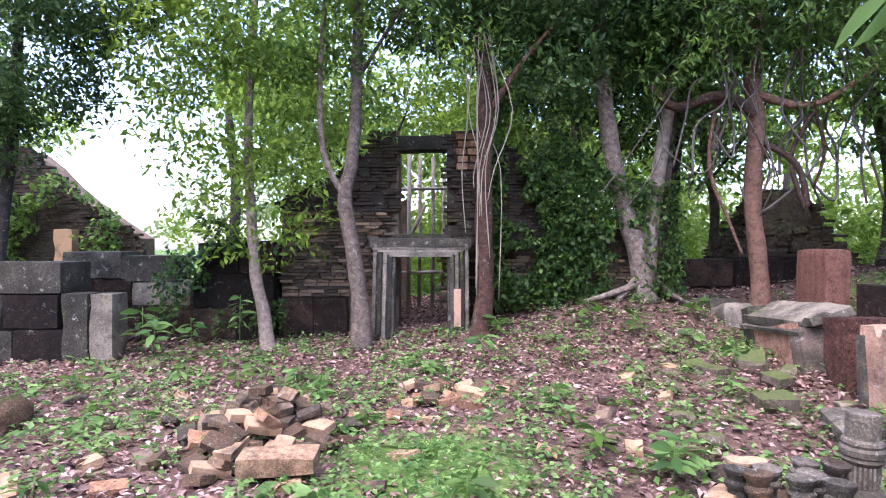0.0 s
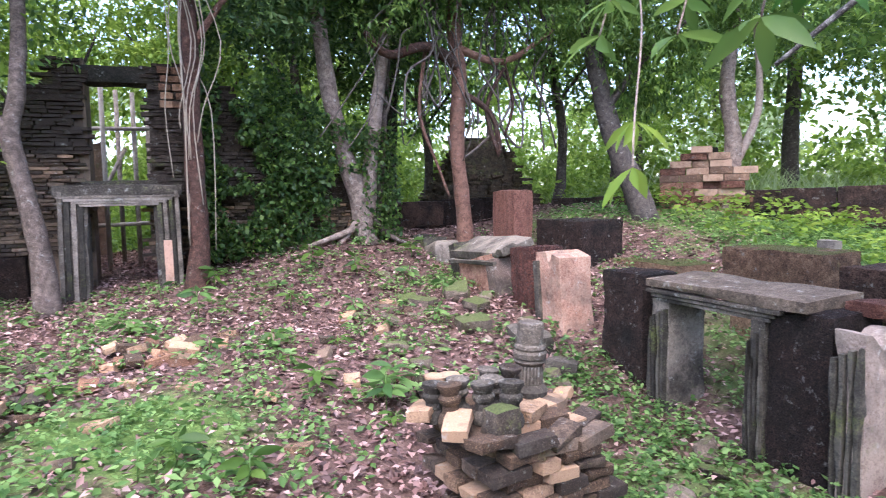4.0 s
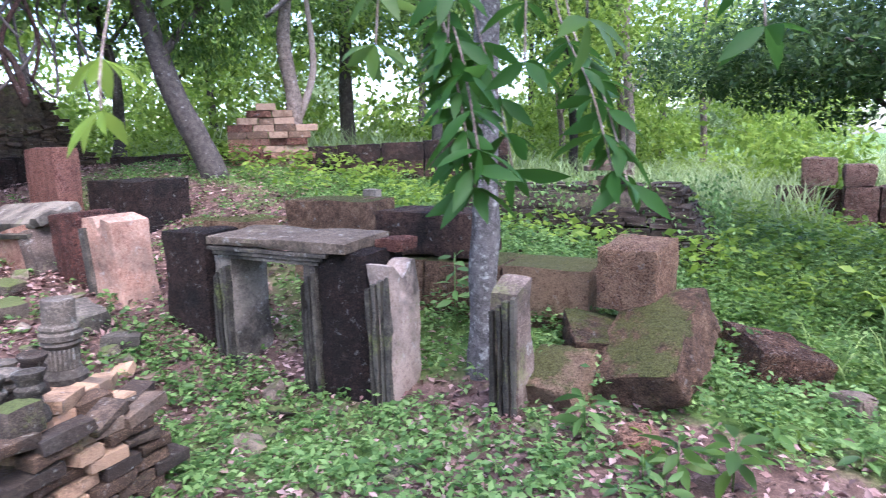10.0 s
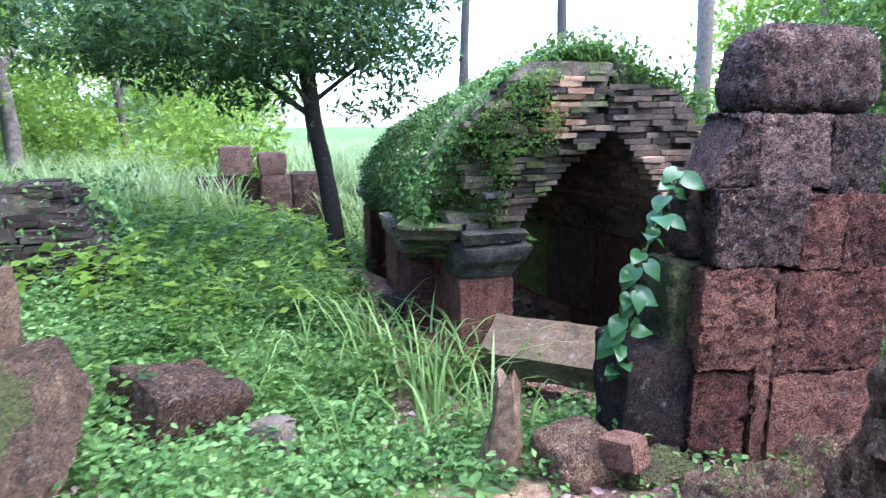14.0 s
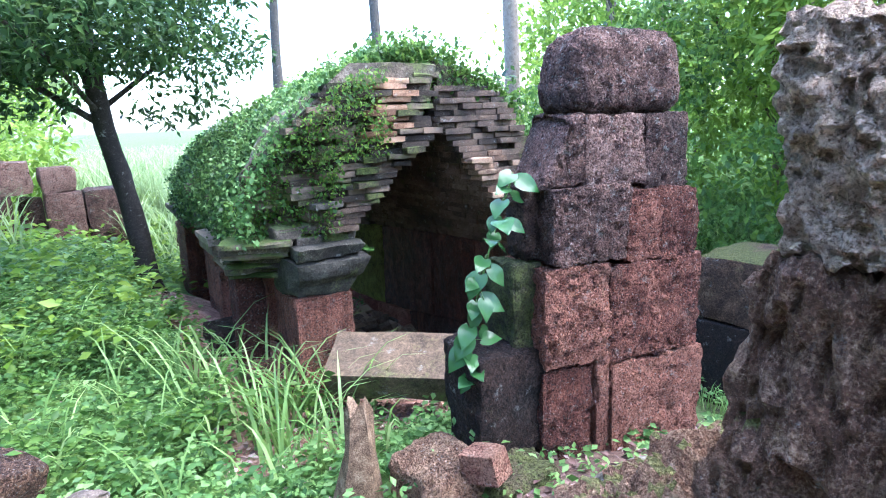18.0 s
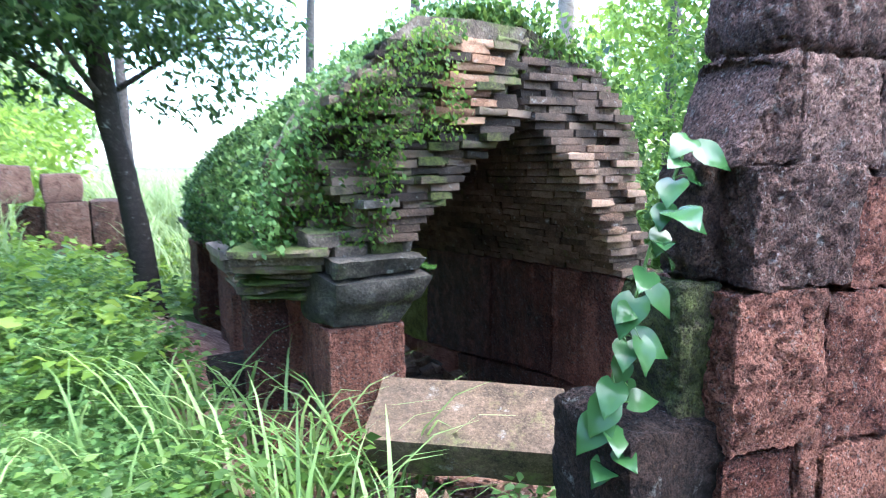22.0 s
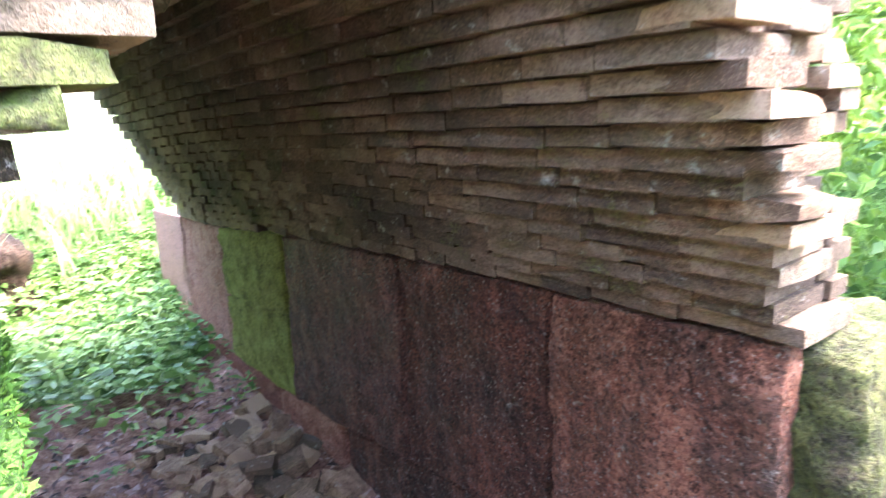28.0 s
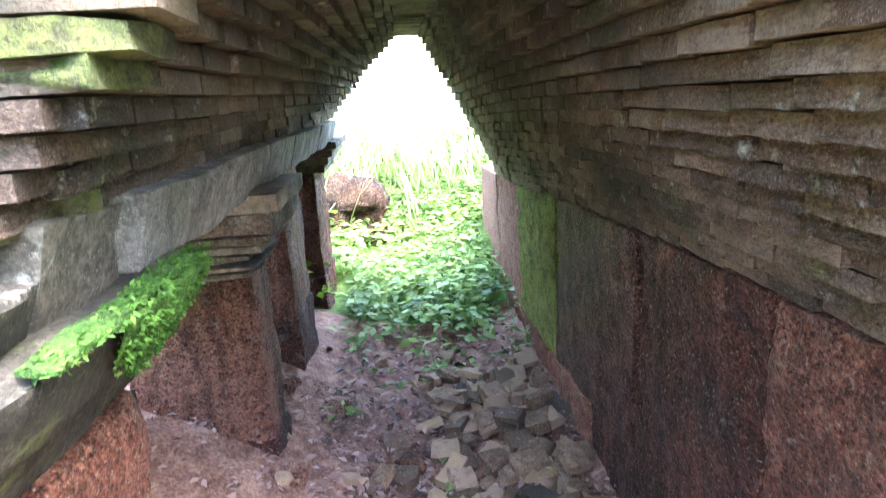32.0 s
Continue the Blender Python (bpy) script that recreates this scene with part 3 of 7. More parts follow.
def cover(x, y):
    """Share of green plants on the ground, 0 to 1."""
    x, y = np.clip(x, -60, 60), np.clip(y, -60, 60)
    lush = 1 / (1 + np.exp(-(x - 4.4) * 2.2)) * (1 / (1 + np.exp((y - 9.5) * 1.5)))
    lush = np.maximum(lush, 0.62 * np.exp(-((x - 3.2) ** 2 / 1.5 + (y - 2.4) ** 2 / 3.0)))
    lush = np.maximum(lush, 0.85 * np.exp(-((x + 0.1) ** 2 / 1.2 + (y - 4.2) ** 2 / 0.9)))
    lush = np.maximum(lush, 0.45 * np.exp(-((x + 2.4) ** 2 / 1.8 + (y - 5.2) ** 2 / 2.5)))
    lush = np.maximum(lush, 1 / (1 + np.exp(-(np.hypot(x - 3, y - 2) - 14) * 0.8)))
    lush = lush * (1 - 0.72 * np.exp(-((x - 5.6) ** 2 / 5.0 + (y - 6.2) ** 2 / 7.0)))
    return np.where((x > 5.3) & (x < 10.0) & (np.abs(y + 3.45 + (x - 5.8) * 0.087) < 1.9), 0.0, lush)


def axis_steps(lo, hi, step):
    near = np.arange(lo, hi + step / 2, step)
    grow = np.cumsum(step * 1.32 ** np.arange(1, 28))
    return np.concatenate([(lo - grow)[::-1], near, hi + grow])


def build_ground():
    xs, ys = axis_steps(-8.0, 14.0, 0.13), axis_steps(-6.5, 11.0, 0.13)
    X, Y = np.meshgrid(xs, ys, indexing="ij")
    Z = g(X, Y)
    near = np.exp(-np.maximum(0, np.hypot(X - 3, Y - 2) - 12) / 6)
    bump = np.array([noise.noise(Vector((x * 1.3, y * 1.3, 3))) * 0.05 + noise.noise(Vector((x * 4.5, y * 4.5, 8))) * 0.022 for x, y in zip(X.ravel(), Y.ravel())]).reshape(X.shape)
    Z = Z + bump * near
    nx, ny = X.shape
    V = np.stack([X, Y, Z], axis=2).reshape(-1, 3)
    i, j = np.meshgrid(np.arange(nx - 1), np.arange(ny - 1), indexing="ij")
    a = (i * ny + j).ravel()
    F = np.stack([a, a + ny, a + ny + 1, a + 1], axis=1)
    me = mesh_of("ground", V, F, SOIL, smooth=True)
    att = me.attributes.new("plant_cover", "FLOAT", "POINT")
    att.data.foreach_set("value", cover(X, Y).ravel().astype(np.float32))
    pu = (X - 5.77) * 0.996 - (Y + 3.45) * 0.087
    pv = (X - 5.77) * 0.087 + (Y + 3.45) * 0.996
    clay = np.where((pu > -0.6) & (pu < 5.2) & (np.abs(pv) < 1.9), 1.0, 0.0)
    clay = np.maximum(clay, 0.8 * np.exp(-((X - 4.3) ** 2 / 0.9 + (Y + 1.9) ** 2 / 0.5)))
    red = me.attributes.new("red_clay", "FLOAT", "POINT")
    red.data.foreach_set("value", clay.ravel().astype(np.float32))
    tagged(new("ground", me), "brown forest soil with leaf litter and low green growth", "ground", kind="structure")


build_ground()


# ---- bricks ----
def brick_set(name, mat, n=8, size=(0.25, 0.14, 0.068), rough=0.006, chips=0.035):
    return [sharp(worn_block(name, size[0], size[1], size[2], mat, 0.12, 0.010, rough, 9.0, chips), 50) for _ in range(n)]


BRICKS = brick_set("brick", BRICK)
BRICKS_DARK = brick_set("brick", BRICK_DARK)
BRICKS_ORANGE = brick_set("brick", BRICK_ORANGE)
VAULT_BRICKS = brick_set("brick", BRICK_GREY, 8, (0.25, 0.24, 0.070), 0.004, 0.012)
BRICKS_TAN = brick_set("brick", BRICK_TAN, 8, (0.25, 0.24, 0.070), 0.008, 0.05)
MOSSY_BRICKS = brick_set("brick", BRICK_MOSS, 8, (0.25, 0.20, 0.070), 0.010, 0.055)


def lay(mesh, parent, x, y, z, rx=0, ry=0, rz=0, s=(1, 1, 1), name="brick"):
    ob = new(name, mesh)
    ob.parent = parent
    ob.matrix_basis = pose(x, y, z, rx, ry, rz) @ Matrix.Diagonal((*s, 1))
    return ob


def box_array(boxes, jit=0.004):
    """Joined bricks: rows of centre x, y, z and size w, d, h, with uneven corners."""
    B = np.asarray(boxes, float).reshape(-1, 6)
    c = np.array([(sx, sy, sz) for sx in (-.5, .5) for sy in (-.5, .5) for sz in (-.5, .5)])
    V = B[:, None, :3] + c[None] * B[:, None, 3:6] + rng.normal(0, jit, (len(B), 8, 3))
    pat = np.array([[0, 1, 3, 2], [4, 6, 7, 5], [0, 4, 5, 1], [2, 3, 7, 6], [0, 2, 6, 4], [1, 5, 7, 3]])
    F = (np.arange(len(B))[:, None, None] * 8 + pat[None]).reshape(-1, 4)
    return V.reshape(-1, 3), F


def brick_face(x0, x1, z0, top, y, depth=0.16, bl=0.26, bh=0.062, proud=0.018, gap=lambda x, z: False):
    """Rows of a brick wall facing -y, as boxes; top: height by x."""
    out, row, z = [], 0, z0
    while z < z0 + 6:
        x = x0 - (row % 2) * bl / 2 + rng.uniform(-0.03, 0.03)
        while x < x1:
            w = bl * rng.uniform(0.75, 1.15)
            cx = x + w / 2
            if x0 <= cx <= x1 and z + bh <= top(cx) + rng.uniform(-0.05, 0.03) and not gap(cx, z + bh / 2):
                o = rng.uniform(-proud, proud) - (rng.uniform(0, 0.03) if rng.random() < 0.1 else 0)
                out.append((cx, y + depth / 2 + o, z + bh / 2, w - 0.008, depth, bh - 0.007))
            x += w
        z += bh
        row += 1
    return out


def wall_core(name, x0, x1, y0, y1, z0, top, mat, n=14, rough=0.02):
    """A solid wall body with an uneven top line, behind its facing."""
    V, F = [], []
    xs = np.linspace(x0, x1, n + 1)
    for x in xs:
        t = top(x)
        j = rng.normal(0, rough, 4)
        V += [(x, y0 + j[0], z0), (x, y1, z0), (x, y1 + j[2], t), (x, y0 + j[1], t + j[3])]
    for i in range(n):
        a, b = 4 * i, 4 * i + 4
        F += [[a, b, b + 3, a + 3], [a + 3, b + 3, b + 2, a + 2], [a + 2, b + 2, b + 1, a + 1]]
    F += [[0, 3, 2, 1], [4 * n, 4 * n + 1, 4 * n + 2, 4 * n + 3]]
    return mesh_of(name, V, F, mat)


def interp(pts):
    xs, zs = [p[0] for p in pts], [p[1] for p in pts]
    return lambda x: float(np.interp(x, xs, zs))


# ---- ruined gate tower across the courtyard ----
GY = 9.0
left_top = interp([(-3.0, 1.7), (-2.4, 2.35), (-2.0, 2.5), (-1.45, 2.75), (-1.15, 3.05), (-1.0, 3.35), (-0.62, 3.42), (-0.55, 2.2)])
right_top = interp([(0.0, 3.2), (0.2, 3.35), (0.6, 3.3), (0.9, 3.1), (1.3, 2.9), (1.8, 2.4), (2.4, 1.9), (3.0, 1.75)])
gate_w = thing("wall_gate_west", (0, 0, 0), "ruined brick wall of a gate tower with stepped courses", "wall", kind="structure")
part("wall_core", wall_core("wall_core", -2.4, -0.66, GY + 0.1, GY + 0.7, 0.0, lambda x: left_top(x) - 0.1, BRICK_DARK), gate_w)
gap_w = lambda x, z: (x > -0.72 + 0.05 * math.sin(z * 9) and z > 1.75) or (x > -0.70 and z < 1.75) or (x > -1.0 and 0.2 < z < 0.0)
rows = brick_face(-2.4, -0.62, 0.85, left_top, GY, bl=0.22, bh=0.05, proud=0.025, gap=gap_w)
V, F = box_array(rows[200:])
tagged(part("brickwork", mesh_of("brickwork", V, F, BRICK_DARK), gate_w), kind="stuff")
for b in rows[:200]:
    lay(BRICKS_DARK[int(rng.integers(8))] if b[2] < 1.7 else (BRICKS if rng.random() < 0.4 else BRICKS_DARK)[int(rng.integers(8))], gate_w, b[0], b[1], b[2] - 0.022, 0, 0, rng.normal(0, 1.5), (b[3] / 0.25, 0.8, 0.68))
gate_e = thing("wall_gate_east", (0, 0, 0), "ruined brick wall of a gate tower overgrown with creepers", "wall", kind="structure")
part("wall_core", wall_core("wall_core", 0.06, 2.9, GY + 0.1, GY + 0.7, 0.0, lambda x: right_top(x) - 0.1, BRICK_DARK), gate_e)
gap_e = lambda x, z: x < 0.03 + 0.22 * max(0, (1.0 - abs(z - 2.2) * 1.2)) * 0.3 + 0.05 * math.sin(z * 11) and z > 1.75
rows = brick_face(-0.02, 2.9, 0.7, right_top, GY, bl=0.22, bh=0.05, proud=0.025, gap=gap_e)
V, F = box_array(rows[200:])
tagged(part("brickwork", mesh_of("brickwork", V, F, BRICK_DARK), gate_e), kind="stuff")
for b in rows[:200]:
    lay((BRICKS_DARK if rng.random() < 0.7 else BRICKS)[int(rng.integers(8))], gate_e, b[0], b[1], b[2] - 0.022, 0, 0, rng.normal(0, 1.5), (b[3] / 0.25, 0.8, 0.68))
# pale repaired bricks near the top of the east jamb
for i in range(14):
    lay(BRICKS_ORANGE[i % 8], gate_e, 0.28 + (i % 3) * 0.17 + rng.uniform(-.03, .03), GY + 0.03, 2.72 + (i // 3) * 0.11, 0, 0, rng.normal(0, 3), (0.62, 1, 1.35))
# dark lintel beam over the high opening
block("lintel_beam", (-0.32, GY + 0.25, 3.02), (1.15, 0.4, 0.22), SANDSTONE_DARK, "black weathered stone beam over the high gate opening", "beam", r=0.03)
block("sill_slab", (-0.33, GY + 0.2, 1.68), (0.9, 0.42, 0.09), SANDSTONE_DARK, "dark stone slab lying over the doorway", "stone slab", r=0.02)
# back wall of the tower, seen through the openings
back = thing("wall_gate_back", (0, 0, 0), "far brick wall of the roofless gate tower with a doorway", "wall", kind="structure")
part("wall_core", wall_core("wall_core", -2.4, -0.75, 12.6, 13.1, 0.0, interp([(-2.4, 1.8), (-0.75, 2.6)]), BRICK_GREY), back)
part("wall_core", wall_core("wall_core", 0.15, 2.6, 12.6, 13.1, 0.0, interp([(0.15, 2.4), (2.6, 1.8)]), BRICK_GREY), back)
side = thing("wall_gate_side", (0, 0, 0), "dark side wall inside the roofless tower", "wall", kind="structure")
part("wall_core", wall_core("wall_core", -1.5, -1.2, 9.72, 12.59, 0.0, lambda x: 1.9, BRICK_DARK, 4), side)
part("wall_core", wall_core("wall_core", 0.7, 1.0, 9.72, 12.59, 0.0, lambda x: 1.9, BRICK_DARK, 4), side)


def scaffold_pole(pts, r=0.035):
    V, F = tube(pts, [r] * len(pts), 8)
    return mesh_of("pole", V, F, BAMBOO, True)


scaf = thing("scaffold", (-0.3, 10.2, 0), "grey wooden scaffold propping the gate tower", "scaffold")
for x, y, l in ((-0.28, 0, 3.4), (0.12, 0.1, 3.1), (-0.12, 0.55, 3.2), (0.3, 0.6, 2.9)):
    part("pole", scaffold_pole([(x, y, 0.5), (x + 0.02, y, l)]), scaf)
for z in (1.15, 1.75, 2.55):
    part("crossbar", scaffold_pole([(-0.5, 0.0, z), (0.5, 0.06, z + 0.02)], 0.03), scaf)
part("brace", scaffold_pole([(-0.5, 0.3, 1.3), (0.0, 0.3, 2.3)], 0.03), scaf)


# ---- sandstone doorway below the tower ----
def moulded_jamb(parent, x, w, z0, z1, y, depth, mirror, mat, lean=0.0):
    """An upright door jamb with stepped mouldings on its face."""
    jamb = part("jamb", sharp(worn_block("jamb", w, depth, z1 - z0, SANDSTONE_DARK, 0.09, 0.02, 0.01, chips=0.04)), parent, m=pose(x, y + depth / 2, z0, 0, lean, 0))
    n = 4
    for i in range(n):
        ww = w * 0.16
        xx = (-w / 2 + w * (0.12 + 0.22 * i)) * mirror
        part("moulding", sharp(worn_block("moulding", ww, 0.03 + 0.012 * (n - i), z1 - z0 - 0.05 * i, SANDSTONE_DARK_GREEN if i % 2 else mat, 0.12, 0.008, 0.005)), jamb, m=pose(xx, -depth / 2 - 0.008, 0))
    return jamb


door = thing("stone_doorway", (0, 0, 0), "grey sandstone doorway with moulded jambs and a mitred lintel", "doorway")
moulded_jamb(door, -0.85, 0.32, 0.2, 1.62, 8.45, 0.42, 1, SANDSTONE, 1.5)
moulded_jamb(door, 0.22, 0.31, 0.2, 1.62, 8.45, 0.42, -1, SANDSTONE, -0.5)
lint = part("lintel", sharp(worn_block("lintel", 1.42, 0.46, 0.14, SANDSTONE_DARK, 0.08, 0.02, 0.01, chips=0.05)), door, "dark moss-stained lintel", m=pose(-0.31, 8.66, 1.56))
for i in range(4):
    part("moulding", sharp(worn_block("moulding", 1.34 - 0.16 * i, 0.05, 0.032, SANDSTONE, 0.12, 0.008, 0.005)), lint, m=pose(0, -0.245 + 0.008 * i, -0.032 * (i + 1) + 0.01))
part("pale_patch", worn_block("pale_patch", 0.10, 0.02, 0.55, SANDSTONE_PINK, 0.1, 0.008, 0.006), door, "bare pink patch on the jamb", m=pose(0.20, 8.415, 0.45))

# low laterite courses west of the gate and at the court's corner
wl = thing("wall_west_low", (0, 0, 0), "low wall of dark laterite blocks", "wall", kind="structure")
for i, (x, z, w, h) in enumerate([(-3.3, 0.2, 0.62, 0.5), (-2.72, 0.2, 0.56, 0.5), (-3.3, 0.7, 0.62, 0.5), (-2.72, 0.7, 0.56, 0.5), (-3.25, 1.2, 0.6, 0.45), (-2.68, 1.2, 0.55, 0.48),
                                  (-2.15, 0.2, 0.5, 0.65), (-1.65, 0.2, 0.5, 0.65)]):
    part("laterite_block", worn_block("laterite_block", w - 0.01, 0.6, h - 0.008, LATERITE_DARK, 0.12, 0.03, 0.016), wl, m=pose(x, GY + (0.1 if x < -2.3 else 0.22), z))
for i, (x, z, w, h) in enumerate([(-5.4, 0.25, 0.8, 0.45), (-4.6, 0.25, 0.8, 0.45), (-3.85, 0.25, 0.7, 0.45), (-5.2, 0.7, 1.0, 0.4), (-4.25, 0.7, 0.9, 0.36), (-5.3, 1.1, 0.9, 0.42), (-4.45, 1.06, 0.85, 0.4)]):
    part("laterite_block", worn_block("laterite_block", w - 0.01, 0.6, h - 0.008, LATERITE_DARK if i < 4 else SANDSTONE_DARK, 0.12, 0.04, 0.016), wl, m=pose(x, GY + 0.5, z))
wc = thing("wall_corner_west", (0, 0, 0), "weathered grey ashlar wall corner", "wall", kind="structure")
for x, y, z, w, h, mt in [(-6.0, 8.2, 0.1, 0.9, 0.4, SANDSTONE_DARK), (-5.2, 8.2, 0.1, 0.7, 0.42, LATERITE_DARK), (-6.1, 8.2, 0.5, 0.8, 0.46, SANDSTONE_DARK), (-5.32, 8.2, 0.52, 0.72, 0.44, LATERITE_DARK),
                          (-5.7, 8.25, 0.97, 1.5, 0.42, SANDSTONE_DARK), (-6.9, 8.25, 0.1, 0.8, 1.25, SANDSTONE_DARK), (-7.8, 8.25, 0.1, 0.9, 1.2, LATERITE_DARK)]:
    part("ashlar_block", worn_block("ashlar_block", w - 0.012, 0.7, h - 0.008, mt, 0.1, 0.035, 0.014), wc, m=pose(x, y, z))
block("worn_jamb", (-4.72, 7.95, 0.12), (0.34, 0.3, 0.86), SANDSTONE_DARK, "upright weathered sandstone jamb against the wall corner", "stone block")
block("worn_jamb", (-4.38, 8.0, 0.12), (0.3, 0.4, 0.85), SANDSTONE_DARK, "upright dark sandstone jamb against the wall corner", "stone block")
fw = thing("wall_far_west", (0, 0, 0), "crumbling brick wall of a far side building", "wall", kind="structure")
ft = interp([(-13, 4.3), (-10.6, 4.1), (-9.4, 3.9), (-8.9, 3.3), (-8.2, 2.7), (-7, 1.9)])
part("wall_core", wall_core("wall_core", -13, -7, 14.1, 14.8, 0, lambda x: ft(x) - 0.1, BRICK_DARK), fw)
V, F = box_array(brick_face(-13, -7, 0.3, ft, 14.0))
tagged(part("brickwork", mesh_of("brickwork", V, F, BRICK_DARK), fw), kind="stuff")
block("brick_pilaster", (-8.55, 13.85, 0.3), (0.42, 0.3, 1.7), BRICK, "pale pink pilaster of the far building", "pilaster")

# ---- door frames standing along the east side of the court ----
FX = 3.9


def frame_jamb(parent, y, w, depth, z0, z1, mat, south=1, broken=0.0):
    """A moulded sandstone jamb: ribs run up its west face; the face across the court's line is plain."""
    jamb = part("jamb", sharp(worn_block("jamb", depth, w, z1 - z0, mat, 0.06, 0.02, 0.012, chips=0.10 if broken else 0.04)), parent, m=pose(FX + depth / 2, y, z0))
    for i in range(4):
        yy = -w / 2 + w * (0.14 + 0.24 * i)
        part("moulding", sharp(worn_block("moulding", 0.05 + 0.012 * (i if south > 0 else 3 - i), w * 0.17, z1 - z0 - 0.08 - 0.03 * i, SANDSTONE_DARK_GREEN, 0.05, 0.010, 0.014, chips=0.06)), jamb, m=pose(-depth / 2 - 0.01, yy, 0))
    return jamb


block("laterite_post", (FX + 0.22, 4.34, -0.5), (0.42, 0.55, 1.27), LATERITE_DARK, "black-stained red laterite post beside a buried door frame, mossy on top", "stone post", r=0.05, rough=0.022)
fb = thing("buried_door_frame", (0, 0, 0), "half-buried sandstone door frame with a flat lichen-grey lintel", "door frame", group="buried door frames")
frame_jamb(fb, 3.86, 0.22, 0.42, -0.5, 0.60, SANDSTONE, -1)
frame_jamb(fb, 2.93, 0.13, 0.42, -0.55, 0.60, SANDSTONE_DARK, 1)
bl = part("lintel", sharp(worn_block("lintel", 0.60, 1.46, 0.085, SANDSTONE_TAN, 0.06, 0.02, 0.01, chips=0.05)), fb, "flat sandstone lintel, pale on top", m=pose(FX + 0.27, 3.28, 0.685, 0, -2, 0))
for i in range(3):
    part("moulding", sharp(worn_block("moulding", 0.05, 1.25 - 0.1 * i, 0.03, SANDSTONE_DARK, 0.14, 0.008, 0.004)), bl, m=pose(-0.28 + 0.015 * i, 0.08, -0.035 * (i + 1)))
block("laterite_post", (FX + 0.26, 2.63, -0.6), (0.5, 0.46, 1.29), LATERITE_DARK, "black-crusted laterite post beside a buried door frame", "stone post", r=0.05, rough=0.022)
fj = thing("broken_door_jamb", (0, 0, 0), "broken sandstone door jamb with deep mouldings and a pale split face", "door jamb")
jb = frame_jamb(fj, 2.29, 0.2, 0.40, -0.6, 0.62, SANDSTONE_STAIN, 1, 1)
carve(jb.data, lambda x, y, z: (x, y, z - (0.13 * max(0, 1 - abs(x + 0.02) / 0.13) if z > 1.0 else 0)))
fc = thing("broken_door_jamb", (0, 0, 0), "leaning broken sandstone jamb with dark mouldings", "door jamb")
jb = frame_jamb(fc, 1.33, 0.2, 0.3, -0.55, 0.56, SANDSTONE_STAIN, 1, 1)
carve(jb.data, lambda x, y, z: (x, y, z - (0.22 * max(0, -x + 0.1) if z > 0.95 else 0)))
block("laterite_lump", (FX + 0.42, 2.40, 0.66), (0.22, 0.26, 0.09), LATERITE_PINK, "flat broken laterite piece on a stone post", "stone", r=0.03, rough=0.02)
# second frame
fa = thing("buried_door_frame", (0, 0, 0), "half-buried sandstone door frame holding a pink stone panel under a slab", "door frame", group="buried door frames")
part("panel", worn_block("panel", 0.12, 0.92, 0.8, SANDSTONE_PINK, 0.06, 0.02, 0.012), fa, "bare pink sandstone panel", m=pose(3.86, 6.86, -0.12, -12, 0, 0))
part("jamb", worn_block("jamb", 0.36, 0.2, 0.98, SANDSTONE_DARK, 0.06, 0.03, 0.016, chips=0.06), fa, m=pose(3.97, 7.42, -0.12, -17, 0, 0))
part("jamb", worn_block("jamb", 0.36, 0.2, 1.02, SANDSTONE_STAIN, 0.06, 0.03, 0.016, chips=0.06), fa, m=pose(3.94, 6.28, -0.28, -15, 0, 0))
slab = carve(worn_block("lintel", 0.50, 1.36, 0.12, SANDSTONE_DARK, 0.06, 0.03, 0.014, chips=0.08), lambda x, y, z: (x, y, z + (0.05 if y < -0.55 and x < 0 else 0)))
part("lintel", slab, fa, "tilted mossy grey slab on top", m=pose(4.06, 7.0, 0.74, -3, -22, 3))
part("moulding", worn_block("moulding", 0.06, 1.15, 0.05, SANDSTONE_DARK, 0.06, 0.01, 0.008), fa, m=pose(3.76, 7.0, 0.60, -3, -11, 3))
block("laterite_post", (4.02, 5.78, -0.4), (0.46, 0.46, 1.30), LATERITE_SOOT, "red laterite post between two sandstone jambs", "stone post", r=0.05, cell=0.04, pits=0.014).rotation_euler.x = radians(-5)
fj2 = thing("broken_door_jamb", (0, 0, 0), "pale orange-pink split sandstone jamb with a socket at its top", "door jamb")
jm = carve(worn_block("jamb", 0.40, 0.42, 1.26, SANDSTONE_PINK, 0.04, 0.012, 0.010, chips=0.03), lambda x, y, z: (x, y, z - (0.10 if z > 1.15 and abs(y + 0.02) < 0.05 and x < 0.1 else 0.07 * max(0.0, -y / 0.2) if z > 1.1 else 0)))
part("jamb", jm, fj2, m=pose(3.98, 5.22, -0.37, -5, 0, 0))
part("moulding", worn_block("moulding", 0.06, 0.09, 1.15, SANDSTONE_DARK, 0.08, 0.01, 0.006), fj2, m=pose(3.77, 5.40, -0.37, -5, 0, 0))
for y, z, w, tilt, mt in ((8.15, 0.0, 0.42, -14, SANDSTONE_DARK), (8.62, 0.02, 0.40, -10, SANDSTONE_DARK_GREEN), (9.05, 0.05, 0.36, -6, SANDSTONE_DARK)):
    block("leaning_slab", (3.95, y, z), (0.42, w, 0.92), mt, "leaning grey sandstone slab at the court's edge", "stone slab", "leaning slabs", r=0.05, rough=0.025, chips=0.1).matrix_basis = pose(3.95, y, z - 0.1, tilt, 0, 0)
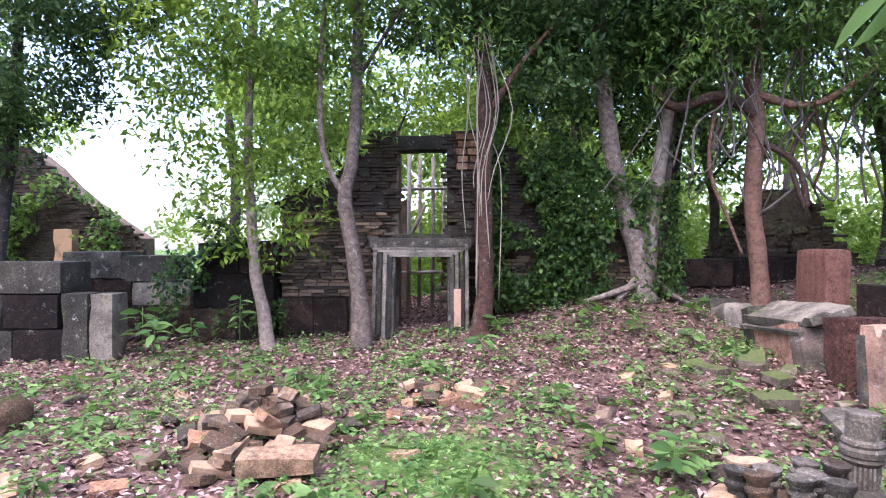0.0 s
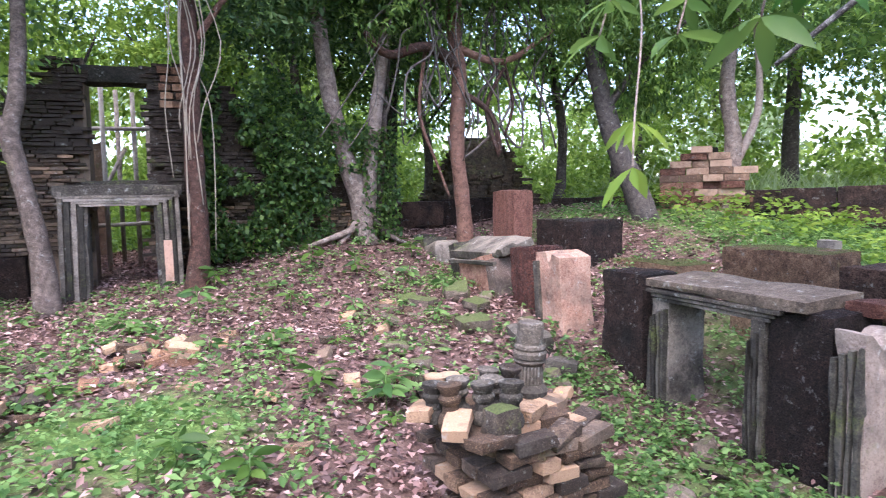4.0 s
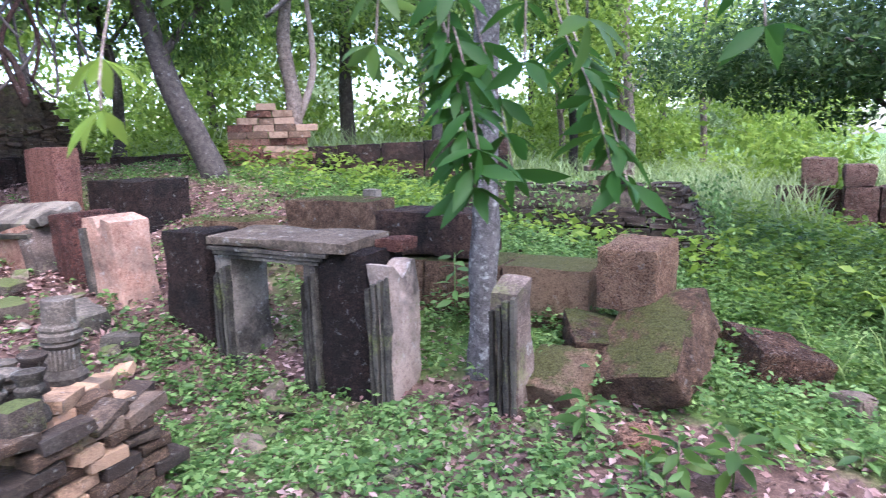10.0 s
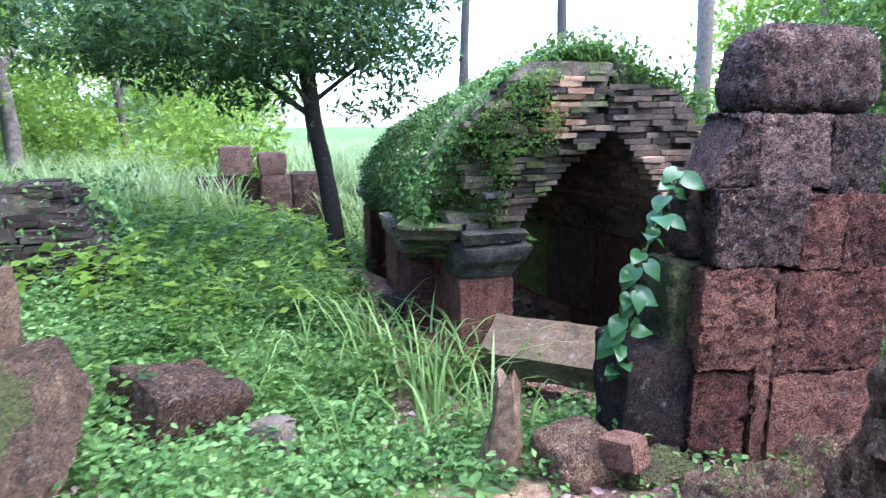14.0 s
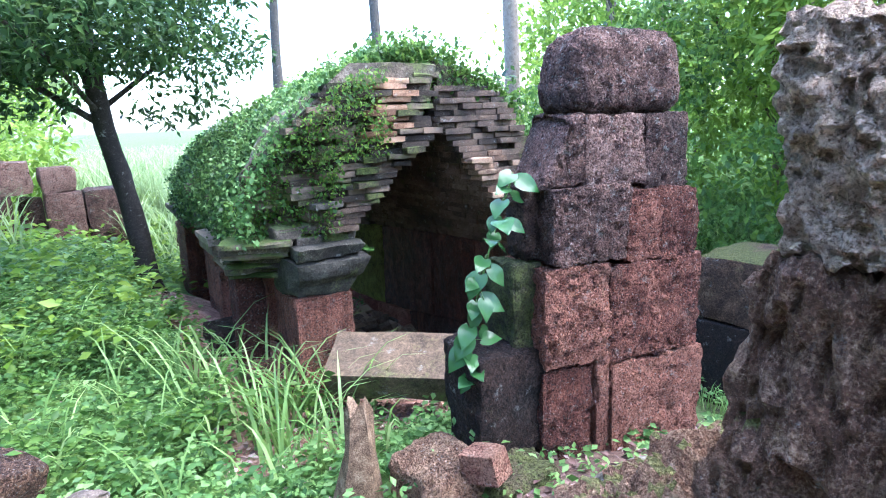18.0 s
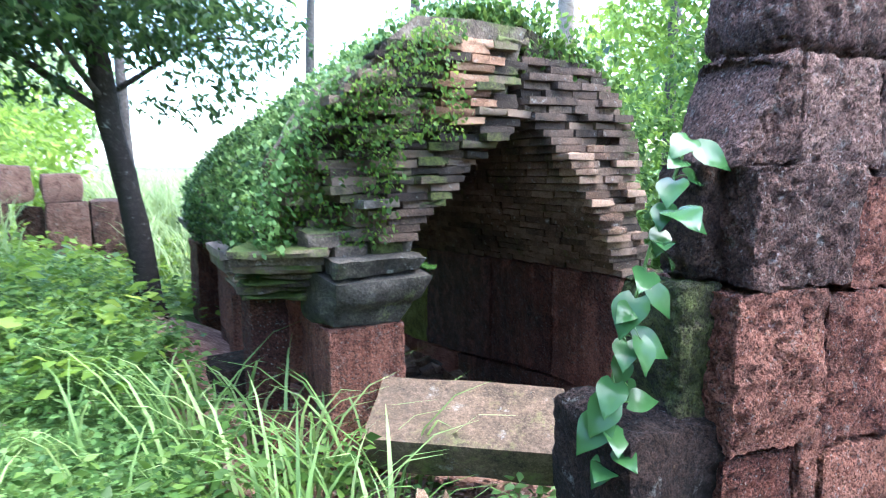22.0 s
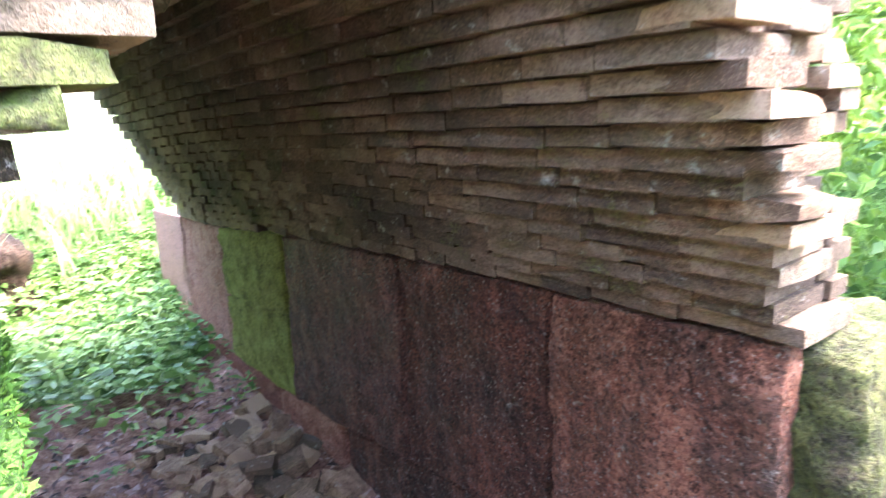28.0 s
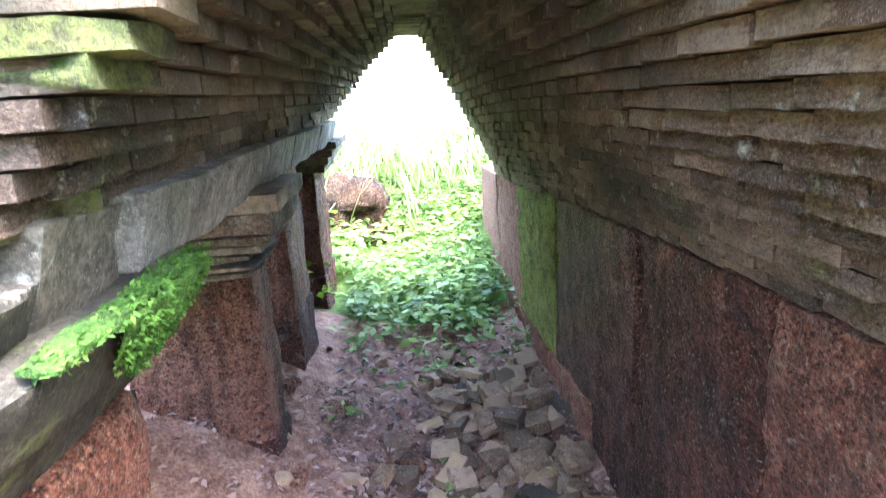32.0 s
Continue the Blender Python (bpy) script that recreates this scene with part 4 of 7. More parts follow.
for x, y, w, d_, h in ((3.35, 6.6, 0.3, 0.4, 0.2), (3.3, 6.05, 0.26, 0.3, 0.16), (3.0, 5.5, 0.34, 0.3, 0.16), (3.35, 5.0, 0.4, 0.32, 0.2), (2.8, 6.4, 0.3, 0.3, 0.14), (3.45, 4.6, 0.5, 0.3, 0.12)):
    block("stone_fragment", (x, y, gz(x, y) - 0.04, rng.normal(0, 6), rng.normal(0, 6), rng.uniform(0, 180)), (w, d_, h), RUBBLE if w < 0.35 else SANDSTONE_DARK, "broken mossy stone before the door frames", "stone", "stone fragments", r=0.04, rough=0.03, chips=0.1)
block("mossy_boulder", (-3.75, 5.0, gz(-3.75, 5.0) - 0.1), (0.6, 0.5, 0.36), LATERITE_MOSS, "rounded mossy laterite block in the litter", "stone", r=0.14, rough=0.04)
block("laterite_stele", (4.95, 7.95, 0.55), (0.35, 0.66, 1.0), LATERITE_SOOT, "red laterite block standing upright behind the door frame", "stone block", r=0.07)
block("laterite_block", (5.45, 7.0, 0.3), (0.7, 1.05, 0.82), LATERITE_DARK, "dark laterite block in the ruined east range", group="east range blocks")
block("laterite_block", (4.7, 7.3, 0.1), (0.6, 0.9, 0.62), LATERITE_DARK, "dark laterite block in the ruined east range", group="east range blocks")
block("laterite_block", (5.9, 5.9, 0.2), (0.7, 1.3, 0.42), LATERITE_MOSS, "low mossy laterite block", group="east range blocks")
block("laterite_block", (5.15, 5.2, -0.1), (0.6, 1.1, 0.62), LATERITE_DARK, "dark laterite block in the ruined east range", group="east range blocks")
block("laterite_block", (6.1, 4.3, 0.3), (0.62, 1.15, 0.57), LATERITE_MOSS, "moss-topped laterite block of the east range", group="east range blocks", r=0.06)
block("laterite_block", (5.52, 2.68, 0.42), (0.6, 1.08, 0.42), LATERITE_DARK, "long laterite block on the east range wall", group="east range blocks", r=0.05)
block("white_stone", (6.55, 4.15, 0.6), (0.16, 0.2, 0.34), SANDSTONE, "small pale upright stone on the blocks", "stone block")
we = thing("wall_east_low", (0, 0, 0), "low retaining wall of dark laterite blocks", "wall", kind="structure")
for y, z, w, h in [(3.05, -0.45, 0.8, 0.42), (2.25, -0.45, 0.78, 0.42), (1.48, -0.45, 0.75, 0.42), (3.05, -0.03, 0.75, 0.44), (2.28, -0.03, 0.78, 0.44), (1.5, -0.03, 0.78, 0.44), (3.85, -0.3, 0.8, 0.6)]:
    part("laterite_block", worn_block("laterite_block", 0.62, w - 0.01, h - 0.008, LATERITE_MOSS, 0.09, 0.04, 0.02), we, m=pose(5.5, y, z))
block("laterite_cube", (5.15, 0.86, 0.2, 0, -7, -14), (0.50, 0.48, 0.5), LATERITE_BROWN, "square red-brown laterite block resting on fallen stones", r=0.03, pits=0.012, cell=0.035).matrix_basis = pose(5.24, 0.74, 0.17, 0, -5, -10)
def broken(w, d_, h, mat, cutx=0.0, cuty=0.0, low=0.0):
    """A block with one corner broken away and a sagging lower edge."""
    me = worn_block("fallen_block", w, d_, h, mat, 0.03, 0.03, 0.022, pits=0.016, chips=0.10)
    return carve(me, lambda x, y, z: (x, y, z - cutx * max(0, x / w) * max(0, z / h - 0.2) - cuty * max(0, -y / d_) * max(0, z / h - 0.2) + low * max(0, 0.5 - z / h) * max(0, -x / w + 0.1)))


thing("fallen_block", pose(4.80, 0.42, -0.20, -24, -24, -3), "large tilted laterite block with yellow-green moss", "stone block", me=broken(1.0, 0.62, 0.42, LATERITE_MOSS, 0.12, 0.16, 0.25))
thing("fallen_block", pose(4.40, 1.02, -0.42, -16, -20, -6), "tilted mossy laterite block", "stone block", me=broken(0.56, 0.46, 0.42, LATERITE_MOSS, 0.1, 0.2))
thing("fallen_block", pose(4.90, 0.98, -0.33, 4, -10, 24), "mossy laterite block under the square one", "stone block", me=broken(0.6, 0.5, 0.42, LATERITE_MOSS, 0.06, 0.05))
thing("fallen_block", pose(5.6, -0.15, -0.52, 10, -12, 30), "small pinkish laterite block among weeds", "stone block", me=broken(0.6, 0.6, 0.46, LATERITE_BROWN, 0.14, 0.1))
thing("fallen_block", pose(5.2, -0.75, -0.62, 6, 8, 50), "small grey stone among weeds", "stone block", me=broken(0.26, 0.22, 0.3, SANDSTONE_STAIN, 0.06, 0.05))
thing("laterite_lump", pose(3.75, 0.45, gz(3.75, 0.45) - 0.04), "round pitted laterite lump in the litter", "stone", me=worn_block("laterite_lump", 0.24, 0.24, 0.2, LATERITE_PINK, 0.02, 0.11, 0.02, pits=0.02))

def mound_courses(rx, ry, layers, step, shrink, bh=0.062):
    """Rings of flat bricks, each course set back a little."""
    out = []
    for i in range(layers):
        ax, ay = rx - shrink * i * rng.uniform(0.9, 1.1), ry - shrink * i * rng.uniform(0.9, 1.1)
        for sx in (-1, 1):
            for y in np.arange(-ay, ay, step):
                out.append((sx * (ax - 0.12) + rng.normal(0, 0.03), y + step / 2, bh * i + bh / 2, 0.28, step * rng.uniform(0.8, 1.0), bh * 0.9))
        for sy in (-1, 1):
            for x in np.arange(-ax, ax, step):
                out.append((x + step / 2, sy * (ay - 0.12) + rng.normal(0, 0.03), bh * i + bh / 2, step * rng.uniform(0.8, 1.0), 0.28, bh * 0.9))
    return out


# ---- stepped plinth east of the range ----
st = thing("stepped_plinth", (8.7, 2.3, 0), "overgrown stepped plinth of thin dark brick courses", "plinth")
V, F = box_array(mound_courses(0.95, 1.95, 14, 0.27, 0.045), 0.008)
tagged(part("brickwork", mesh_of("brickwork", V, F, BRICK_DARK), st), kind="stuff")
part("core", worn_block("core", 1.0, 2.8, 0.80, RUBBLE, 0.2, 0.1, 0.05), st)
for i in range(9):
    lay(BRICKS_DARK[i % 8], st, -0.30 + rng.uniform(-0.15, 0.15), -0.6 + rng.uniform(-0.22, 0.22), 0.86 + 0.068 * (i // 2), rng.normal(0, 4), rng.normal(0, 4), rng.uniform(0, 180))
# far laterite stack
far = thing("laterite_stack", (12.4, -1.45, -0.25), "small broken pillar base of red laterite blocks in the meadow", "stone ruin")
for x, y, z, w, d, h in [(0, 0.95, 0, 0.5, 0.62, 0.85), (0.1, 0.42, 0, 0.3, 0.3, 0.8), (0, 0.02, 0, 0.5, 0.48, 0.84), (0, -0.52, 0, 0.5, 0.58, 0.84), (0, 0.62, 0.85, 0.45, 0.52, 0.46), (0, 0.05, 0.84, 0.4, 0.44, 0.36)]:
    part("laterite_block", worn_block("laterite_block", w, d, h, LATERITE_GREY, 0.1, 0.08, 0.03), far, m=pose(x, y, z))
# ruined heap and low wall in the north-east
hp = thing("brick_heap", (6.2, 11.4, 0.6), "collapsed mound of dark brick courses", "ruin")
V, F = box_array(mound_courses(1.35, 1.1, 30, 0.26, 0.034, 0.068), 0.012)
tagged(part("brickwork", mesh_of("brickwork", V, F, BRICK_DARK), hp), kind="stuff")
part("core", worn_block("core", 1.9, 1.5, 2.0, RUBBLE, 0.2, 0.3, 0.08, taper=0.6), hp)
wn_ = thing("wall_north_low", (0, 0, 0), "low dark laterite wall closing the court", "wall", kind="structure")
for x, z in [(3.3, 0.6), (4.1, 0.6), (4.9, 0.65), (5.7, 0.7), (6.5, 0.75), (3.4, 1.05), (4.2, 1.05), (5.0, 1.08), (5.8, 1.1)]:
    part("laterite_block", worn_block("laterite_block", 0.79, 0.55, 0.44, LATERITE_DARK, 0.12, 0.04, 0.02), wn_, m=pose(x, 9.9, z - 0.1))
wn2 = thing("wall_north_east", (0, 0, 0), "ruined laterite wall running behind the trees", "wall", kind="structure")
for i in range(9):
    for k in range(2):
        part("laterite_block", worn_block("laterite_block", 0.5, 0.74, 0.32, LATERITE_DARK, 0.12, 0.04, 0.02), wn2, m=pose(7.2 + 0.42 * i, 9.4 - 0.62 * i, 0.75 + 0.32 * k + 0.02 * i, 0, 0, 34))
pr = thing("brick_pier", (8.3, 7.5, 0.7, 0, 0, -46), "pale pink ruined brick pier with tree roots", "ruin")
for i in range(13):
    reach = 0.62 if i < 10 else 0.62 - 0.16 * (i - 9)
    x = -reach
    while x < reach:
        w = rng.uniform(0.24, 0.42)
        part("brick", worn_block("brick", w, 0.5, 0.112, LATERITE_PINK if rng.random() < 0.6 else BRICK_TAN, 0.14, 0.015, 0.012), pr, m=pose(x + w / 2, rng.normal(0, 0.02), 0.116 * i))
        x += w + 0.01
bpy.context.view_layer.update()

# ---- corbelled passage ----
PM = pose(5.77, -3.45, 0, 0, 0, -5)
WALL_V, APEX, LEN = 0.69, 1.31, 4.7
SPRING = 0.60


def imp(u):
    """Height of the south wall's top, falling towards the far end."""
    return float(np.interp(u, (0, 0.8, 2.4, 3, 4, 5.9), (0.28, 0.255, 0.17, 0.12, 0.03, -0.03)))


def mid_joint(u):
    """Height of the joint between the wall's two courses."""
    return float(np.interp(u, (0, 0.7, 1.5, 2, 2.9, 4, 5.9), (-0.58, -0.60, -0.70, -0.78, -0.88, -0.95, -1.0)))


def v_in(s):
    return WALL_V * max(0.0, 1 - s ** 1.03)


def sink(u):
    """The overgrown back loses height and breadth towards the far end."""
    return 1 - 0.045 * u


ws = thing("wall_south_passage", PM, "red laterite passage wall of large soot-streaked blocks", "wall", kind="structure")


def wall_block(a, b, low, high, mat, cell=0.03):
    """A tight-jointed block between two joint lines."""
    w = b - a - 0.014
    me = worn_block("laterite_block", w, 0.5, 1.0, mat, cell, 0.03, 0.016, freq=5.0, pits=0.008, chips=0.03)
    um = (a + b) / 2
    carve(me, lambda x, y, z: (x, y, low(um + x) + 0.007 + z * (high(um + x) - low(um + x) - 0.014)))
    part("laterite_block", me, ws, m=pose(um, -WALL_V - 0.25 + rng.normal(0, 0.006), 0))


green_joint = lambda u: float(np.interp(u, (2.72, 3.84), (-0.34, -0.46)))
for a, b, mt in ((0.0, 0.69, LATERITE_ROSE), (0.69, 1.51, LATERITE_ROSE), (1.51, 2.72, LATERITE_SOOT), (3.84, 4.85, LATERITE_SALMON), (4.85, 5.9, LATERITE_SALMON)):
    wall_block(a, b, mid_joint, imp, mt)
wall_block(2.72, 3.84, green_joint, imp, LATERITE_GREEN)
wall_block(2.72, 3.84, mid_joint, green_joint, LATERITE_GREEN)
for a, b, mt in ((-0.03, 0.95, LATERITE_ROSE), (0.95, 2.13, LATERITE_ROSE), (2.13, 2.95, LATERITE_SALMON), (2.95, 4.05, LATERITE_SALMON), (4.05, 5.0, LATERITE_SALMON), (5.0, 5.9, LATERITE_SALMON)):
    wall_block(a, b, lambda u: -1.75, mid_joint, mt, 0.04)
block("laterite_block", PM @ pose(0.10, -0.98, -0.95), (0.46, 0.46, 1.22), LATERITE_ALGAE, "moss-covered laterite block at the passage mouth", r=0.09, rough=0.04, cell=0.03, pits=0.014, chips=0.1)


def vault(name, sgn, base, nc, u0s, label, outer, front_u, holes=()):
    """One side of the corbelled brick vault: even courses stepping inwards, with its mass behind."""
    v = thing(name, PM, label, "vault", kind="structure")
    rest, near = [], []
    for i in range(nc):
        s = i / nc
        u = u0s(s) + rng.uniform(-0.03, 0.03)
        while u < LEN:
            w = rng.uniform(0.17, 0.29)
            um = u + w / 2
            pitch = (APEX - base(um)) / nc
            worn = max(0.0, noise.noise(Vector((um * 0.9, s * 2.4, 3 + sgn))) - 0.12)
            inn = v_in(s) + rng.normal(0, 0.003) + 0.012 * noise.noise(Vector((um * 2, s * 4, sgn))) + 0.035 * worn
            zz = base(um) + pitch * i + 0.004 * noise.noise(Vector((um * 0.9, s, 4 * sgn)))
            if not any(i == hi and abs(um - hu) < 0.11 for hi, hu in holes):
                near.append((u, w, inn, zz, pitch)) if u < 2.7 else rest.append((um, sgn * (inn + 0.12), zz + pitch / 2, w - 0.003, 0.24, pitch - 0.002))
            u += w
    near.sort(key=lambda q: q[0])
    for k, (u, w, inn, zz, pitch) in enumerate(near):
        if k < 300:
            lay(VAULT_BRICKS[int(rng.integers(8))], v, u + w / 2, sgn * (inn + 0.12), zz, rng.normal(0, 0.25), rng.normal(0, 0.2), rng.normal(0, 0.3), (w / 0.249, 1, pitch / 0.0705))
        else:
            rest.append((u + w / 2, sgn * (inn + 0.12), zz + pitch / 2, w - 0.003, 0.24, pitch - 0.002))
    V, F = box_array(rest, 0.003)
    tagged(part("brickwork", mesh_of("brickwork", V, F, BRICK_GREY), v), kind="stuff")
    us = np.linspace(0.1, LEN, 60)
    V, F = [], []
    ks = np.linspace(0, 1, 9)
    m = len(ks) + len(outer)
    for u in us:
        prof = [(v_in(k) + 0.15, base(u) + (APEX - base(u)) * k, 0) for k in ks] + [(a * (0.5 + 0.5 * sink(u)), z * sink(u), 1) for a, z in outer]
        for a, z, rough in prof:
            k = (noise.noise(Vector((u * 1.6, a * 1.8, z * 1.8 + sgn * 7))) * 0.17 + noise.noise(Vector((u * 5, a * 5, z * 5))) * 0.06) * rough
            V.append((max(u, front_u(a, z) + noise.noise(Vector((a * 5, z * 5, 2))) * 0.06), sgn * (a + k), z + k))
    for i in range(len(us) - 1):
        for k in range(m - 1):
            q = [i * m + k, i * m + k + 1, (i + 1) * m + k + 1, (i + 1) * m + k]
            F.append(q if sgn > 0 else q[::-1])
    F.append([k for k in range(m)])
    F.append([(len(us) - 1) * m + k for k in range(m)])
    part("vault_mass", mesh_of("vault_mass", V, F, RUBBLE), v)
    return v


NORTH_OUT = [(0.05, 1.86), (0.35, 1.83), (0.62, 1.74), (0.85, 1.60), (1.05, 1.42), (1.22, 1.22), (1.36, 1.02), (1.46, 0.82), (1.48, 0.55), (1.46, 0.36), (1.3, 0.40), (1.1, 0.66)]
SOUTH_OUT = [(0.05, 1.86), (0.3, 1.80), (0.50, 1.68), (0.62, 1.55), (0.72, 1.40), (0.82, 1.18), (0.90, 0.95), (0.95, 0.5), (0.98, 0.22)]
north_u = lambda a, z: 0.32 - 0.18 * min(1.0, max(0, z - 0.6) / 0.6) + 0.80 * max(0, a - 0.85) ** 1.25
vault("vault_south", -1, imp, 22, lambda s: 0.01 + 0.02 * math.sin(s * 17) + 0.5 * max(0, s - 0.8), "corbelled brick vault side above the laterite wall", SOUTH_OUT, lambda a, z: 0.14 + 0.1 * max(0, z - 0.6), holes=((0, 2.86),))
vn = vault("vault_north", 1, lambda u: SPRING - 0.004 * u, 16, lambda s: 0.16 + 0.12 * s + 0.03 * math.sin(s * 19), "mossy corbelled brick vault side with an overgrown back", NORTH_OUT, north_u)
rest, u = [], 0.3
while u < LEN:
    w = float(rng.uniform(0.15, 0.26))
    for k in range(2):
        rest.append((u + w / 2, rng.normal(0, 0.01), APEX - 0.075 + 0.055 * k, w - 0.004, 0.32 + 0.1 * k, 0.053))
    u += w
V, F = box_array(rest)
tagged(part("cap_courses", mesh_of("cap_courses", V, F, BRICK_GREY), vn), kind="stuff")
# broken front of the vault: courses of bricks in section
front = thing("vault_front", PM, "broken brick section of the vault above the passage mouth", "brick ruin")
north_top = lambda a: float(np.interp(a, [q[0] for q in NORTH_OUT[:8]], [q[1] for q in NORTH_OUT[:8]]))
for i in range(25):
    z = SPRING + i * 0.046
    s = min(1, (z - SPRING) / (APEX - SPRING))
    a = v_in(s) - 0.01 if z < 1.24 else 0.02 + 0.05 * math.sin(i * 2.0)
    while a < 1.30 and z < north_top(a + 0.1) - (0.05 if a > 0.5 else 0.09 + 0.06 * math.sin(a * 9)):
        w = rng.uniform(0.14, 0.27)
        hot = z > 1.22 and 0.24 < a + w / 2 < 0.60
        back = 0.07 * noise.noise(Vector((a * 2.6, z * 3, 1))) + 0.10 * max(0, a - 0.8)
        src = BRICKS_ORANGE if hot and rng.random() < 0.8 else MOSSY_BRICKS if rng.random() < 0.45 else BRICKS_DARK
        if hot or rng.random() < 0.93 - 0.45 * max(0, a - 0.6):
            lay(src[int(rng.integers(8))], front, north_u(a, z) + 0.065 + back * (0 if hot else 1) + rng.normal(0, 0.016) - (0.06 if hot else 0.0), a + w / 2, z - 0.01 + rng.normal(0, 0.004), rng.normal(0, 1), rng.normal(0, 1), 90 + rng.normal(0, 5), (w / 0.243, 1.3 if a < 1.2 else 1.6, 0.68))
        a += w
south_out = lambda z: float(np.interp(z, [q[1] for q in SOUTH_OUT[::-1]], [q[0] for q in SOUTH_OUT[::-1]]))
pitch = (APEX - imp(0)) / 22
for i in range(29):
    z = imp(0) + i * pitch
    a = v_in(min(1.0, i / 22)) + (0.24 if i < 22 else 0.0)
    while a < south_out(z) - 0.05:
        w = min(rng.uniform(0.13, 0.22), max(0.09, south_out(z) - a))
        tan = 0.45 < z < 1.10
        src = BRICKS_TAN if tan and rng.random() < 0.3 else VAULT_BRICKS if rng.random() < 0.5 else BRICKS_DARK
        lay(src[int(rng.integers(8))], front, 0.13 + 0.01 * math.sin(i * 5.0) + 0.5 * max(0, z - 1.2) * 0.6 + rng.normal(0, 0.012), -a - w / 2, z, rng.normal(0, 0.6), rng.normal(0, 0.6), 90 + rng.normal(0, 2), (w / 0.249, 1.0, pitch / 0.0705))
        a += w
# tan end bricks where the courses broke away
for i in range(5, 17):
    if i % 5 != 2:
        a = v_in(i / 22)
        lay(BRICKS_TAN[i % 8], front, 0.03 + 0.012 * math.sin(i * 3.0), -a - 0.095, imp(0) + i * pitch + 0.001, 0, 0, 90 + rng.normal(0, 3), (0.78, 0.7, pitch / 0.0708))
# flat broken slabs and worn cornice layers on the overgrown shoulder
part("flat_stone", worn_block("flat_stone", 0.26, 0.22, 0.045, SANDSTONE_DARK, 0.03, 0.012, 0.006), front, "flat grey stone", m=pose(0.24, 0.94, 0.79, 0, 2, 8))
for a, z, w, h, mt in ((0.93, 0.68, 0.28, 0.112, BRICK_MOSS), (0.98, 0.60, 0.26, 0.09, RUBBLE), (1.18, 0.56, 0.22, 0.12, RUBBLE), (0.84, 0.51, 0.20, 0.085, BRICK_MOSS), (1.06, 0.51, 0.18, 0.08, RUBBLE)):
    part("rubble_stone", worn_block("rubble_stone", 0.20, w, h, mt, 0.03, 0.025, 0.022, chips=0.12), front, m=pose(0.33, a, z, rng.normal(0, 3), 0, rng.normal(0, 9)))
for k in range(7):
    part("cornice_layer", worn_block("cornice_layer", 0.46 + 0.02 * k, 0.40 + 0.02 * k, 0.05, RUBBLE if k % 2 else BRICK_MOSS, 0.04, 0.014, 0.022, chips=0.1), front, m=pose(0.78 - 0.04 * k + 0.03 * (k % 2), 1.32, 0.26 + 0.048 * k, rng.normal(0, 2), 0, -20 + rng.normal(0, 4)))


# north side of the passage: piers, capital, cornice, lintel
def pier(u, v, w, d, z1, mt, label):
    p = thing("laterite_pier", PM @ pose(u, v, -1.6), label, "pier", group="passage piers")
    h = (1.6 + z1) * 0.52
    part("lower_block", worn_block("lower_block", w, d, h, mt, 0.035, 0.03, 0.02, pits=0.010), p)
    part("upper_block", worn_block("upper_block", w - 0.01, d - 0.01, 1.6 + z1 - h - 0.004, mt, 0.035, 0.03, 0.02, pits=0.010), p, m=pose(0.005, 0.004, h + 0.004))


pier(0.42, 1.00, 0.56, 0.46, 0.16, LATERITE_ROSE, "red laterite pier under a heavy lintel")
pier(0.80, 1.40, 0.26, 0.24, 0.28, LATERITE, "thin red laterite pier under the broken cornice")
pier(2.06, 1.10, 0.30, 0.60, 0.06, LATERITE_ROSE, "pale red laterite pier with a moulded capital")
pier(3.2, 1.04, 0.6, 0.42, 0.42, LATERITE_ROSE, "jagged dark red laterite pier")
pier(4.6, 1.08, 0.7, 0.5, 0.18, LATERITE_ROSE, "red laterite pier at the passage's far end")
cp = thing("capital", PM @ pose(2.0, 1.06, 0.06), "moulded grey sandstone capital on a pier", "capital", group="passage capitals")
z = 0.0
for dw, h in ((0.0, 0.05), (0.05, 0.025), (0.03, 0.05), (0.10, 0.04), (0.15, 0.04), (0.19, 0.09), (0.24, 0.075)):
    part("moulding", worn_block("moulding", 0.46 + dw, 0.56 + dw * 1.4, h - 0.003, SANDSTONE_STAIN, 0.05, 0.012, 0.007, chips=0.04), cp, m=pose(0, 0, z))
    z += h
cp = thing("capital", PM @ pose(4.6, 1.02, 0.18), "small moulded sandstone capital at the passage's far end", "capital", group="passage capitals")
for k in range(4):
    part("moulding", worn_block("moulding", 0.72 + 0.07 * k, 0.54 + 0.08 * k, 0.06, SANDSTONE_DARK, 0.12, 0.012, 0.006), cp, m=pose(0, 0, 0.062 * k))
cn = thing("cornice", PM, "streaked grey sandstone band under the vault", "cornice")
for a, b in ((0.275, 0.60), (0.60, 1.42), (1.42, 2.55), (2.55, 3.6), (3.6, 4.7)):
    me = worn_block("cornice_stone", b - a - 0.008, 0.5, 0.175, SANDSTONE_DARK if a < 0.5 else SANDSTONE_STREAK, 0.035, 0.018, 0.012, chips=0.05)
    carve(me, lambda x, y, z: (x, y + (0.05 * (1 - z / 0.175) if y < 0 else 0), z))
    part("cornice_stone", me, cn, m=pose((a + b) / 2, 0.90 + rng.normal(0, 0.008), 0.432 - 0.004 * (a + b), 0, 0.3, 0))
fl = thing("fallen_lintel", PM, "heavy sandstone lintel with a sloping moulded underside and a broken top edge", "lintel")


